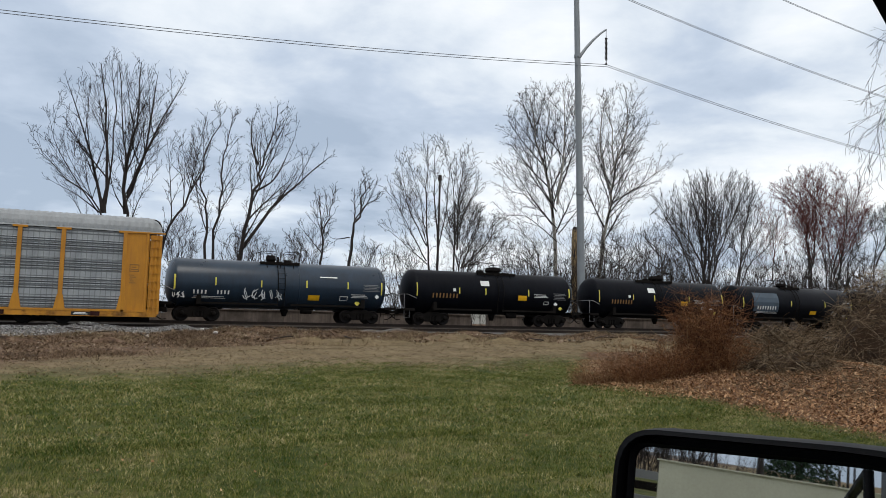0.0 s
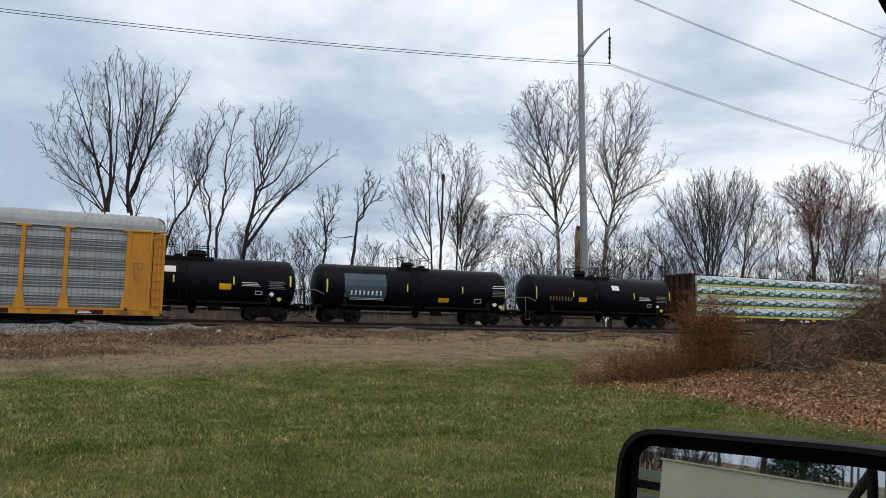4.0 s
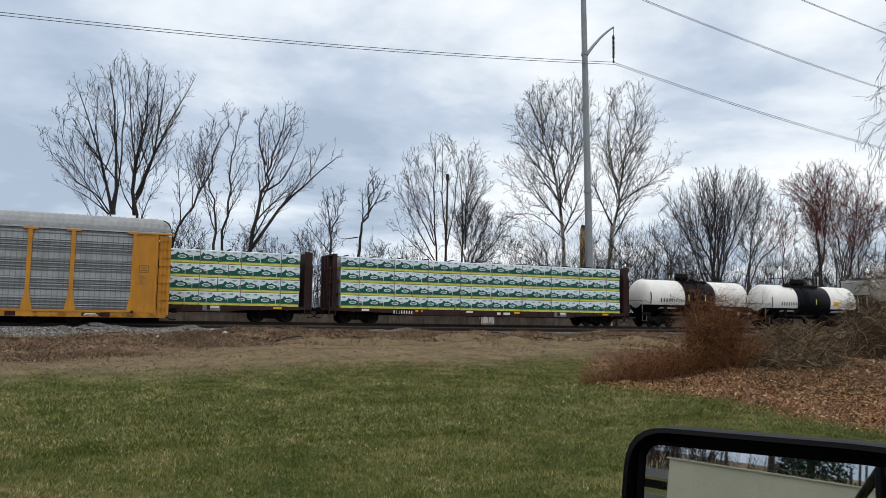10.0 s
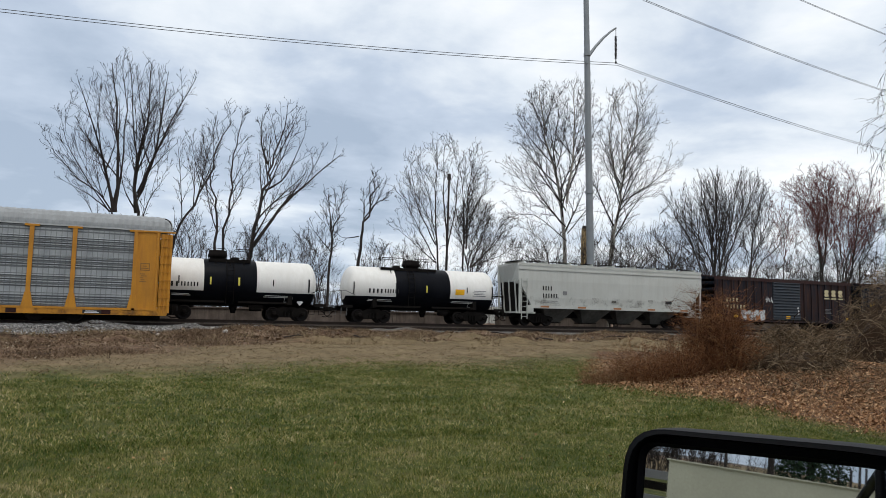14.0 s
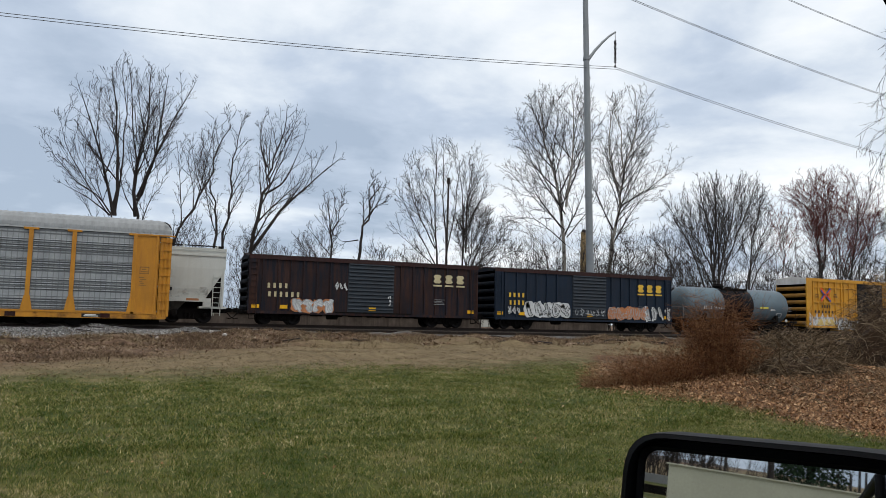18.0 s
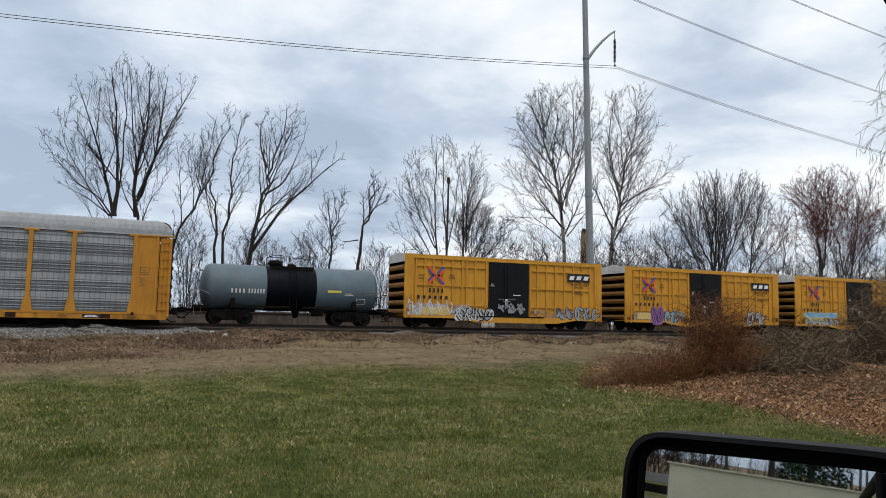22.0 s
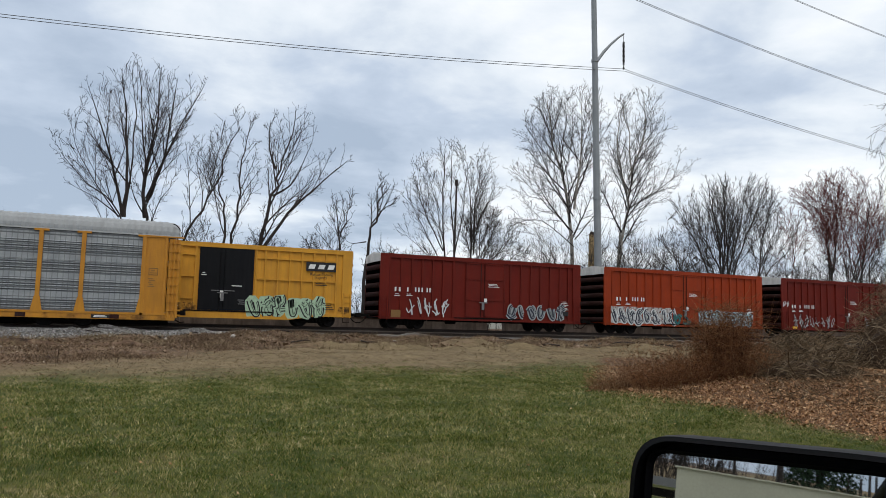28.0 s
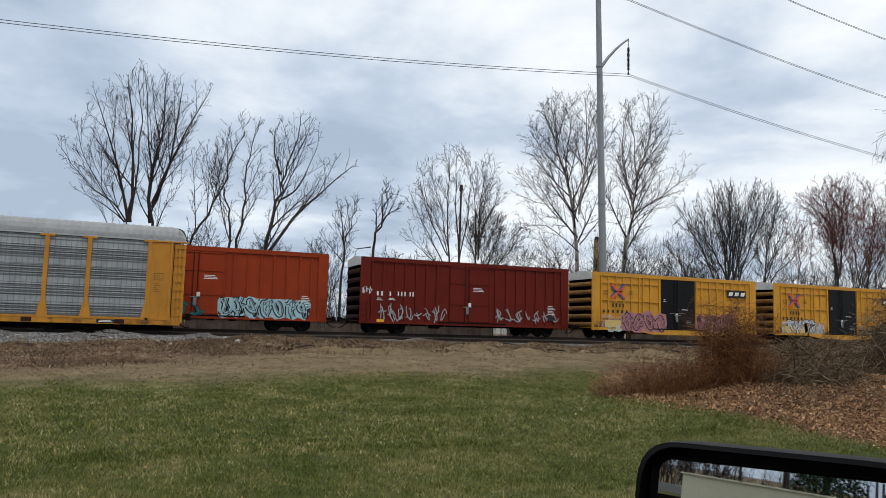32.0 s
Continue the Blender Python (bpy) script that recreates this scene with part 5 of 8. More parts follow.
# ---- covered hopper ----
# outlet grey: body paint darkened for grime and for shade below the sill
M_HOPLOW = mat("grimy_shaded_grey", (0.13, 0.125, 0.11), 0.8, var=0.4, scale=1.2, streak=0.6, streak_to=(0.04, 0.036, 0.03))
def hopper_car(xc):
    car = thing("hopper_car", "pale grey covered hopper car with roof walkway", "hopper car", "cars of the passing freight train")
    h = 8.15
    m = Mesh()
    # sides bow slightly outwards
    ring = [(-1.42, 4.38), (-1.56, 4.2), (-1.60, 3.2), (-1.58, 2.0), (-1.52, 1.38), (1.52, 1.38), (1.58, 2.0), (1.60, 3.2), (1.56, 4.2), (1.42, 4.38)]

    def reach(z):
        return h if z >= 3.2 else 7.05 + (h - 7.05) * (z - 1.38) / 1.82

    n = len(ring)
    vs = [(-reach(z), y, z) for y, z in ring] + [(reach(z), y, z) for y, z in ring]
    m.add(vs, [tuple(range(n))[::-1], tuple(range(n, 2 * n))] + [(i, (i + 1) % n, n + (i + 1) % n, n + i) for i in range(n)])
    part("body", m, M_HOPPER, car)
    for s in (-1, 1):
        y0, y1 = sorted((s * 1.57, s * 1.645))
        part("side_sill", Mesh().box(-7.4, 7.4, y0, y1, 1.24, 1.44), M_HOPPER, car)
        part("top_chord", Mesh().box(-h, h, y0, s * 1.615 if s > 0 else y1, 3.93, 4.02) if s > 0 else Mesh().box(-h, h, -1.625, -1.57, 3.93, 4.02), M_HOPPER, car)
        part("eave_rail", Mesh().box(-h, h, y0, y1, 4.30, 4.40), M_HOPPER, car)
        for k in range(5):
            x = -6.4 + 3.1 * k
            part("rust_patch", Mesh().box(x, x + 0.7, s * 1.647 - 0.002, s * 1.647 + 0.002, 1.30, 1.43), plain("orange_rust", (0.35, 0.16, 0.07), 0.8), car)
    for x in (-4.65, -1.55, 1.55, 4.65):
        bay = Mesh()
        a = [(x - 1.48, -1.5, 1.38), (x + 1.48, -1.5, 1.38), (x + 1.48, 1.5, 1.38), (x - 1.48, 1.5, 1.38), (x - 0.55, -0.45, 0.28), (x + 0.55, -0.45, 0.28), (x + 0.55, 0.45, 0.28), (x - 0.55, 0.45, 0.28)]
        bay.add(a, [(0, 3, 2, 1), (4, 5, 6, 7), (0, 1, 5, 4), (1, 2, 6, 5), (2, 3, 7, 6), (3, 0, 4, 7)])
        part("outlet_bay", bay, M_HOPLOW, car, "grimy outlet bay with its shade in the grey")
        part("outlet_gate", Mesh().box(x - 0.6, x + 0.6, -0.55, 0.55, 0.20, 0.28), M_UNDER, car)
    walk_m = Mesh()
    for y in (-1.15, 0.75):
        walk_m.box(-h + 0.1, h - 0.1, y, y + 0.4, 4.56, 4.59)
    walk_m.box(-h + 0.1, -h + 0.5, -1.15, 1.15, 4.555, 4.585).box(h - 0.5, h - 0.1, -1.15, 1.15, 4.555, 4.585)
    part("roof_walk", walk_m, M_UNDER, car, "dark grating roof walk")
    for k in range(9):
        x = -h + 0.5 + k * (2 * h - 1.0) / 8
        part("walk_bracket", Mesh().box(x - 0.03, x + 0.03, -1.45, 1.45, 4.36, 4.56), M_HOPPER, car)
    for k in range(4):
        x = -5.8 + k * 3.87
        part("hatch", Mesh().box(x - 1.6, x + 1.6, -0.3, 0.3, 4.37, 4.52), M_HOPPER, car)
    for s in (-1, 1):
        x = s * (h - 0.12)
        for y in (-1.55, 1.55):
            part("end_post", Mesh().box(min(x - 0.06, x + 0.06), max(x - 0.06, x + 0.06), y - 0.06, y + 0.06, 0.85, 3.3), M_HOPPER, car)
            ladder(car, s * (h - 0.45), y - 0.09 if y < 0 else y + 0.09, 0.45, 2.85 if s > 0 else 3.3, 0.45, M_HOPPER, 8)
        part("end_deck", Mesh().box(*sorted((s * 6.75, s * (h + 0.15))), -1.55, 1.55, 0.86, 0.98), M_HOPPER, car)
        sl = Mesh()
        for y in (-0.9, 0.0, 0.9):
            sl.tube([(s * (h - 0.25), y, 0.98), (s * (h - 0.05), y, 3.25)], 0.06, 4)
            sl.tube([(s * 7.0, y, 0.98), (s * 7.3, y, 1.7)], 0.05, 4)
        part("end_frame", sl, M_HOPPER, car)
        # dark block added in the end recess in place of its shade
        part("end_bulkhead", Mesh().prism([(s * 6.9, 0.99), (s * 7.85, 0.99), (s * 8.0, 3.0), (s * 7.95, 3.1), (s * 7.0, 1.45)], "y", -1.38, 1.38), M_UNDER, car, "added dark block for the shade under the end slope")
        part("jacking_pad", Mesh().box(*sorted((s * 6.95, s * 7.4)), -1.63, -1.3, 0.95, 1.45), M_HOPPER, car)
    part("stub_sill", Mesh().box(-h - 0.3, h + 0.3, -0.3, 0.3, 0.62, 0.86), M_UNDER, car)
    # added box closes the bright gaps between bays with the dark below the sill
    part("shear_plate", Mesh().box(-6.8, 6.8, -0.28, 0.28, 0.865, 1.37), M_UNDER, car, "added dark fill between the outlet bays")
    row_of_bars(car, -6.26, -5.40, 2.52, 2.82, 4, M_PBLACK, -1.618)
    row_of_bars(car, -6.24, -4.95, 2.00, 2.29, 6, M_PBLACK, -1.618)
    stencils(car, -6.2, -4.9, 1.6, 1.85, M_PGREY, -1.618)
    part("grime", Mesh().add([(-7.2, -1.56, 1.46), (7.2, -1.56, 1.46), (7.2, -1.594, 2.1), (-7.2, -1.594, 2.1)], [(0, 1, 2, 3)]), M_DUST, car)
    flat(car, "data_panel", -4.55, -4.2, 2.25, 2.5, M_PGREY, -1.618)
    flat(car, "data_panel", -0.35, 0.05, 1.78, 1.95, M_HOPLOW, -1.618)
    flat(car, "data_panel", 4.6, 5.2, 1.85, 2.05, M_PBLACK, -1.618)
    running_gear(car, (-6.25, 6.25), (-h - 0.2, h + 0.2))
    ROLLING.append((car, xc, FAR_Y, FAR_RAIL))


hopper_car(157.6)


# ---- flatcars loaded with wrapped lumber ----
def wrap_mesh(length):
    """A stack of boards under a printed wrap: a box with soft edges and slack."""
    m = Mesh()
    h, b = 0.66, 0.035
    prof = [(-0.70, b), (-0.70 + b, 0), (0.70 - b, 0), (0.70, b), (0.70, h - b), (0.70 - b, h), (-0.70 + b, h), (-0.70, h - b)]
    rng = random.Random(int(length * 100))
    n, k = 10, len(prof)
    vs = []
    for i in range(n + 1):
        x = -length / 2 + 0.012 + (length - 0.024) * i / n
        for y, z in prof:
            e = 0.006 * rng.uniform(-1, 1)
            vs.append((x, y + e, z + e))
    fs = [(i * k + j, i * k + (j + 1) % k, (i + 1) * k + (j + 1) % k, (i + 1) * k + j) for i in range(n) for j in range(k)]
    fs += [tuple(range(k))[::-1], tuple(n * k + j for j in range(k))]
    return m.add(vs, fs).data("wrap")


def print_meshes(length, shift):
    """The green field, pale emblem rings and small printed blocks of the wrap, on both long sides."""
    green, ring, blocks = Mesh(), Mesh(), Mesh()
    step = 1.22
    n = max(2, round(length / step))
    step = length / n
    for s in (-1, 1):
        y = s * 0.712

        for i in range(n):
            a, b = -length / 2 + i * step + 0.02, -length / 2 + (i + 1) * step - 0.02
            x = a + step * (0.54 + shift)
            pts = [(a, 0.03), (b, 0.03), (b, 0.24), (x + 0.40, 0.20), (x + 0.30, 0.34), (x + 0.16, 0.37), (x + 0.04, 0.45), (x - 0.12, 0.38), (x - 0.26, 0.50), (x - 0.36, 0.36), (x - 0.48, 0.30), (a, 0.28)]
            pts = [(min(max(p, a), b), q) for p, q in pts]
            green.prism(pts, "y", y, y + s * 0.004)
            cx = min(x, b - 0.28)
            ring.prism([(cx + 0.25 * math.cos(t), 0.22 + 0.10 * math.sin(t)) for t in np.linspace(0, 2 * math.pi, 14)[:-1]], "y", y + s * 0.004, y + s * 0.007)
            blocks.prism([(cx + 0.19 * math.cos(t), 0.22 + 0.065 * math.sin(t)) for t in np.linspace(0, 2 * math.pi, 14)[:-1]], "y", y + s * 0.007, y + s * 0.010)
            blocks.box(a + 0.10, a + 0.30, *sorted((y, y + s * 0.004)), 0.50, 0.58).box(b - 0.36, b - 0.10, *sorted((y, y + s * 0.004)), 0.54, 0.57).box(b - 0.36, b - 0.16, *sorted((y, y + s * 0.004)), 0.49, 0.52).box(b - 0.30, b - 0.05, *sorted((y, y + s * 0.004)), 0.27, 0.31)
    return green.data("green_print"), ring.data("emblem_print"), blocks.data("label_print")


LENGTHS = {}
for ln in (3.66, 4.88, 4.27):
    LENGTHS[ln] = (wrap_mesh(ln), print_meshes(ln, 0.0), box_mesh("dunnage", -ln / 2 + 0.02, ln / 2 - 0.02, -0.705, 0.705, 0.0, 0.125))


def lumber_bundle(ln, label):
    t = thing("lumber_bundle", label, "lumber bundle", "wrapped lumber on the flatcars")
    w, (gr, ri, bl), du = LENGTHS[ln]
    part("dunnage", du, M_DUNNAGE, t, "yellow board edges showing under the wrap")
    part("wrap", w, M_WRAP, t, at=(0, 0, 0.13))
    tagged(part("green_print", gr, M_WGREEN, t, at=(0, 0, 0.13)), kind="stuff")
    tagged(part("emblem_print", ri, M_WRAP, t, at=(0, 0, 0.13)), kind="stuff")
    tagged(part("label_print", bl, M_WLINE, t, at=(0, 0, 0.13)), kind="stuff")
    return t


def lumber_car(xc, length, seed):
    """length: of the load between the bulkheads."""
    rng = random.Random(seed)
    car = thing("lumber_flatcar", "maroon bulkhead flatcar carrying wrapped lumber", "flatcar", "cars of the passing freight train")
    h = length / 2
    part("deck", Mesh().box(-h - 0.6, h + 0.6, -1.5, 1.5, 0.80, 0.97), M_MAROON, car)
    for s in (-1, 1):
        part("side_sill", Mesh().prism([(-h - 0.6, 0.97), (h + 0.6, 0.97), (h + 0.6, 0.78), (h - 3.5, 0.70), (h - 4.5, 0.58), (-h + 4.5, 0.58), (-h + 3.5, 0.70), (-h - 0.6, 0.78)], "y", s * 1.5, s * 1.57), M_MAROON, car)
        pk = box_mesh("stake_pocket", -0.09, 0.09, -0.05, 0.05, 0.70, 0.96)
        pk.materials.append(M_MAROON)
        for k in range(14):
            part("stake_pocket", pk, M_MAROON, car, at=(-h + 0.9 + k * (length - 1.8) / 13, s * 1.60, 0))
        for k in range(6):
            x = -h + 1.5 + k * (length - 3.2) / 5
            part("reflector", Mesh().box(x, x + 0.5, s * 1.578 - 0.003, s * 1.578 + 0.003, 0.80, 0.92), M_PYEL if k % 2 else M_PWHITE, car)
        # bulkhead
        x = s * (h + 0.30)
        bm = Mesh().box(x - 0.06, x + 0.06, -1.42, 1.42, 0.97, 4.30)
        b = part("bulkhead", bm, M_MAROON, car)
        for y in (-1.45, -0.72, 0.0, 0.72, 1.45):
            part("bulkhead_post", Mesh().box(*sorted((x + s * 0.06, x + s * 0.30)), y - 0.09, y + 0.09, 0.97, 4.34) if abs(y) < 1.4 else Mesh().box(x - 0.13, x + 0.32 if s > 0 else x + 0.13, y - 0.10, y + 0.10, 0.97, 4.36), M_MAROON, b)
        for z in (1.6, 2.5, 3.4, 4.22):
            part("bulkhead_beam", Mesh().box(*sorted((x + s * 0.06, x + s * 0.22)), -1.42, 1.42, z, z + 0.12), M_MAROON, b)
        ladder(car, s * (h + 0.42), -1.60, 0.45, 3.6, 0.4, M_MAROON, 10)
        ladder(car, s * (h + 0.42), 1.60, 0.45, 3.6, 0.4, M_MAROON, 10)
    # centre beam: top chord, posts and diagonals between the two stacks
    cb = part("centre_beam", Mesh().box(-h - 0.2, h + 0.2, -0.075, 0.075, 4.22, 4.32), M_MAROON, car)
    for k in range(12):
        x = -h + 0.6 + k * (length - 1.2) / 11
        part("beam_post", Mesh().box(x - 0.06, x + 0.06, -0.05, 0.05, 0.97, 4.22), M_MAROON, cb)
        part("strap_winch", Mesh().box(x - 0.06, x + 0.06, -1.2, 1.2, 4.30, 4.345), M_UNDER, cb)
    part("centre_sill", Mesh().box(-h - 0.9, h + 0.9, -0.33, 0.33, 0.55, 0.80), M_UNDER, car)
    running_gear(car, (-h + 1.6, h - 1.6), (-h - 0.75, h + 0.75))
    row_of_bars(car, -h + 3.6, -h + 5.0, 0.66, 0.86, 8, M_PWHITE, -1.578)
    flat(car, "data_panel", h - 5.8, h - 4.8, 0.64, 0.95, M_PGREY, -1.580)
    flat(car, "data_panel", 0.4, 1.4, 0.70, 0.86, M_PWHITE, -1.580)
    ROLLING.append((car, xc, FAR_Y, FAR_RAIL))
    # four layers of bundles on each side of the beam
    for side in (-1, 1):
        for layer in range(4):
            rows = [4.88, 4.27, 4.27, 4.27, 3.66] if layer % 2 else [4.27, 3.66, 4.88, 4.27, 4.27]
            if seed % 2:
                rows = rows[::-1]
            x = -h + (length - sum(rows)) / 2
            for ln in rows:
                b = lumber_bundle(ln, "white wrapped lumber bundle with green printed band")
                ROLLING.append((b, xc + x + ln / 2 + rng.uniform(-0.02, 0.02), FAR_Y + side * (0.80 + rng.uniform(-0.015, 0.01)), FAR_RAIL + 0.97 + layer * 0.815))
                x += ln
    for k in range(9):
        x = -h + 1.3 + k * (length - 2.6) / 8
        for s in (-1, 1):
            part("tie_strap", Mesh().box(x - 0.022, x + 0.022, *sorted((s * 1.545, s * 1.55)), 0.9, 4.27).box(x - 0.022, x + 0.022, *sorted((s * 0.05, s * 1.55)), 4.262, 4.268), M_PGREY, car)


lumber_car(87.65, 21.6, 1)
lumber_car(111.6, 21.55, 2)


# ---- autorack car standing on the siding ----
def perforated_metal():
    m = bpy.data.materials.new("perforated_galvanised_panel")
    m.use_nodes = True
    nt = m.node_tree
    b = nt.nodes["Principled BSDF"]
    tc = nt.nodes.new("ShaderNodeTexCoord")
    sep = nt.nodes.new("ShaderNodeSeparateXYZ")
    nt.links.new(tc.outputs["Object"], sep.inputs[0])

    def stripes(sock, period, duty):
        f = math_node(nt, "FRACT", math_node(nt, "DIVIDE", sock, period), 0)
        return math_node(nt, "LESS_THAN", f, duty)

    rows = math_node(nt, "MULTIPLY", stripes(sep.outputs[2], 0.155, 0.48), stripes(math_node(nt, "ADD", sep.outputs[2], 0.15), 0.93, 0.70))
    holes = math_node(nt, "MAXIMUM", rows, math_node(nt, "MULTIPLY", stripes(sep.outputs[0], 0.245, 0.16), 0.6))
    n1 = node(nt, "ShaderNodeTexNoise", Scale=1.3, Detail=5.0, Roughness=0.65)
    nt.links.new(tc.outputs["Object"], n1.inputs["Vector"])
    col = ramp(nt, n1.outputs["Fac"], [(0.3, (0.22, 0.235, 0.24)), (0.7, (0.38, 0.395, 0.39))])
    col = mix_rgb(nt, math_node(nt, "MULTIPLY", holes, 0.72), col, (0.06, 0.062, 0.065))
    nt.links.new(col, b.inputs["Base Color"])
    b.inputs["Metallic"].default_value = 0.25
    b.inputs["Roughness"].default_value = 0.55
    return m


M_PERF = perforated_metal()
M_RACKROOF = mat("dull_galvanised_roof", (0.30, 0.31, 0.31), 0.55, 0.3, var=0.2, scale=1.5)
M_RACKY = mat("autorack_yellow_paint", (0.54, 0.235, 0.020), 0.5, var=0.15, scale=0.9, streak=0.55, streak_to=(0.28, 0.115, 0.028), bump=0.04)


def rack_panel(w, z0, z1):
    """A perforated side panel: flat bands between closely ribbed bands."""
    m = Mesh()
    pts = [(0.0, z0)]
    z = z0
    k = 0
    while z < z1 - 0.12:
        band = k % 9
        if band < 6:
            pts += [(0.0, z + 0.012), (0.034, z + 0.03), (0.034, z + 0.055), (0.0, z + 0.073)]
            z += 0.098
        else:
            pts += [(0.0, z + 0.02)]
            z += 0.13
        k += 1
    pts.append((0.0, z1))
    vs = [(x, -p, zz) for p, zz in pts for x in (0, w)]
    m.add(vs, [(2 * i, 2 * i + 1, 2 * i + 3, 2 * i + 2) for i in range(len(pts) - 1)])
    m.box(0, w, 0.01, 0.03, z0, z1)
    return m.data("side_panel")


def autorack():
    """Its right end stands at x = 2.3; built in place on the siding."""
    car = thing("autorack_car", "yellow autorack railcar with perforated grey side panels", "autorack", at=(0, NEAR_Y, NEAR_RAIL))
    x1, x0, w = 2.25, -24.6, 1.55
    part("frame", Mesh().box(x0, x1 - 0.1, -1.35, 1.35, 0.42, 0.75), M_UNDER, car)
    for s in (-1, 1):
        part("side_sill", Mesh().box(x0, x1 - 0.15, *sorted((s * 1.42, s * (w + 0.05))), 0.40, 0.66), M_RACKY, car)
        part("sill_edge", Mesh().box(x0, x1 - 0.6, *sorted((s * 1.45, s * (w + 0.075))), 0.66, 0.76), M_RACKY, car)
        part("top_rail", Mesh().box(x0, x1 - 0.05, *sorted((s * 1.45, s * (w + 0.02))), 4.78, 4.88), M_GALV, car)
        part("top_rail_end", Mesh().box(0.15, x1 + 0.12, *sorted((s * 1.45, s * (w + 0.06))), 4.73, 4.80), M_RACKY, car)
        post = Mesh().box(-0.10, 0.10, -0.06, 0.06, 0.70, 4.78).prism([(-0.27, 0.70), (0.27, 0.70), (0.13, 1.45), (-0.13, 1.45)], "y", -0.07, 0.07).box(-0.33, 0.33, -0.065, 0.065, 4.70, 4.80)
        pd = post.data("side_post")
        pd.materials.append(M_RACKY)
        xs = [0.45, -2.40, -4.32, -7.17, -9.09, -11.94, -13.86, -16.71, -18.63, -21.48, -23.4]
        for x in xs:
            part("side_post", pd, M_RACKY, car, at=(x, s * (w + 0.0), 0))
        for a, b in zip(xs[1:], xs):
            pn = part("side_panel", rack_panel(b - a - 0.16, 0.76, 4.74), M_PERF, car, "perforated galvanised sheet", at=(a + 0.08, s * (w - 0.04), 0))
            if s > 0:
                pn.scale = (1, -1, 1)
        # closed end bay with its folding door
        part("end_panel", Mesh().box(0.55, 1.62, *sorted((s * (w - 0.06), s * (w + 0.0))), 0.66, 4.74), M_RACKY, car)
        part("end_stiffener", Mesh().box(0.40, 0.54, *sorted((s * (w - 0.06), s * (w + 0.075))), 0.66, 4.74).box(1.46, 1.56, *sorted((s * w, s * (w + 0.06))), 0.66, 4.74), M_RACKY, car)
        door = Mesh()
        for i in range(3):
            a = 1.66 + i * 0.19
            door.prism([(a, s * (w + 0.02)), (a + 0.09, s * (w + 0.08)), (a + 0.19, s * (w + 0.02)), (a + 0.19, s * (w - 0.05)), (a, s * (w - 0.05))], "z", 0.55, 4.66)
        d = part("end_door", door, M_RACKY, car)
        for k in range(9):
            z = 0.9 + k * 0.44
            part("door_hinge", Mesh().box(1.66, 2.23, *sorted((s * (w + 0.05), s * (w + 0.10))), z, z + 0.04), M_RACKY, d)
    door2 = Mesh().box(x1 - 0.10, x1 - 0.03, -1.45, 1.45, 0.6, 4.6)
    part("end_closure", door2, M_RACKY, car)
    flat(car, "grime", x0, x1 - 0.2, 0.41, 0.65, M_GRIME, -w - 0.0525)
    for a in (-1.0, -5.2, -9.6):
        flat(car, "rust_patch", a, a + 0.45, 0.42, 0.64, M_OXEND, -w - 0.054)
    part("centre_sill", Mesh().box(x0, x1 - 0.4, -0.5, 0.5, 0.15, 0.45), M_UNDER, car)
    for a in (-8.0, -12.5, -16.0):
        part("brake_gear", Mesh().box(a, a + 1.6, -1.3, -0.6, 0.10, 0.42), M_UNDER, car)
    # stencil marks
    for q in ((0.72, 1.18, 2.72, 2.76), (0.72, 1.18, 3.06, 3.10), (0.72, 0.755, 2.72, 3.10), (1.145, 1.18, 2.72, 3.10)):
        flat(car, "stencil_box", *q, M_PDULL, -w - 0.008)
    stencils(car, 0.78, 1.12, 2.8, 3.02, M_PDULL, -w - 0.008)
    stencils(car, 0.72, 1.05, 2.1, 2.6, M_PDULL, -w - 0.008)
    flat(car, "data_panel", -1.85, -1.0, 0.44, 0.62, M_PBLACK, -w - 0.056)
    stencils(car, -1.75, -1.1, 0.47, 0.60, M_PWHITE, -w - 0.060)
    # arched corrugated roof, rounded off at the end
    rf = Mesh()
    prof = [(-1.57, 4.86), (-1.55, 5.05), (-1.46, 5.30), (-1.25, 5.50), (-0.8, 5.62), (0.0, 5.66), (0.8, 5.62), (1.25, 5.50), (1.46, 5.30), (1.55, 5.05), (1.57, 4.86)]
    xs, step = [], 0.16
    x = x0
    while x < x1 - 0.05:
        xs.append(x)
        x += step
    k = len(prof)
    vs = []
    for i, x in enumerate(xs):
        bump = 0.026 if i % 2 else 0.0
        near = max(0.0, (x - (x1 - 0.8)) / 0.8)
        f = 1 - 0.30 * near ** 2.2
        for y, z in prof:
            vs.append((x, y * (1 + bump / 1.57), 4.86 + (z - 4.86) * f + bump))
    rf.add(vs, [(i * k + j, i * k + j + 1, (i + 1) * k + j + 1, (i + 1) * k + j) for i in range(len(xs) - 1) for j in range(k - 1)])
    part("roof", rf, M_RACKROOF, car, "ribbed galvanised roof sheets")
    part("roof_end", Mesh().prism([(y, 4.86 + (z - 4.86) * 0.69) for y, z in prof], "x", x1 - 0.10, x1 - 0.07), M_GALV, car)
    part("roof_trim", Mesh().tube([(x1 - 0.5 + 0.45 * math.sin(t), -1.57 + 0.1 * t, 4.86 + 0.62 * math.cos(t)) for t in np.linspace(0.1, 1.5, 7)], 0.03, 5), M_UNDER, car)
    part("end_closure", Mesh().box(x0 + 0.03, x0 + 0.09, -1.45, 1.45, 0.6, 4.86), M_RACKY, car)
    decks = Mesh()
    for z in (0.78, 2.1, 3.45):
        decks.box(x0 + 0.1, x1 - 0.2, -1.4, 1.4, z, z + 0.06)
    part("deck_floor", decks, M_GALV, car)
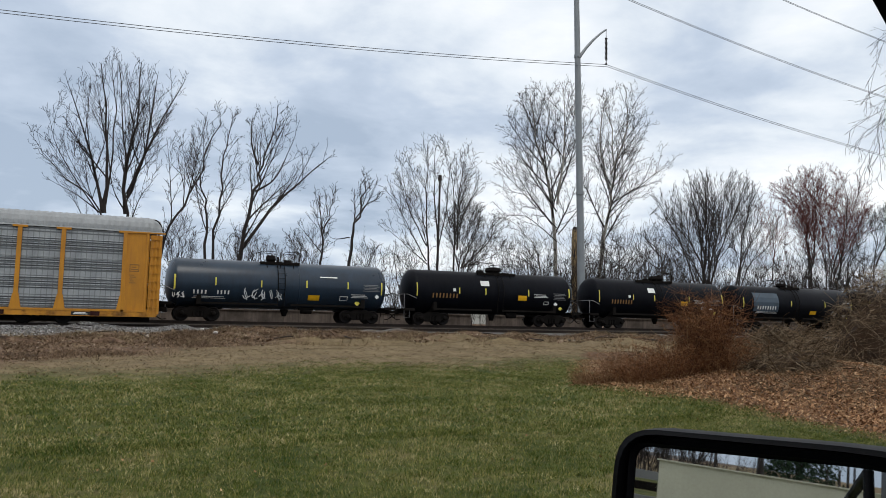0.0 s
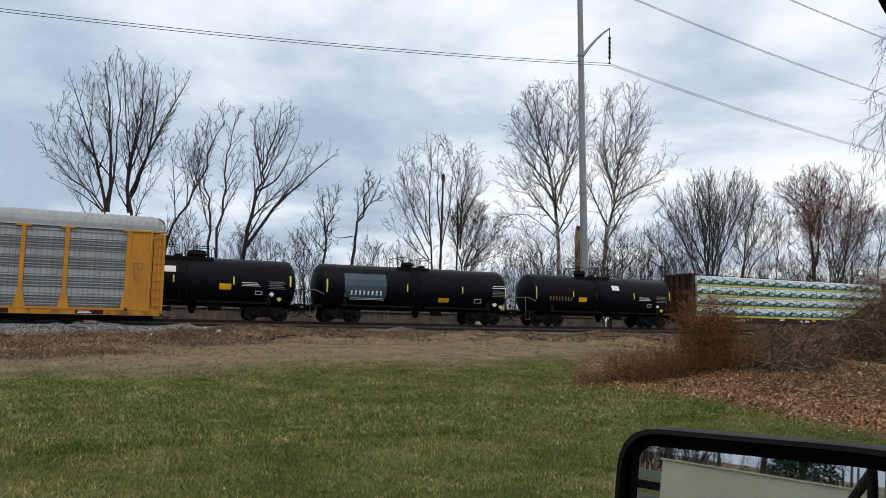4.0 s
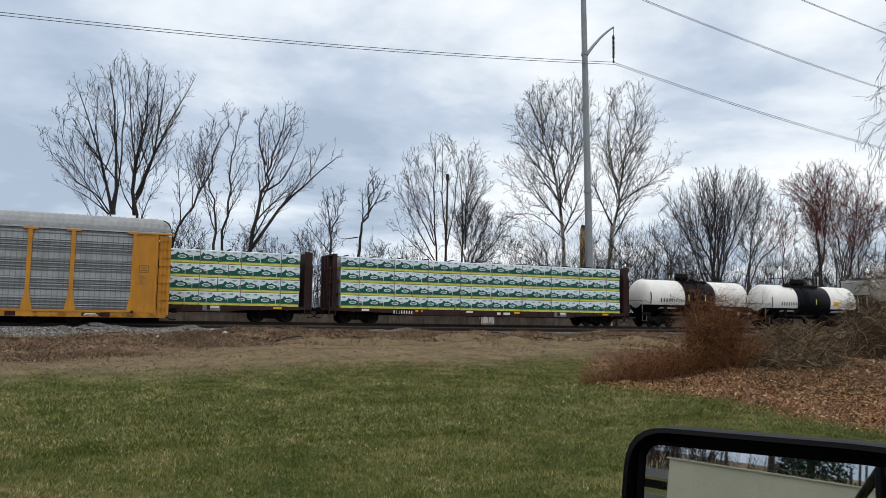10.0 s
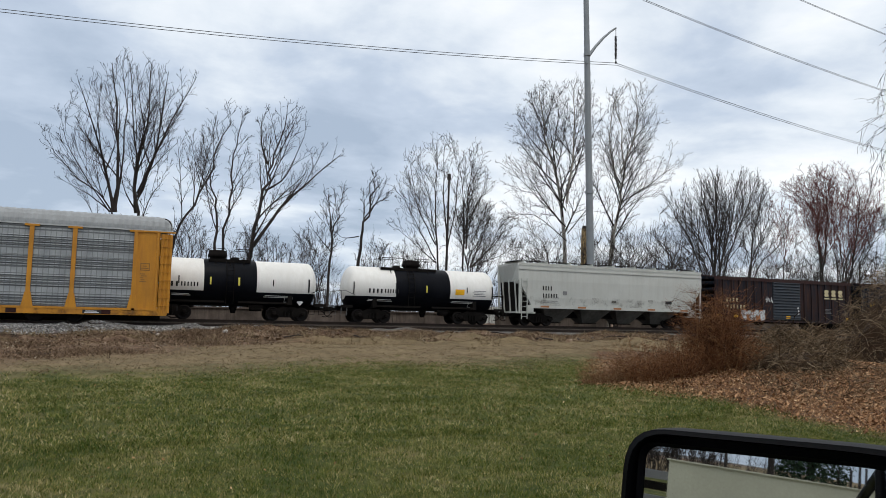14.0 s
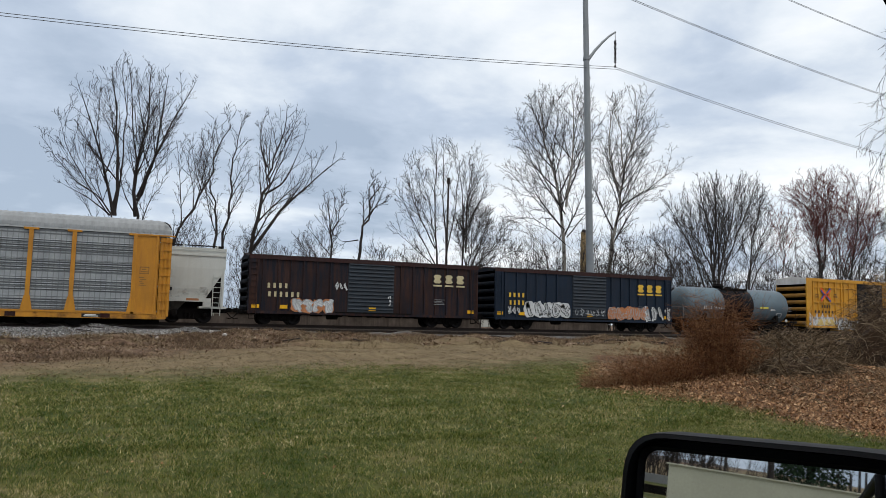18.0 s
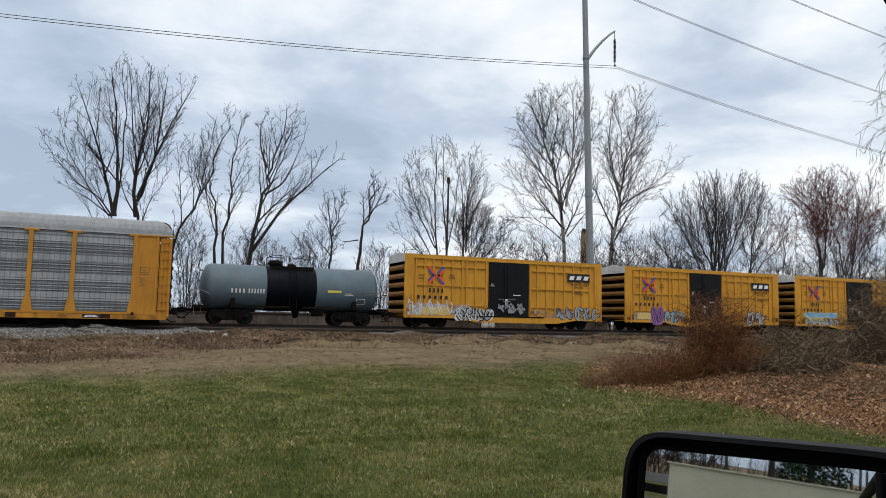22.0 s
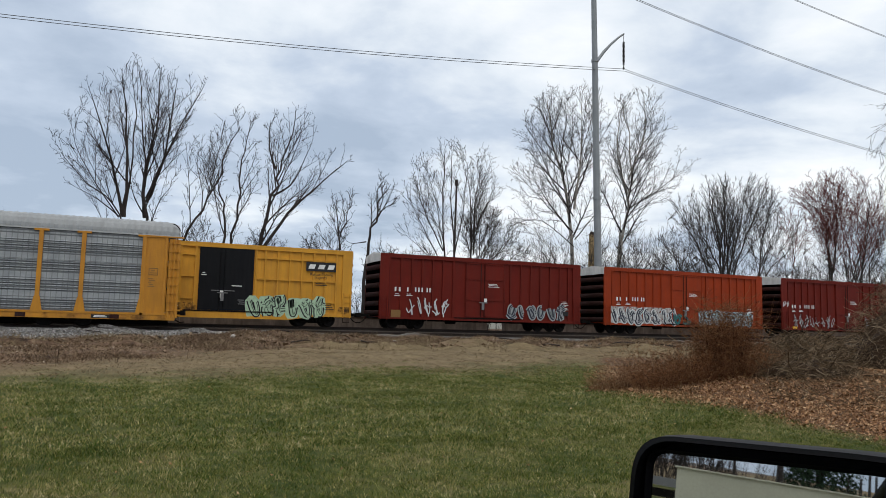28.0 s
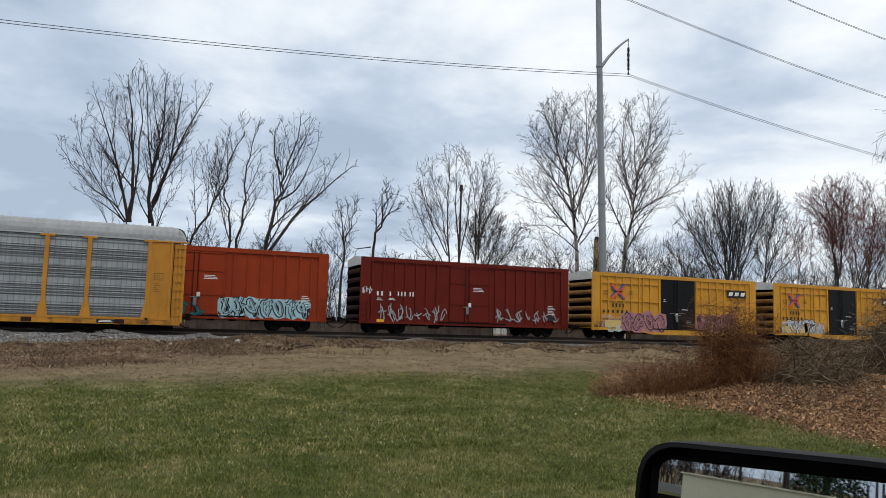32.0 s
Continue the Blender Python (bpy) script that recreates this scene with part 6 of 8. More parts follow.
    running_gear(car, (-0.75 - 2.4, x0 + 3.4), (x0, x1 - 0.35), turning=False)
    part("end_sill", Mesh().box(x1 - 0.5, x1 - 0.1, -1.5, 1.5, 0.45, 0.70), M_RACKY, car)


autorack()


def island_mat(name, stops, rough=0.8, patch=None):
    """Each loose piece takes its own shade; patch: larger drifts of colour over the ground."""
    m = bpy.data.materials.new(name)
    m.use_nodes = True
    nt = m.node_tree
    b = nt.nodes["Principled BSDF"]
    g = nt.nodes.new("ShaderNodeNewGeometry")
    fac = g.outputs["Random Per Island"]
    if patch:
        tc = nt.nodes.new("ShaderNodeTexCoord")
        n = node(nt, "ShaderNodeTexNoise", Scale=patch, Detail=5.0, Roughness=0.6)
        nt.links.new(tc.outputs["Object"], n.inputs["Vector"])
        n2 = node(nt, "ShaderNodeTexNoise", Scale=patch * 4.5, Detail=4.0, Roughness=0.6)
        nt.links.new(tc.outputs["Object"], n2.inputs["Vector"])
        drift = ramp(nt, math_node(nt, "ADD", math_node(nt, "MULTIPLY", n.outputs["Fac"], 0.55), math_node(nt, "MULTIPLY", n2.outputs["Fac"], 0.45)), [(0.40, (0, 0, 0)), (0.60, (1, 1, 1))])
        fac = math_node(nt, "ADD", math_node(nt, "MULTIPLY", fac, 0.76), math_node(nt, "MULTIPLY", drift, 0.24))
    nt.links.new(ramp(nt, fac, stops), b.inputs["Base Color"])
    b.inputs["Roughness"].default_value = rough
    b.inputs["Specular IOR Level"].default_value = 0.25
    return m


# ---- the trees behind the line ----
tree("leafless dark-barked tree with fine spreading twigs", 64.0, [(0.13, -0.3, 0.6, -1.3, 9.3, -3.8, 11.7, -6.7, 15.2), (0.09, -1.3, 9.3, -3.0, 10.6, -5.0, 11.6), (0.20, -1.1, 9.3, -2.2, 13.7, -4.3, 19.6), (0.24, -1.0, 9.3, -1.1, 14.1, -1.9, 21.3), (0.13, -1.0, 9.3, -0.6, 16.0, -1.1, 22.2), (0.08, -1.4, 9.3, -4.4, 13.8, -5.3, 17.0)], M_BARK, M_TWIG, 11, margin=-0.35, thick=1.1, spread=1.0, dense=0.95)
tree("leafless dark-barked tree with fine spreading twigs", 66.0, [(0.22, 0.7, 0.6, 0.6, 9.6, 0.1, 14.3, -0.7, 22.3), (0.26, 0.6, 9.6, 0.3, 12.4, 0.9, 17.0, 1.1, 22.6), (0.20, 0.6, 10.9, 1.8, 15.2, 2.5, 22.2), (0.17, 0.6, 11.2, 2.4, 16.2, 4.8, 21.6), (0.10, 0.4, 0.6, 1.1, 9.6, 2.0, 11.9, 3.3, 14.5), (0.10, 0.5, 9.9, -0.4, 11.4, -1.1, 14.2)], M_BARK, M_TWIG, 12, margin=-0.35, thick=1.1, spread=1.0, dense=0.85)
tree("slender leaning leafless tree", 62.0, [(0.19, 2.8, 0.6, 3.4, 7.2, 5.2, 11.0, 6.6, 15.2, 7.3, 18.3), (0.08, 4.7, 9.7, 4.7, 11.9, 3.9, 14.6)], M_BARK, M_TWIG, 13, thick=1.15, clear=0.22, margin=1.0, dense=1.0)
tree("slender leafless tree with a broken stub", 63.0, [(0.20, 6.7, 0.6, 6.7, 7.2, 6.6, 10.3, 6.0, 12.6, 6.1, 13.9), (0.06, 6.4, 10.6, 5.2, 13.0, 5.4, 16.2)], M_BARK, M_TWIG, 14, thick=1.15, clear=0.25, margin=1.0, dense=1.15)
tree("slender dark leafless tree leaning slightly", 64.0, [(0.20, 7.4, 0.6, 7.5, 7.1, 7.9, 12.1, 8.0, 15.7, 8.8, 18.8), (0.08, 7.7, 9.9, 8.6, 11.6, 9.4, 13.6)], M_BARK, M_TWIG, 15, thick=1.15, clear=0.25, margin=1.0, dense=1.0)
tree("leafless tree with two long leaning stems", 62.0, [(0.30, 9.0, 0.6, 9.3, 7.1, 10.3, 11.7, 10.9, 14.7, 11.8, 19.4), (0.22, 9.25, 6.6, 11.7, 10.4, 13.9, 12.8, 17.0, 15.8), (0.14, 10.4, 14.0, 9.8, 15.8, 9.8, 18.3), (0.14, 10.3, 11.7, 12.0, 13.2, 13.6, 17.3)], M_BARK, M_TWIG, 16, thick=1.15, clear=0.22, margin=0.2, dense=0.85)
tree("small crooked half-dead tree", 60.0, [(0.25, 17.8, 0.6, 17.9, 6.2, 18.2, 9.3, 18.8, 11.5, 19.0, 13.5), (0.09, 18.3, 9.7, 19.4, 11.2, 20.3, 11.6), (0.08, 17.9, 8.2, 16.8, 8.0, 16.2, 8.1)], M_BARK, M_TWIG, 17, margin=0.5, thick=1.5, clear=0.5, wild=2.0, dense=1.15)
tree("small crooked leafless tree", 60.0, [(0.19, 15.3, 0.6, 15.5, 6.0, 16.0, 9.0, 16.6, 11.9), (0.10, 15.7, 7.4, 15.5, 10.3, 15.3, 11.5), (0.05, 15.5, 0.6, 14.5, 6.1, 13.5, 7.0, 12.9, 7.6)], M_BARK, M_TWIG, 18, margin=0.5, dense=1.15, thick=1.4, clear=0.4, wild=1.6)
tree("leafless tree with thin upright limbs", 64.0, [(0.20, 26.8, 0.6, 26.7, 6.6, 26.2, 12.3, 26.2, 18.3), (0.09, 26.6, 6.9, 24.4, 10.3, 22.5, 13.8), (0.09, 26.6, 8.3, 24.4, 12.1, 23.4, 16.3), (0.08, 26.7, 6.6, 24.7, 8.2, 22.4, 10.2)], M_BARK, M_TWIG, 19, thick=1.25, dense=1.15)
tree("leafless tree with thin upright limbs", 65.0, [(0.19, 28.3, 0.6, 28.3, 6.3, 28.0, 13.6, 28.0, 19.4), (0.09, 28.2, 8.1, 29.1, 14.1, 28.8, 18.2)], M_BARK, M_TWIG, 20, thick=1.25, dense=1.15)
tree("leafless tree with thin upright limbs", 65.0, [(0.20, 30.0, 0.6, 30.0, 6.4, 30.1, 11.9, 29.6, 17.7), (0.12, 30.2, 8.2, 30.4, 13.8, 31.4, 18.5), (0.07, 30.1, 9.7, 31.4, 13.2, 32.7, 14.8)], M_BARK, M_TWIG, 21, thick=1.25, dense=1.15)
tree("dense many-stemmed leafless small tree", 63.0, [(0.12, 29.4, 0.6, 29.6, 6.3, 30.1, 9.2, 29.4, 12.4), (0.10, 29.7, 6.3, 31.2, 9.6, 31.8, 12.2), (0.10, 29.7, 6.3, 32.3, 8.6, 34.3, 11.3), (0.08, 29.5, 6.3, 28.7, 8.7, 27.9, 11.2), (0.08, 29.7, 6.3, 32.7, 7.5, 35.0, 8.7)], M_BARK, M_TWIG, 22, thick=1.35, dense=1.6, clear=0.2)
tree("tall pale-barked sycamore without leaves", 66.0, [(0.40, 42.4, 0.6, 42.4, 7.0, 42.1, 15.0, 40.8, 20.9, 40.0, 26.6), (0.20, 42.2, 13.8, 43.0, 20.4, 42.7, 27.0), (0.15, 42.3, 15.0, 44.2, 20.1, 45.4, 26.5), (0.13, 42.1, 13.0, 38.5, 17.9, 36.3, 22.4), (0.12, 42.1, 11.3, 37.9, 14.6, 34.4, 17.4), (0.10, 42.2, 9.8, 38.4, 12.3, 35.1, 11.7), (0.11, 42.3, 10.6, 45.6, 14.4, 46.6, 17.4), (0.10, 41.3, 18.6, 39.0, 21.9, 37.8, 25.0)], M_PALE, M_PTWIG, 23, thick=1.3, spread=1.15, dense=1.05)
tree("tall pale-barked sycamore without leaves", 67.0, [(0.36, 48.0, 0.6, 48.2, 7.3, 49.4, 14.5, 49.9, 18.8, 48.8, 27.1), (0.16, 49.8, 17.9, 51.4, 22.8, 50.9, 27.8), (0.16, 49.7, 16.2, 47.8, 21.1, 48.2, 26.8), (0.14, 49.6, 14.5, 53.4, 16.9, 58.2, 20.5), (0.12, 49.9, 18.8, 52.4, 21.6, 55.1, 25.0), (0.11, 48.8, 11.9, 47.0, 16.0, 46.5, 18.9), (0.20, 48.4, 8.5, 48.8, 11.9, 48.6, 14.0), (0.09, 49.3, 12.8, 51.9, 15.1, 54.0, 15.7)], M_PALE, M_PTWIG, 24, thick=1.3, spread=1.15, dense=1.05)
tree("dense vase-shaped leafless tree", 66.5, [(0.18, 64.6, 0.6, 62.4, 7.8, 60.2, 11.7, 57.4, 13.9), (0.19, 63.7, 0.6, 62.4, 7.8, 61.0, 13.0, 58.5, 16.8), (0.22, 63.1, 0.6, 62.5, 7.8, 61.6, 13.5, 60.3, 18.7), (0.16, 64.6, 0.6, 62.4, 7.8, 59.8, 9.9, 56.8, 11.4), (0.23, 63.1, 0.6, 63.1, 7.9, 63.0, 14.1, 62.4, 19.7), (0.24, 62.6, 0.6, 63.1, 7.9, 63.9, 14.2, 64.3, 20.1), (0.20, 62.0, 0.6, 63.2, 7.9, 64.9, 13.8, 66.2, 20.1), (0.19, 61.8, 0.6, 63.9, 8.0, 66.7, 14.0, 69.1, 19.7), (0.19, 67.3, 0.6, 68.2, 8.1, 69.4, 13.7, 70.9, 19.0), (0.16, 66.1, 0.6, 68.3, 8.1, 70.4, 12.4, 72.5, 16.7), (0.14, 66.1, 0.6, 68.3, 8.1, 71.0, 10.6, 72.8, 13.5)], M_BARK, M_TWIG, 26, margin=-0.5, thick=1.4, spread=0.78, dense=0.9, clear=0.32)
tree("maple with dark red spring buds", 68.0, [(0.20, 82.0, 0.6, 81.7, 8.8, 81.4, 14.1, 78.9, 21.8), (0.18, 82.2, 0.6, 81.7, 8.8, 81.0, 16.1, 76.5, 19.1), (0.20, 81.2, 0.6, 81.8, 8.8, 82.7, 15.2, 82.2, 22.4), (0.13, 75.4, 0.6, 76.1, 8.5, 76.7, 12.9, 75.4, 17.1), (0.10, 83.6, 0.6, 81.4, 9.2, 77.9, 12.9, 74.7, 14.7), (0.20, 85.6, 0.6, 86.1, 9.0, 86.8, 14.5, 85.7, 21.6), (0.15, 87.5, 0.6, 86.2, 9.5, 84.7, 15.4, 83.9, 20.9), (0.17, 84.0, 0.6, 86.2, 9.0, 88.9, 14.7, 89.5, 19.3), (0.13, 84.1, 0.6, 86.3, 9.0, 89.5, 12.7, 92.3, 17.5)], M_BARK, M_RED, 28, margin=0.0, thick=1.55, dense=0.98, spread=1.15, clear=0.36)
tree("leafless tree beside the budding maple", 69.0, [(0.15, 89.0, 0.6, 89.6, 9.2, 91.3, 13.9, 94.2, 18.0), (0.10, 89.7, 9.2, 93.1, 12.9, 95.5, 14.9)], M_BARK, M_TWIG, 30, thick=1.45, dense=1.05)
tree("leafless dark-barked tree with fine spreading twigs", 70.0, [(0.17, 96.3, 0.6, 96.6, 9.5, 97.5, 14.3, 97.4, 17.5), (0.15, 101.9, 0.6, 102.1, 9.8, 102.9, 15.8, 103.7, 21.9), (0.15, 96.8, 10.1, 100.1, 15.6, 101.6, 20.6)], M_BARK, M_TWIG, 31, thick=1.45, dense=1.05)
tree("low crooked tree with curling limbs", 64.0, [(0.12, 48.3, 0.6, 48.8, 7.1, 49.7, 9.2, 48.0, 10.3, 48.5, 11.6), (0.10, 49.0, 7.2, 50.5, 8.8, 50.7, 10.9), (0.08, 48.9, 7.2, 47.0, 9.1, 46.6, 10.6)], M_BARK, M_TWIG, 32, thick=1.2, wild=2.2, clear=0.2, dense=1.09)
tree("low crooked tree with curling limbs", 64.0, [(0.14, 54.5, 0.6, 54.0, 7.4, 53.2, 9.4, 51.7, 10.5, 52.3, 11.8), (0.12, 54.1, 7.4, 55.3, 9.5, 55.9, 11.2), (0.10, 54.2, 7.4, 57.2, 9.2, 58.2, 10.5), (0.10, 54.0, 7.4, 52.5, 8.1, 51.0, 9.3)], M_BARK, M_TWIG, 33, thick=1.2, wild=2.2, clear=0.2, dense=1.09)
tree("small leafless tree with drooping twigs", 65.0, [(0.10, 40.0, 0.6, 39.4, 6.8, 37.6, 10.2, 34.1, 12.2), (0.09, 39.5, 6.8, 38.9, 9.1, 37.4, 10.2), (0.08, 39.5, 6.8, 36.3, 8.2, 33.7, 8.8)], M_PALE, M_PTWIG, 34, wild=1.4, dense=1.01)


def bush(x, y, top, half, seed, dense=1.0):
    """A low many-stemmed bush of fine twigs."""
    rng = random.Random(seed)
    stems = []
    for k in range(7):
        u = -1 + 2 * (k + rng.uniform(0.2, 0.8)) / 7
        z = 0.8 + (top - 0.8) * (1 - 0.30 * u * u) * rng.uniform(0.9, 1.0)
        stems.append((0.07, x + u * 0.35, 0.6, x + u * half * 0.45, 0.6 + (z - 0.6) * 0.5, x + u * half * 0.95 + rng.gauss(0, 0.1), z))
    return tree("low leafless bush with a haze of fine twigs", y, stems, M_BARK, M_TWIG, seed, clear=0.42, dense=dense, margin=0.3, thick=1.2, wild=1.3, group="bushes beyond the tracks", category="bare bush")


for i, (x, top, half) in enumerate(((4.6, 9.4, 1.7), (9.4, 8.7, 2.0), (11.6, 8.0, 1.6), (14.2, 8.6, 1.7), (20.2, 8.3, 2.0), (23.6, 8.4, 2.2), (29.4, 8.8, 2.0), (33.6, 9.3, 2.4), (37.4, 9.4, 2.5), (41.2, 9.4, 2.2), (45.4, 9.8, 2.5), (49.6, 9.8, 2.4), (53.2, 9.9, 2.4), (58.0, 10.2, 2.6), (72.5, 10.8, 2.8), (77.5, 11.0, 2.8))):
    bush(x, 60.5 + (i % 3), top, half, 300 + i)


def thicket(name, label, seed, n, where, height, material, kind="stuff", twigs=9, rad=0.02, lean=0.35):
    """Many thin wands with side twigs."""
    rng = random.Random(seed)
    limbs = []
    for _ in range(n):
        x, y, z = where(rng)
        h = height * (0.4 + 0.6 * rng.random() ** 2)
        d = Vector((rng.gauss(0, lean), rng.gauss(0, lean), 1)).normalized()
        p, pts = Vector((x, y, z - 0.1)), []
        for i in range(5):
            pts.append(p.copy())
            d = (d + Vector((rng.gauss(0, 0.05), rng.gauss(0, 0.05), rng.gauss(0.01, 0.04)))).normalized()
            p = p + d * h / 4
        limbs.append((pts, [rad, rad * 0.85, rad * 0.7, rad * 0.5, rad * 0.3]))
        for _ in range(twigs):
            i = rng.randrange(1, 5)
            q = pts[i].copy()
            e = Vector((rng.gauss(0, 0.8), rng.gauss(0, 0.8), rng.uniform(0.3, 1.6))).normalized()
            ln = h * rng.uniform(0.10, 0.30)
            limbs.append(([q, q + e * ln * 0.5, q + e * ln + Vector((0, 0, ln * 0.12))], [rad * 0.5, rad * 0.38, rad * 0.2]))
    return tagged(new(name, wands(name, limbs, 3, material)), label, "undergrowth", kind=kind)


thicket("undergrowth", "leafless grey-brown undergrowth along the trees", 40, 330, lambda r: (r.uniform(-8, 44), r.uniform(57, 63), 0.8), 6.8, M_TWIG, rad=0.015, twigs=24, lean=0.3)
thicket("undergrowth", "leafless grey-brown undergrowth along the trees", 43, 580, lambda r: (r.uniform(34, 112), r.uniform(57, 63), 0.8), 9.4, M_TWIG, rad=0.036, twigs=20, lean=0.25)
thicket("undergrowth", "tall leafless brush under the far trees", 42, 330, lambda r: (r.uniform(46, 118), r.uniform(66, 74), 0.8), 12.8, M_TWIG, rad=0.042, twigs=20, lean=0.2)
thicket("far_woods", "distant leafless woods", 41, 700, lambda r: (r.uniform(-60, 330), r.uniform(150, 200), 0.8), 11.0, M_TWIG, rad=0.10, twigs=8, lean=0.2)

# a dead tan trunk and a thin pole among the trees
M_TAN = mat("peeled_tan_wood", (0.34, 0.24, 0.12), 0.9, var=0.35, scale=1.5, gscale=10, stretch=(2, 2, 0.4))
st = thing("dead_trunk", "broken-off tan trunk without bark", "dead tree")
part("trunk", Mesh().tube([(42.3, 63, 0.6), (42.45, 63, 4), (42.35, 63, 8), (42.4, 63, 10.8)], [0.36, 0.33, 0.32, 0.29], 12), M_TAN, st)
part("broken_top", Mesh().tube([(42.4, 63, 10.7), (42.42, 63, 11.1)], [0.30, 0.22], 9), M_BARK, st, "dark weathered break")
lp = thing("thin_pole", "thin weathered wooden pole with a small cap", "pole")
part("shaft", Mesh().tube([(27.25, 63, 0.6), (27.38, 63, 14.4)], [0.13, 0.09], 8), M_BARK, lp)
part("cap", Mesh().tube([(27.38, 63, 14.4), (27.38, 63, 14.95)], [0.20, 0.17], 8), M_BARK, lp)

# ---- steel power pole and its lines ----
M_STEEL = mat("weathered_grey_steel", (0.27, 0.29, 0.30), 0.55, 0.3, var=0.15, scale=0.8, streak=0.3, streak_to=(0.20, 0.21, 0.22))
M_WIRE = plain("dull_aluminium_wire", (0.10, 0.105, 0.11), 0.6, 0.3)
M_PORC = plain("brown_porcelain", (0.022, 0.016, 0.016), 0.4)
PX, PY = 37.12, 54.0


def pole_x(z):
    return PX - 0.0245 * (z - 0.8)


pole = thing("power_pole", "tall tapered grey steel power pole with curved arms", "utility pole")
part("shaft", Mesh().tube([(pole_x(z), PY, z) for z in (0.5, 12, 24, 36, 44)], [0.36, 0.31, 0.265, 0.215, 0.18], 16), M_STEEL, pole)
for z in (12.6, 24.9):
    part("collar", Mesh().tube([(pole_x(z), PY, z), (pole_x(z), PY, z + 0.25)], 0.37 if z < 20 else 0.31, 16), M_STEEL, pole)
wires = []
for z in (24.9, 32.0, 38.9):
    xr = pole_x(z)
    arm = part("arm", Mesh().tube([(xr + 0.2, PY, z + 0.1), (xr + 0.9, PY, z + 1.05), (xr + 1.7, PY, z + 1.95), (xr + 2.5, PY, z + 2.7), (xr + 3.1, PY, z + 3.15)], [0.15, 0.13, 0.11, 0.09, 0.08], 8), M_STEEL, pole)
    xt = xr + 3.08
    ins = part("insulator", Mesh().turned([(z + 3.1, 0.03), (z + 2.35, 0.03)] + [(z + 2.35 - 0.117 * k - dz, r) for k in range(18) for dz, r in ((0.0, 0.04), (0.03, 0.125), (0.055, 0.125), (0.075, 0.04))] + [(z + 0.1, 0.03), (z - 0.05, 0.10), (z - 0.15, 0.10)], (xt, PY, 0), "z", 10), M_PORC, arm)
    wires.append((xt, z - 0.12))
ln = thing("power_lines", "paired overhead power line conductors", "power line", kind="structure")
for xt, z in wires:
    for o in (0.0, -0.28):
        L = [(xt - d, PY, z + o - 0.118 * d + 0.0007 * d * d) for d in np.linspace(0, 168, 40)]
        R = [(xt + d, PY + 0.083 * d, z + o - 0.106 * d + 0.00082 * d * d) for d in np.linspace(0, 120, 30)]
        part("conductor", Mesh().tube([(p[0], p[1] + o * 0.8, p[2]) for p in L[::-1] + R[1:]], 0.024, 5), M_WIRE, ln)

# ---- low concrete wall and things beyond the line ----
M_CONC = mat("stained_concrete", (0.155, 0.126, 0.106), 0.9, var=0.55, scale=0.9, gscale=12, streak=0.8, streak_to=(0.06, 0.048, 0.040))
for a, b in ((-40.0, 3.0), (3.0, 11.0), (11.0, 18.4), (18.4, 25.6), (27.0, 32.4), (32.4, 37.5), (38.8, 46.0), (46.0, 53.0), (53.0, 60.0), (60.0, 80.0), (80.0, 110.0)):
    w = thing("retaining_wall", "low stained concrete retaining wall", "wall", kind="structure")
    part("wall_face", Mesh().box(a, b - 0.03, 52.2, 52.5, 0.4, 1.85), M_CONC, w)
    part("wall_cap", Mesh().box(a, b - 0.03, 52.12, 52.55, 1.85, 1.95), M_CONC, w)
van = thing("storage_container", "pale grey storage container on the far grass", "container")
part("body", Mesh().box(47.0, 58.0, 96.0, 98.4, 0.9, 3.3), M_HOPPER, van)
for k in range(10):
    part("side_rib", Mesh().box(47.5 + k * 1.1, 47.7 + k * 1.1, 95.95, 96.0, 1.0, 3.2), M_HOPPER, van)

# ---- bank: straw, weeds, old ties and stones ----
M_STRAW = island_mat("dry_straw", [(0.0, (0.10, 0.068, 0.038)), (0.5, (0.187, 0.137, 0.076)), (1.0, (0.32, 0.248, 0.147))], 0.9)
M_WEED = island_mat("dead_brown_weeds", [(0.0, (0.045, 0.028, 0.018)), (0.6, (0.13, 0.082, 0.048)), (1.0, (0.24, 0.17, 0.10))], 0.9)
M_GRASS = island_mat("lawn_grass_blades", [(0.0, (0.010, 0.030, 0.002)), (0.36, (0.046, 0.082, 0.005)), (0.60, (0.118, 0.130, 0.016)), (0.77, (0.30, 0.255, 0.085)), (1.0, (0.68, 0.59, 0.36))], 0.75, patch=0.95)
M_LEAF = island_mat("fallen_leaves", [(0.0, (0.080, 0.036, 0.017)), (0.35, (0.22, 0.105, 0.046)), (0.75, (0.42, 0.24, 0.12)), (1.0, (0.66, 0.48, 0.29))], 0.85, patch=1.1)


def blades(name, label, spots, h, w, material, seed, per=3, lean=0.5):
    """Tufts of single-triangle blades at rows of (x, y)."""
    r = np.random.RandomState(seed)
    n = len(spots) * per
    base = np.repeat(np.array([(x, y, ground_z(x, y)) for x, y in spots]), per, axis=0)
    base[:, :2] += r.normal(0, 0.035, (n, 2))
    a = r.uniform(0, 2 * np.pi, n)
    hh = h * r.uniform(0.5, 1.25, n)
    side = np.stack([np.cos(a), np.sin(a), 0 * a], 1) * (w * r.uniform(0.7, 1.3, n))[:, None]
    tip = base + np.stack([r.normal(0, lean, n) * hh, r.normal(0, lean, n) * hh, hh], 1)
    base[:, 2] -= 0.01
    v = np.stack([base - side, base + side, tip], 1).reshape(-1, 3)
    return tagged(new(name, arrays_mesh(name, v, np.arange(3 * n).reshape(-1, 3), material)), label, "grass", kind="stuff")


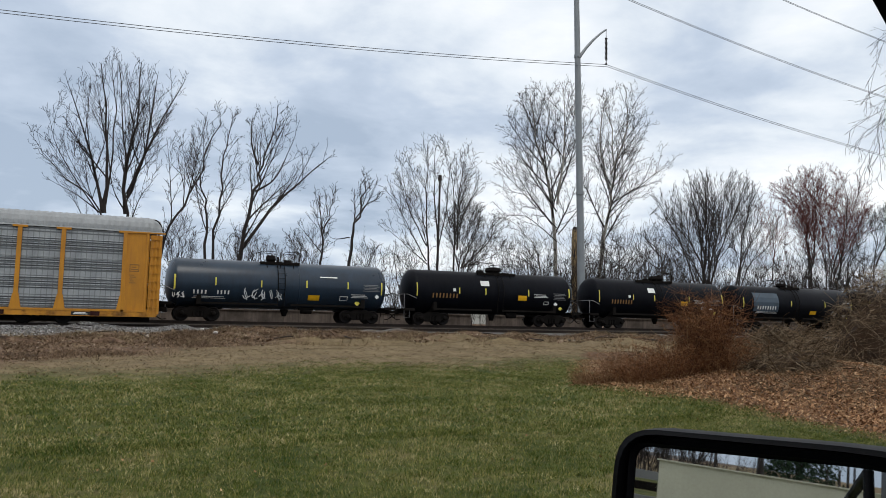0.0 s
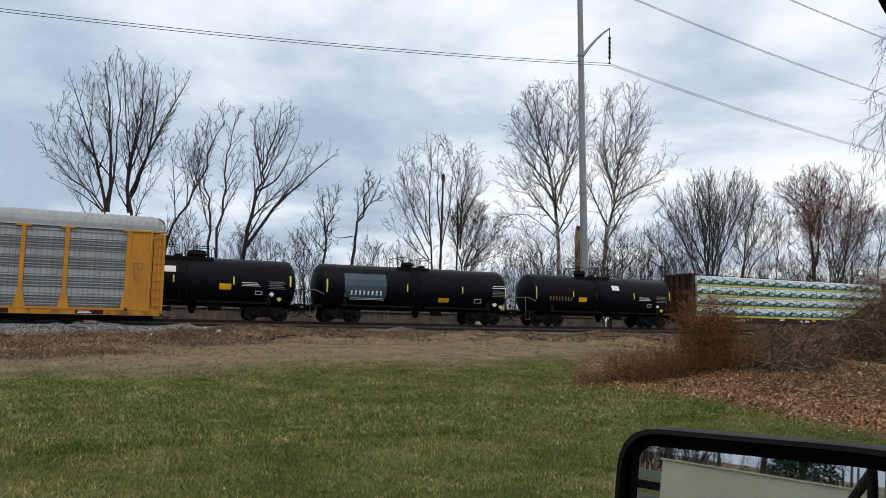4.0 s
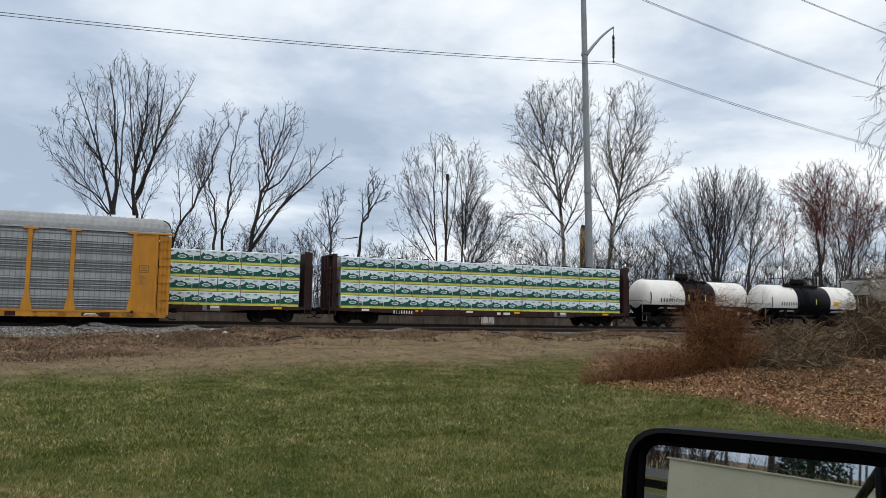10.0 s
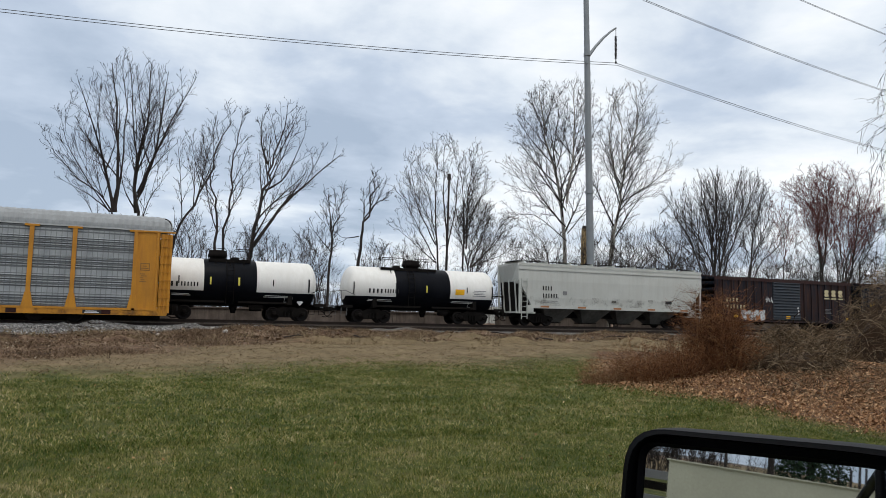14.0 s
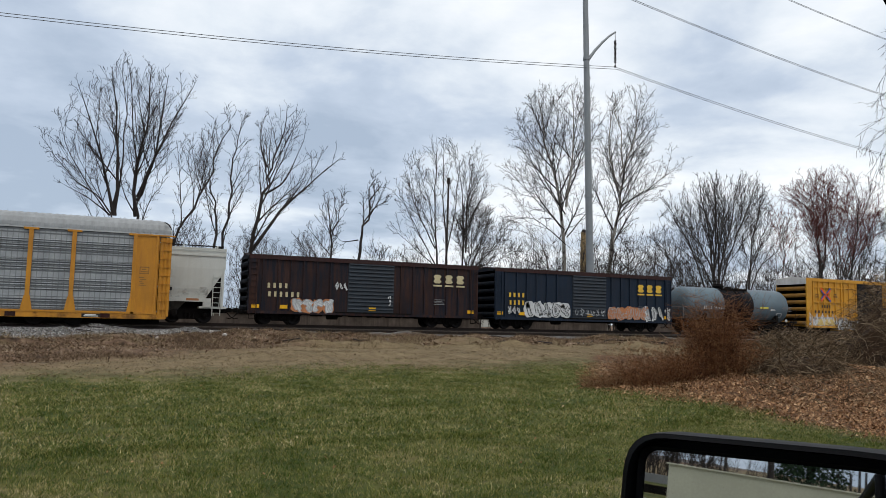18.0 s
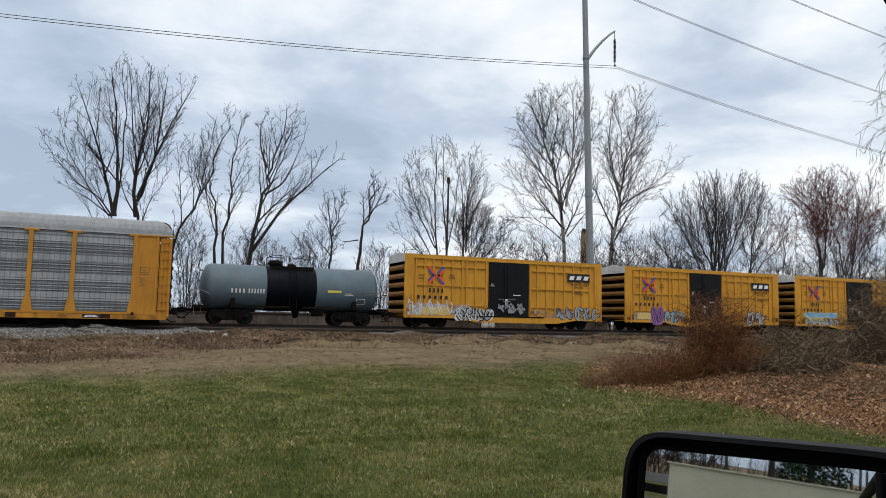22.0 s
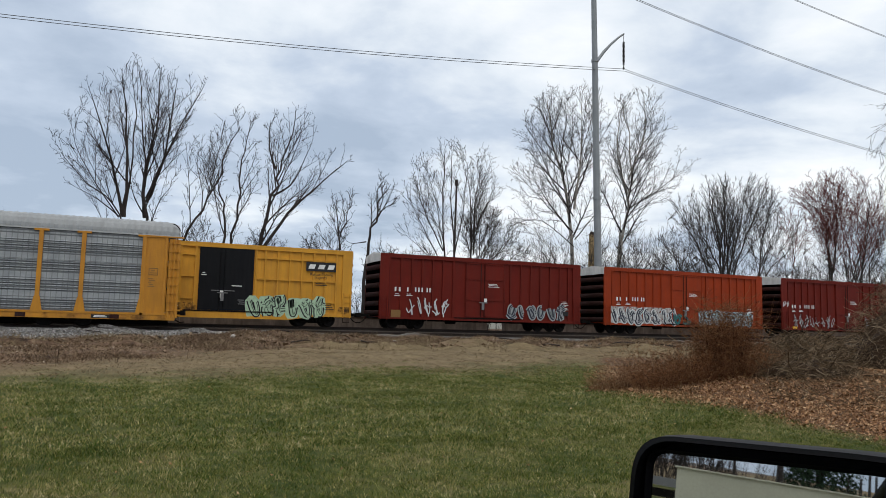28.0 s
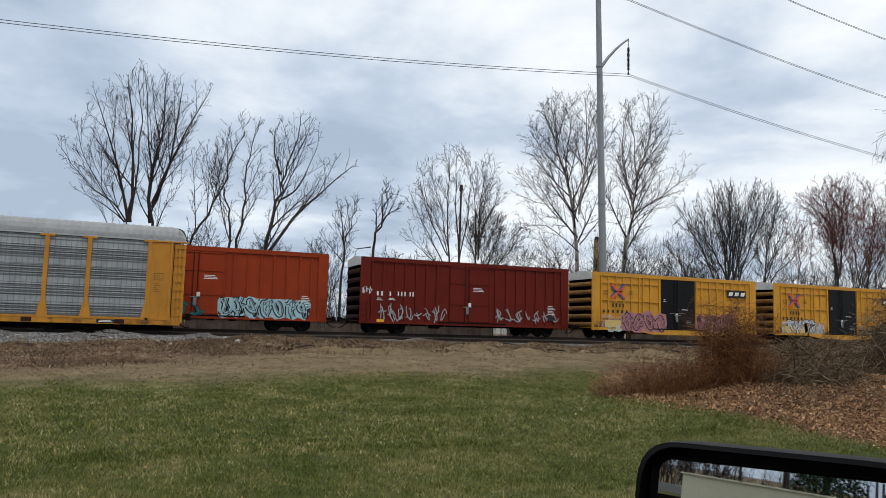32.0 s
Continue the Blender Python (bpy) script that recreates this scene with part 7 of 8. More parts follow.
def in_view(x, y):
    d = x * 0.393 + y * 0.919
    s = x * 0.919 - y * 0.393
    return d > 1 and abs(s) < d * 0.64 + 0.5


def litter_edge(y):
    """x past which fallen leaves cover the lawn."""
    return float(np.interp(y, [5.0, 7.4, 8.3, 9.5, 10.8, 13.1, 16.0, 20.0, 24.0], [10.2, 9.95, 9.75, 9.7, 9.1, 8.9, 10.8, 13.4, 16.0]))


rg = random.Random(77)


def scatter(n, x0, x1, y0, y1, ok):
    out = []
    while len(out) < n:
        x, y = rg.uniform(x0, x1), rg.uniform(y0, y1)
        if in_view(x, y) and ok(x, y):
            out.append((x, y))
    return out


def clumps(n, x0, x1, y0, y1, ok, r):
    """Spots gathered into small clumps."""
    return [(x + rg.gauss(0, r), y + rg.gauss(0, r)) for x, y in scatter(n // 7, x0, x1, y0, y1, ok) for _ in range(7)]


def gravel(x, y):
    """Where bare ballast lies beside the siding."""
    return y > 39.6 - 0.95 * min(max(6.0 - x, 0.0), 12.0)


def lawn_end(x):
    return 19.5 - 0.22 * max(0.0, 11.0 - x) + 3.0 * noise.noise((x * 0.25, 2.2, 0.0))


def on_lawn(x, y):
    return y < lawn_end(x) + rg.gauss(0, 1.0) and x < litter_edge(y) + 0.15


blades("grass", "short patchy lawn grass, part green and part straw", clumps(62000, -3, 10.5, 4.4, 9.5, on_lawn, 0.05), 0.036, 0.0032, M_GRASS, 1, per=3, lean=0.8)
blades("grass", "short patchy lawn grass, part green and part straw", clumps(60000, -6, 16, 9.0, 23, on_lawn, 0.09), 0.042, 0.0060, M_GRASS, 2, per=3, lean=0.9)
blades("dry_grass", "flattened dry grass on the bank", scatter(34000, -10, 40, 18, 40, lambda x, y: y > lawn_end(x) - 1.0 and x < litter_edge(min(y, 21)) + (y - 18) * 2.5), 0.042, 0.011, M_STRAW, 3, per=3, lean=1.6)
blades("dry_weeds", "standing dead weeds on the bank", [(x + rg.gauss(0, 0.35), y + rg.gauss(0, 0.25)) for x, y in scatter(130, -8, 36, 27, 40, lambda x, y: not gravel(x, y)) for _ in range(22)], 0.22, 0.012, M_STRAW, 4, per=3, lean=0.8)
blades("dry_weeds", "dark brown dead weed clumps on the bank", [(x + rg.gauss(0, 0.55), y + rg.gauss(0, 0.35)) for x, y in scatter(190, -8, 38, 22, 40.5, lambda x, y: y > 31 - 0.85 * max(9.0 - x, 0.0) and not gravel(x, y)) for _ in range(60)], 0.17, 0.009, M_WEED, 8, per=3, lean=0.9)


def leaf_spots(n, y0, y1, x1):
    return scatter(n, 7.5, x1, y0, y1, lambda x, y: x > litter_edge(y) + rg.gauss(0.05, 0.22))


def leaves(name, label, spots, size, seed):
    r = np.random.RandomState(seed)
    n = len(spots)
    c = np.array([(x, y, ground_z(x, y)) for x, y in spots])
    c[:, 2] += r.uniform(0.005, 0.05, n)
    a, t = r.uniform(0, 2 * np.pi, n), r.normal(0, 0.5, (n, 2))
    s = size * r.uniform(0.6, 1.4, n)
    u = np.stack([np.cos(a), np.sin(a), t[:, 0]], 1) * s[:, None]
    w = np.stack([-np.sin(a), np.cos(a), t[:, 1]], 1) * (s * 0.62)[:, None]
    lift = np.stack([0 * a, 0 * a, s * r.uniform(-0.25, 0.45, n)], 1)
    v = np.stack([c - u, c + w + lift, c + u, c - w + lift], 1).reshape(-1, 3)
    f = np.arange(4 * n).reshape(-1, 4)
    f = np.concatenate([f[:, [0, 1, 2]], f[:, [0, 2, 3]]])
    return tagged(new(name, arrays_mesh(name, v, f, M_LEAF)), label, "leaves", kind="stuff")


leaves("fallen_leaves", "brown fallen leaves round the brush", leaf_spots(42000, 5.2, 12.5, 18), 0.016, 5)
leaves("fallen_leaves", "brown fallen leaves round the brush", leaf_spots(20000, 12, 21, 24), 0.022, 6)
leaves("fallen_leaves", "curled pale brown fallen leaves round the brush", leaf_spots(5000, 5.2, 14, 18), 0.032, 9)
M_CLOD = island_mat("soil_clods_and_bits", [(0.0, (0.090, 0.058, 0.036)), (0.4, (0.155, 0.094, 0.054)), (0.8, (0.25, 0.178, 0.115)), (1.0, (0.50, 0.44, 0.36))], 0.95, patch=0.7)
leaves("bank_litter", "loose soil clods, dead leaves and stems on the bank", scatter(46000, -10, 44, 18, 41, lambda x, y: not gravel(x, y) and rg.random() < (y - 30.0 + 0.85 * min(max(9.0 - x, 0.0), 12.0)) / 7), 0.032, 21)
bpy.data.objects["bank_litter"].data.materials[0] = M_CLOD
chunks = leaves("bank_rubble", "clods, bark and broken stone along the top of the bank", scatter(5200, -8, 44, 29, 41.2, lambda x, y: not gravel(x, y) and noise.noise((x * 0.5, y * 0.6, 9.0)) + 0.25 > rg.random()), 0.085, 24)
chunks.data.materials[0] = M_CLOD
M_GRAVEL = island_mat("crushed_grey_ballast", [(0.0, (0.10, 0.096, 0.090)), (0.5, (0.27, 0.262, 0.25)), (1.0, (0.47, 0.455, 0.44))], 0.95)
leaves("loose_ballast", "crushed grey stone beside the siding", scatter(30000, -10, 10, 27, 42, gravel), 0.035, 22)
bpy.data.objects["loose_ballast"].data.materials[0] = M_GRAVEL
blades("straw_litter", "dead stems and straw over the fallen leaves", [p for p in leaf_spots(15000, 5.2, 16, 20)], 0.075, 0.003, M_STRAW, 23, per=1, lean=2.2)
leaves("stray_leaves", "a few stray leaves on the lawn", scatter(140, -3, 12, 5, 20, on_lawn), 0.022, 7)

M_REDTWIG = island_mat("rusty_red_shrub_twigs", [(0.0, (0.026, 0.010, 0.005)), (0.5, (0.145, 0.055, 0.020)), (0.85, (0.25, 0.115, 0.046)), (1.0, (0.36, 0.21, 0.10))], 0.95)
M_DRYTWIG = island_mat("tan_brown_dead_stems", [(0.0, (0.035, 0.015, 0.007)), (0.45, (0.155, 0.066, 0.025)), (0.8, (0.28, 0.15, 0.07)), (1.0, (0.48, 0.34, 0.20))], 0.95)
M_VINE = island_mat("grey_brown_vines", [(0.0, (0.012, 0.008, 0.005)), (0.45, (0.082, 0.050, 0.025)), (0.8, (0.22, 0.15, 0.085)), (1.0, (0.42, 0.33, 0.22))], 0.95)


def shrub(label, seed, cx, cy, rx, ry, n, height, material, rad=0.006, lean=0.35, twigs=14, name="shrub"):
    rng = random.Random(seed)
    stems, fine = [], []
    for _ in range(n):
        a, q = rng.uniform(0, 2 * math.pi), math.sqrt(rng.random())
        x, y = cx + rx * q * math.cos(a), cy + ry * q * math.sin(a)
        h = height * rng.uniform(0.32, 1.0) * (1 - 0.5 * q * rng.random())
        d = Vector((math.cos(a) * q * lean + rng.gauss(0, 0.18), math.sin(a) * q * lean + rng.gauss(0, 0.18), 1)).normalized()
        p, pts = Vector((x, y, ground_z(x, y) - 0.03)), []
        for i in range(5):
            pts.append(p.copy())
            d = (d + Vector((rng.gauss(0, 0.16), rng.gauss(0, 0.16), rng.gauss(0, 0.08)))).normalized()
            p = p + d * h / 4
        stems.append((pts, [rad, rad * 0.9, rad * 0.75, rad * 0.6, rad * 0.4]))
        for _ in range(twigs):
            o = pts[rng.randrange(1, 5)]
            e = Vector((rng.gauss(0, 1), rng.gauss(0, 1), rng.uniform(-0.1, 1.0))).normalized()
            ln = h * rng.uniform(0.10, 0.28)
            fine.append(([o, o + e * ln * 0.55, o + e * ln + Vector((rng.gauss(0, 0.02), rng.gauss(0, 0.02), ln * 0.1))], [rad * 0.55, rad * 0.45, rad * 0.3]))
    t = thing(name, label, "shrub", "brush at the lawn's edge")
    tagged(part("stem", wands("stem", stems, 3, material), material, t), kind="stuff")
    tagged(part("twig_mass", wands("twig_mass", fine, 3, material), material, t), kind="stuff")
    return t


shrub("rust-brown leafless shrub with dense ragged twigs", 51, 11.50, 12.2, 0.44, 0.40, 400, 1.75, M_REDTWIG, twigs=28, lean=0.14, rad=0.0046)
shrub("rust-brown leafless shrub with dense ragged twigs", 59, 10.8, 12.6, 0.45, 0.4, 110, 0.95, M_DRYTWIG, twigs=16, lean=0.4, rad=0.005)
LOW = "low ragged rust-red shrub among dead leaves"
for seed, x, y, rx, n, h in ((52, 9.4, 13.0, 0.55, 120, 0.55), (53, 9.8, 12.2, 0.5, 130, 0.62), (55, 10.5, 12.1, 0.5, 140, 0.85), (56, 11.5, 11.8, 0.55, 150, 0.85), (57, 12.2, 12.0, 0.45, 90, 0.6), (58, 10.4, 13.2, 0.6, 120, 1.0)):
    shrub(LOW, seed, x, y, rx, rx * 0.8, int(n * 1.5), h, M_REDTWIG if seed in (53, 55, 56) else M_DRYTWIG, rad=0.0045, twigs=17, lean=0.6)


# dark brown that stands for the shade deep inside the heaps
M_HEART = mat("shaded_brush_core", (0.060, 0.034, 0.018), 0.95, var=0.6, scale=5.0, grain=0.5, gscale=45.0, bump=0.9)


def brush_pile(label, seed, cx, cy, rx, ry, height, n, material):
    """A heap of arching, tangled vines and cut branches."""
    rng = random.Random(seed)
    big, fine = [], []
    for k in range(n):
        a, q = rng.uniform(0, 2 * math.pi), math.sqrt(rng.random())
        x, y = cx + rx * q * math.cos(a), cy + ry * q * math.sin(a)
        top = ground_z(x, y) + height * max(0.06, 1 - q ** 3) * rng.uniform(0.25, 1.0)
        b = rng.uniform(0, 2 * math.pi)
        ln = rng.uniform(0.2, 0.9)
        dx, dy = math.cos(b) * ln, math.sin(b) * ln
        sag = rng.uniform(-0.1, 0.45) * ln
        tilt = rng.gauss(0, 0.5) * ln
        pts = []
        for i in range(6):
            u = i / 5 - 0.5
            pts.append((x + dx * u + rng.gauss(0, 0.025), y + dy * u + rng.gauss(0, 0.025), max(top + tilt * u - sag * 4 * u * u + rng.gauss(0, 0.025), ground_z(x + dx * u, y + dy * u) + 0.01)))
        r = rng.choice((0.0025, 0.003, 0.0035, 0.0045)) if k % 25 else 0.0095
        (big if r > 0.009 else fine).append((pts, [r, r, r * 0.95, r * 0.85, r * 0.7, r * 0.5]))
    t = thing("brush_pile", label, "brush pile", "brush at the lawn's edge")
    # added lumpy core; its dark colour makes the shaded hollows between the vines
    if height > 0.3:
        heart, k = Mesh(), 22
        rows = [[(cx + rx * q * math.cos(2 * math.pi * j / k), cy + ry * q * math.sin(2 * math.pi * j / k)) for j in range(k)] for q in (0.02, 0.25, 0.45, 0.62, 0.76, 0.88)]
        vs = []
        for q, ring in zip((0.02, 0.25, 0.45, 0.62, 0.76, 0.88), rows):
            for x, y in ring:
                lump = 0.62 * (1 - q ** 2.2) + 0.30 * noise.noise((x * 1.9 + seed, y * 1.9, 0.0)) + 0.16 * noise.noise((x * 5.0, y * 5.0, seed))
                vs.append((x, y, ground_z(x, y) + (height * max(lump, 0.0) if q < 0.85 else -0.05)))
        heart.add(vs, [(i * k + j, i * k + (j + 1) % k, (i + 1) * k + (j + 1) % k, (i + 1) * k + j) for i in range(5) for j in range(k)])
        part("debris_heart", heart, M_HEART, t, "added dark core for the shade inside the heap")
    tagged(part("branch_tangle", wands("branch_tangle", big, 4, material), material, t), kind="stuff")
    tagged(part("vine_tangle", wands("vine_tangle", fine, 3, material), material, t), kind="stuff")
    return t


brush_pile("tangled heap of grey-brown vines and branches", 61, 12.7, 11.2, 1.2, 0.8, 0.42, 1500, M_VINE)
brush_pile("hummock of tangled vines over a hollow", 65, 13.5, 12.3, 0.75, 0.6, 0.80, 1900, M_VINE)
brush_pile("hummock of tangled vines over a hollow", 66, 14.8, 12.6, 0.8, 0.6, 0.85, 1900, M_VINE)
brush_pile("tall tangle of dead grey vines", 62, 18.7, 12.6, 3.3, 1.5, 2.9, 5600, M_VINE)
brush_pile("low scatter of cut branches", 63, 12.6, 9.9, 2.2, 1.3, 0.16, 500, M_VINE)
brush_pile("tangle of dead vines behind the shrub", 64, 14.2, 14.8, 2.2, 1.6, 0.45, 800, M_VINE)

# branches of a tree that stands beside the view and reach into it
tree("leafless tree whose twigs hang over the lawn", 14.0, [(0.22, 25.1, 0.2, 25.0, 6.0, 25.0, 14.0), (0.015, 25.0, 12.4, 22.9, 11.8, 21.3, 10.6, 20.4, 10.1, 19.7, 9.4), (0.013, 25.0, 10.7, 22.9, 10.1, 21.3, 9.2, 20.3, 8.6, 19.6, 8.1), (0.012, 25.0, 10.7, 22.8, 10.1, 21.1, 8.5, 20.0, 7.6, 19.0, 6.9), (0.014, 25.0, 10.0, 22.8, 9.4, 21.2, 8.2, 20.0, 7.3, 19.5, 6.0)], M_BARK, M_TWIG, 71, hang=True, dense=0.9, clear=0.45, group="trees near the lawn")

M_OLDTIE = mat("weathered_old_tie", (0.11, 0.095, 0.08), 0.95, var=0.35)
for x, y, rz, ry in ((47.0, 38.6, 4, 0), (47.6, 38.2, 1, 1.5)):
    t = tagged(new("old_tie", Mesh().box(-1.25, 1.25, -0.12, 0.12, 0, 0.17).data("old_tie")), "weathered railway tie lying on the bank", "railway tie", "old ties on the bank")
    t.data.materials.append(M_OLDTIE)
    t.matrix_basis = pose(x, y, ground_z(x, y) - 0.02, 0, ry, rz)
rs = random.Random(9)
stone = Mesh()
stone.turned([(-0.5, 0.01), (-0.38, 0.34), (0.0, 0.5), (0.3, 0.38), (0.42, 0.01)], (0, 0, 0), "z", 7)
stone_data = stone.data("stone")
stone_data.materials.append(mat("pale_bank_stone", (0.42, 0.39, 0.35), 0.9, var=0.3, random_by=0.3))
for _ in range(60):
    x, y = rs.uniform(-4, 44), rs.uniform(30, 40.5)
    s = rs.uniform(0.06, 0.22)
    o = tagged(new("stone", stone_data), "pale stone lying on the bank", "stone", "stones on the bank")
    o.matrix_basis = pose(x, y, ground_z(x, y) + s * 0.2, rs.uniform(0, 40), rs.uniform(0, 40), rs.uniform(0, 360)) @ Matrix.Diagonal((s * 1.3, s, s * 0.8, 1))
for _ in range(54):
    x, y, a = rs.uniform(-4, 40), rs.uniform(29, 40), rs.uniform(0, math.pi)
    l = rs.uniform(0.4, 1.3)
    pts = [(x + math.cos(a) * l * u, y + math.sin(a) * l * u, ground_z(x, y) + 0.03 + rs.uniform(0, 0.12)) for u in (-0.5, -0.1, 0.25, 0.5)]
    solid("fallen_branch", Mesh().tube(pts, [0.035, 0.03, 0.025, 0.012], 5), M_BARK, "dark fallen branch on the bank", "branch", "branches on the bank")


# ---- the parked car that the camera sits in, and what its mirror shows ----
M_TRIM = mat("black_car_trim", (0.005, 0.005, 0.006), 0.5, spec=0.06, var=0.1, scale=4, gscale=300, bump=0.03)
M_CARPAINT = mat("dark_car_paint", (0.02, 0.022, 0.03), 0.3, var=0.1)
M_MIRROR = bpy.data.materials.new("mirror_glass")
M_MIRROR.use_nodes = True
mb = M_MIRROR.node_tree.nodes["Principled BSDF"]
mb.inputs["Base Color"].default_value = (0.66, 0.68, 0.68, 1)
mb.inputs["Metallic"].default_value, mb.inputs["Roughness"].default_value = 1.0, 0.015

car = thing("parked_car", "dark parked car with black door mirror", "car")
MC = Vector((0.565, 0.547, 1.403))
MN = Vector((-0.9286, -0.3595, 0.0919)).normalized()
MR = Vector((0.361, -0.9326, 0.0)).normalized()
MU = MN.cross(MR).normalized()


def face(u, v, w=0.0):
    """A point of the mirror: to its right, up, and out towards the driver."""
    return tuple(MC + MR * u + MU * v + MN * w)


def rounded(pts, r, n=6):
    """Corners of a polygon cut by arcs."""
    out = []
    k = len(pts)
    for i in range(k):
        p, a, b = Vector(pts[i]), Vector(pts[i - 1]), Vector(pts[(i + 1) % k])
        ra = min(r, (a - p).length * 0.45, (b - p).length * 0.45)
        s, e = p + (a - p).normalized() * ra, p + (b - p).normalized() * ra
        for j in range(n + 1):
            t = j / n
            out.append((s * (1 - t) ** 2 + p * 2 * t * (1 - t) + e * t * t))
    return out


outer = rounded([(-0.138, 0.034), (0.112, 0.044), (0.205, 0.038), (0.19, -0.17), (-0.146, -0.165)], 0.045)
glass = rounded([(-0.119, 0.0165), (0.103, 0.026), (0.178, 0.020), (0.165, -0.145), (-0.124, -0.145)], 0.018)
cx, cy = 0.02, -0.06


def scaled(pts, f):
    return [Vector((cx + (p[0] - cx) * f, cy + (p[1] - cy) * f)) for p in pts]


hm = Mesh()
rings = [(outer, 0.010), (scaled(outer, 1.012), -0.004), (scaled(outer, 1.02), -0.03), (scaled(outer, 0.97), -0.075), (scaled(outer, 0.80), -0.105), (scaled(outer, 0.4), -0.118)]
k = len(outer)
vs = [face(p[0], p[1], w) for ring, w in rings for p in ring]
hm.add(vs, [(i * k + j, i * k + (j + 1) % k, (i + 1) * k + (j + 1) % k, (i + 1) * k + j) for i in range(len(rings) - 1) for j in range(k)] + [tuple((len(rings) - 1) * k + j for j in range(k))], True)
house = part("mirror_housing", hm, M_TRIM, car, "black plastic mirror housing")
bz = Mesh()
inner = scaled(outer, 0.955)
bz.add([face(p[0], p[1], 0.010) for p in outer] + [face(p[0], p[1], 0.014) for p in inner] + [face(p[0], p[1], -0.012) for p in scaled(outer, 0.93)],
       [(j, (j + 1) % k, k + (j + 1) % k, k + j) for j in range(k)] + [(k + j, k + (j + 1) % k, 2 * k + (j + 1) % k, 2 * k + j) for j in range(k)] + [tuple(2 * k + j for j in range(k))])
part("mirror_bezel", bz, M_TRIM, house)
gl = Mesh()
kg = len(glass)
gl.add([face(p[0], p[1], 0.0) for p in glass] + [face(p[0], p[1], -0.010) for p in glass], [tuple(range(kg)), tuple(range(kg, 2 * kg))[::-1]] + [(j, (j + 1) % kg, kg + (j + 1) % kg, kg + j) for j in range(kg)])
part("mirror_glass", gl, M_MIRROR, house, "flat silvered mirror glass")
rim = Mesh()
gc = Vector((-0.02, -0.06))
g3 = [gc + (p - gc) * 1.05 for p in glass]
rim.add([face(p[0], p[1], 0.001) for p in glass] + [face(p[0], p[1], 0.006) for p in g3], [(j, (j + 1) % kg, kg + (j + 1) % kg, kg + j) for j in range(kg)])
part("glass_rim", rim, M_TRIM, house)
part("mirror_arm", Mesh().tube([face(0.10, -0.11, -0.05), (0.62, 0.40, 1.24), (0.60, 0.34, 1.16)], [0.05, 0.045, 0.05], 10), M_TRIM, house)
# window frame, door and roof around the seat
part("window_pillar", Mesh().prism([(0.333, 1.98), (0.457, 1.90), (0.531, 1.808), (0.544, 1.793), (0.80, 1.48), (1.10, 1.18), (1.25, 1.18), (0.86, 1.60), (0.55, 1.93), (0.40, 2.02)], "y", 0.33, 0.38), M_TRIM, car)
part("rear_window_frame", Mesh().tube([(-0.30, 0.345, 1.16), (-0.42, 0.345, 1.44), (-1.20, 0.335, 1.33), (-1.45, 0.29, 1.12)], 0.011, 6), M_TRIM, car)
part("front_door", Mesh().box(-0.55, 1.05, 0.30, 0.40, 0.42, 1.18).box(-0.55, 1.05, 0.36, 0.43, 0.75, 0.80), M_CARPAINT, car)
part("roof", Mesh().box(-1.6, 0.55, -1.25, 0.34, 1.94, 2.0), M_CARPAINT, car)
part("floor_pan", Mesh().box(-0.6, 1.1, -1.22, 0.34, 0.36, 0.42), M_CARPAINT, car)
part("far_door", Mesh().box(-0.55, 1.05, -1.25, -1.15, 0.42, 1.18), M_CARPAINT, car)
part("windscreen_pillar", Mesh().tube([(1.08, -1.2, 1.16), (0.5, -1.15, 1.95)], 0.04, 6), M_TRIM, car)
part("tail", Mesh().prism([(-2.4, 0.42), (-2.55, 0.6), (-2.55, 1.0), (-2.4, 1.12)], "y", -1.2, 0.2), M_CARPAINT, car)
part("front_wing", Mesh().prism([(1.05, 0.42), (1.05, 1.14), (1.9, 1.06), (2.3, 0.9), (2.35, 0.5), (1.95, 0.42), (1.9, 0.62), (1.7, 0.74), (1.45, 0.74), (1.3, 0.62), (1.25, 0.42)], "y", -1.25, 0.39), M_CARPAINT, car)
part("rear_side", Mesh().box(-2.4, -0.55, -1.25, 0.24, 0.42, 1.12), M_CARPAINT, car)
part("rear_pillar", Mesh().box(-1.65, -1.5, -1.2, 0.18, 1.12, 1.94), M_CARPAINT, car)
for x in (1.58, -1.75):
    wh = part("wheel", Mesh().turned([(0.12, 0.0), (0.12, 0.20), (0.16, 0.22), (0.16, 0.33), (0.12, 0.355), (-0.06, 0.355), (-0.06, 0.0)], (x, 0.2, 0.355), "y", 20), M_TRIM, car)

# behind the car: a low cream wall, a board fence, a pole, a conifer and bare trees
M_CREAM = mat("cream_painted_block", (0.62, 0.60, 0.47), 0.85, var=0.08, scale=1.5, streak=0.25, streak_to=(0.45, 0.43, 0.33))
cw = thing("cream_wall", "low cream-painted block wall behind the car", "wall", kind="structure")
part("wall_face", Mesh().box(-9.2, -9.0, -1.9, 1.83, -0.2, 1.33), M_CREAM, cw)
part("wall_cap", Mesh().box(-9.23, -8.97, -1.92, 1.86, 1.33, 1.345), M_CREAM, cw)
bf = thing("board_fence", "dark and white board fence", "fence", kind="structure")
for z, m in ((1.02, M_PGREY), (0.86, M_UNDER), (0.66, M_PGREY), (0.40, M_PGREY)):
    part("board", Mesh().box(-10.5, -10.4, 1.9, 5.5, z, z + 0.12), m, bf)
for y in (1.95, 3.7, 5.4):
    part("post", Mesh().box(-10.6, -10.5, y - 0.05, y + 0.05, -0.2, 1.15), M_UNDER, bf)
up = thing("wooden_pole", "dark wooden utility pole behind the car", "utility pole")
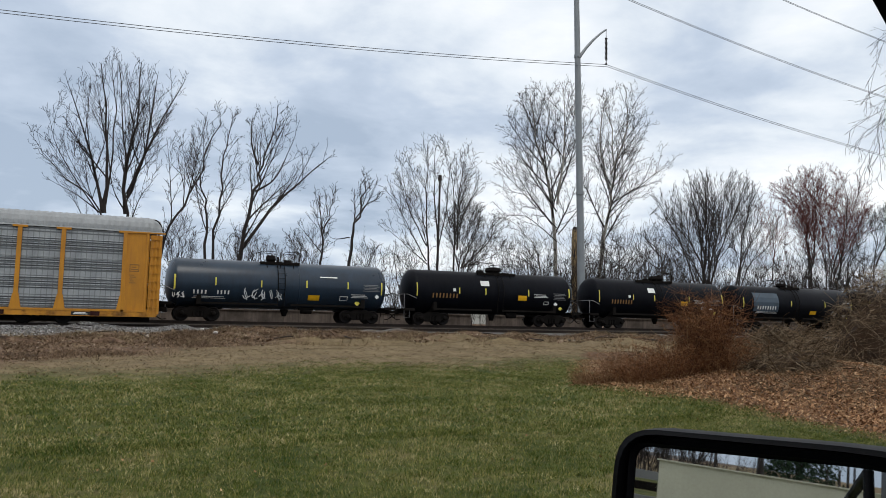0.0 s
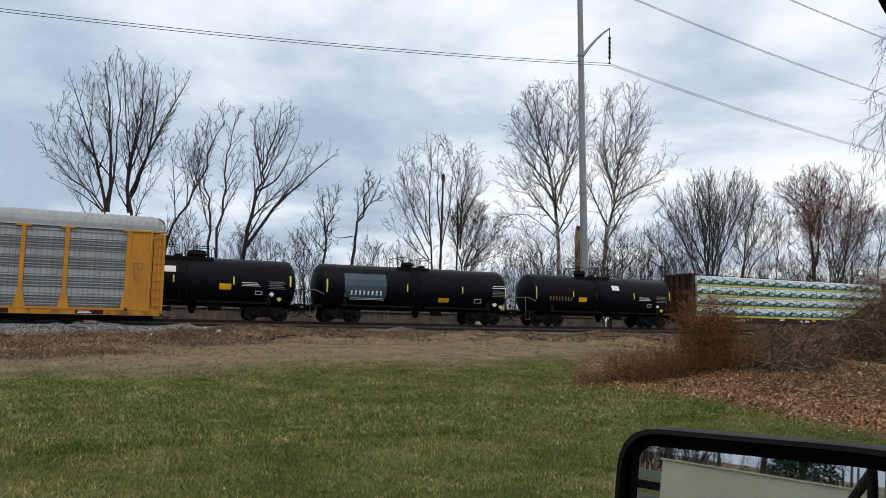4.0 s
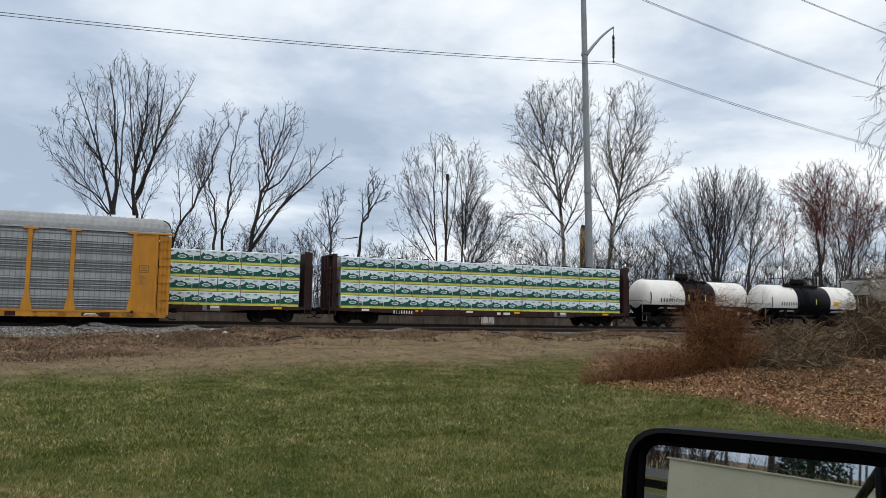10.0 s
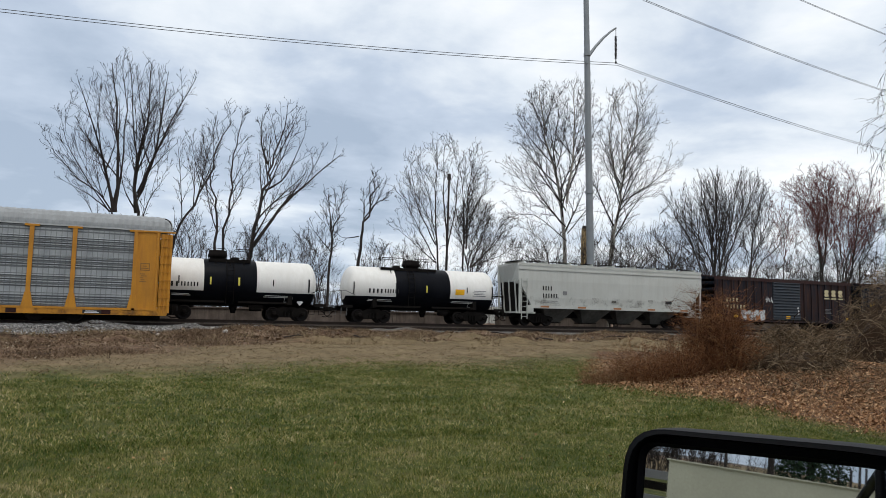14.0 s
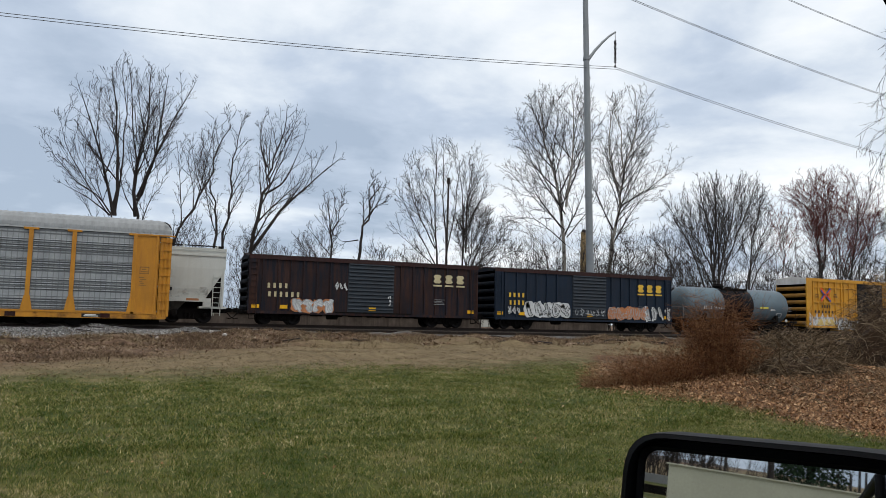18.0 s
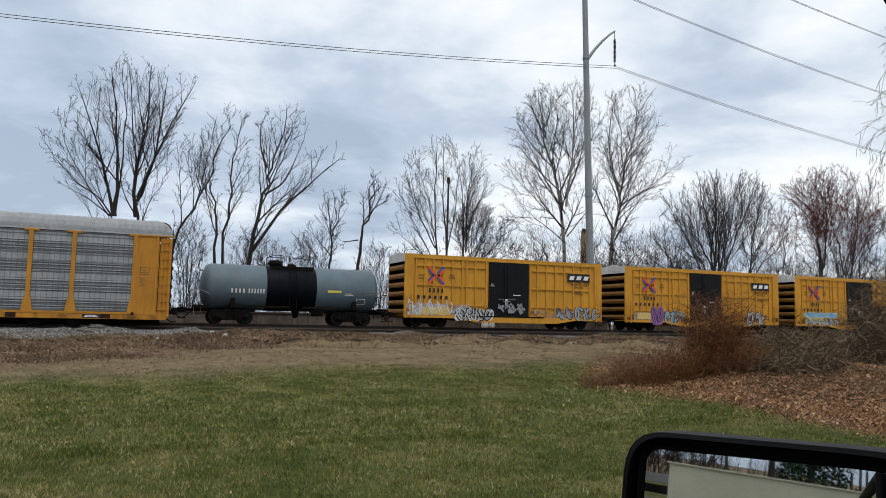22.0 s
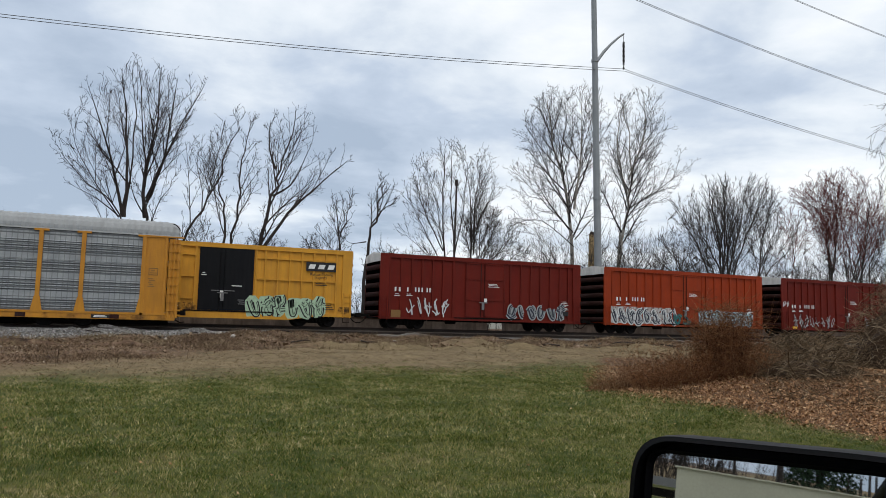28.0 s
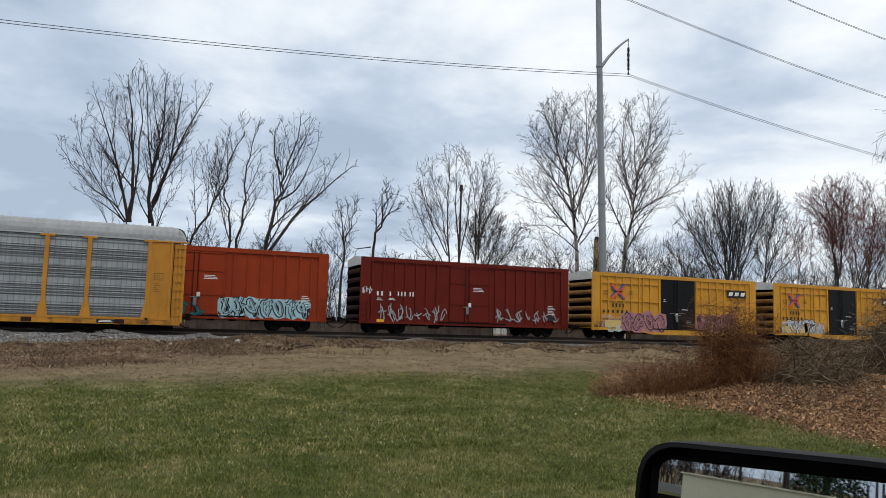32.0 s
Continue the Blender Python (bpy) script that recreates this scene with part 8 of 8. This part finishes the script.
part("shaft", Mesh().tube([(-42, 0.95, -0.3), (-42, 0.95, 10.5)], [0.17, 0.13], 10), M_BARK, up)
part("crossarm", Mesh().box(-42.1, -41.9, -0.3, 2.2, 9.4, 9.6), M_BARK, up)
con = thing("conifer", "dark green conifer behind the car", "conifer")
part("trunk", Mesh().tube([(-46, -1.0, -0.3), (-46, -1.0, 8.0)], [0.25, 0.05], 8), M_BARK, con)
cr = random.Random(3)
cv, cf = [], []
for _ in range(7500):
    z = cr.uniform(0.3, 8.4)
    rr = (1.0 - (z / 9.2) ** 1.4) * 2.3 * math.sqrt(cr.random()) * cr.uniform(0.75, 1.1)
    a = cr.uniform(0, 2 * math.pi)
    c = np.array((-46 + rr * math.cos(a), -1.0 + rr * math.sin(a), z))
    for _ in range(2):
        d = np.array((cr.gauss(0, 0.12), cr.gauss(0, 0.12), cr.gauss(-0.02, 0.08)))
        e = np.array((cr.gauss(0, 0.05), cr.gauss(0, 0.05), cr.gauss(0, 0.05)))
        cf.append([len(cv), len(cv) + 1, len(cv) + 2])
        cv += [c - e, c + e, c + d]
M_NEEDLE = island_mat("conifer_needles", [(0.0, (0.012, 0.028, 0.014)), (1.0, (0.035, 0.065, 0.03))], 0.8)
part("crown", arrays_mesh("crown", np.array(cv), np.array(cf), M_NEEDLE), M_NEEDLE, con)
tree("leafless tree behind the car", 3.4, [(0.14, -45, -0.2, -45, 5, -44.4, 13), (0.08, -45, 4.4, -43, 8, -42, 11), (0.08, -45, 4.8, -47, 9, -48, 11.5)], M_BARK, M_TWIG, 81, group="trees near the lawn")
tree("leafless tree behind the car", 6.5, [(0.14, -50, -0.2, -50, 5, -50.4, 14), (0.08, -50, 4.4, -48, 8, -47, 12), (0.08, -50, 4.8, -52, 9, -53, 12.5)], M_BARK, M_TWIG, 82, group="trees near the lawn")
thicket("hedge", "tall leafless hedge behind the car", 83, 230, lambda r: (r.uniform(-62, -46), r.uniform(4.6, 17), -0.2), 10.0, M_BARK, rad=0.04, twigs=14, lean=0.2)
thicket("hedge", "low leafless hedge behind the car", 84, 90, lambda r: (r.uniform(-62, -52), r.uniform(-1, 5), -0.2), 3.4, M_BARK, rad=0.03)
for y, h in ((-3.3, 3.4), (-3.6, 2.2), (-2.9, 2.0), (-2.3, 1.9)):
    p = thing("fence_post", "dark wooden post behind the car", "post", "posts behind the car")
    part("shaft", Mesh().tube([(-45, y, -0.3), (-45, y, h)], [0.08, 0.06], 7), M_BARK, p)


# ---- what moves ----
def run(t):
    """How far the train has rolled after t seconds."""
    u = t / 32.0
    return -(8.70878 * t + 14.7987 * u * u - 6.78393 * u * u * u)


def motions():
    for ob, x, y, z in ROLLING:
        walk(ob, [(t, pose(x + run(t), y, z)) for t in range(0, 33, 2)])
    for wheel, dx in WHEELS:
        walk(wheel, [(k / 15, pose(dx, 0, 0.42, 0, math.degrees(run(k / 15) / 0.42) % 360, 0)) for k in range(481)])


motions()
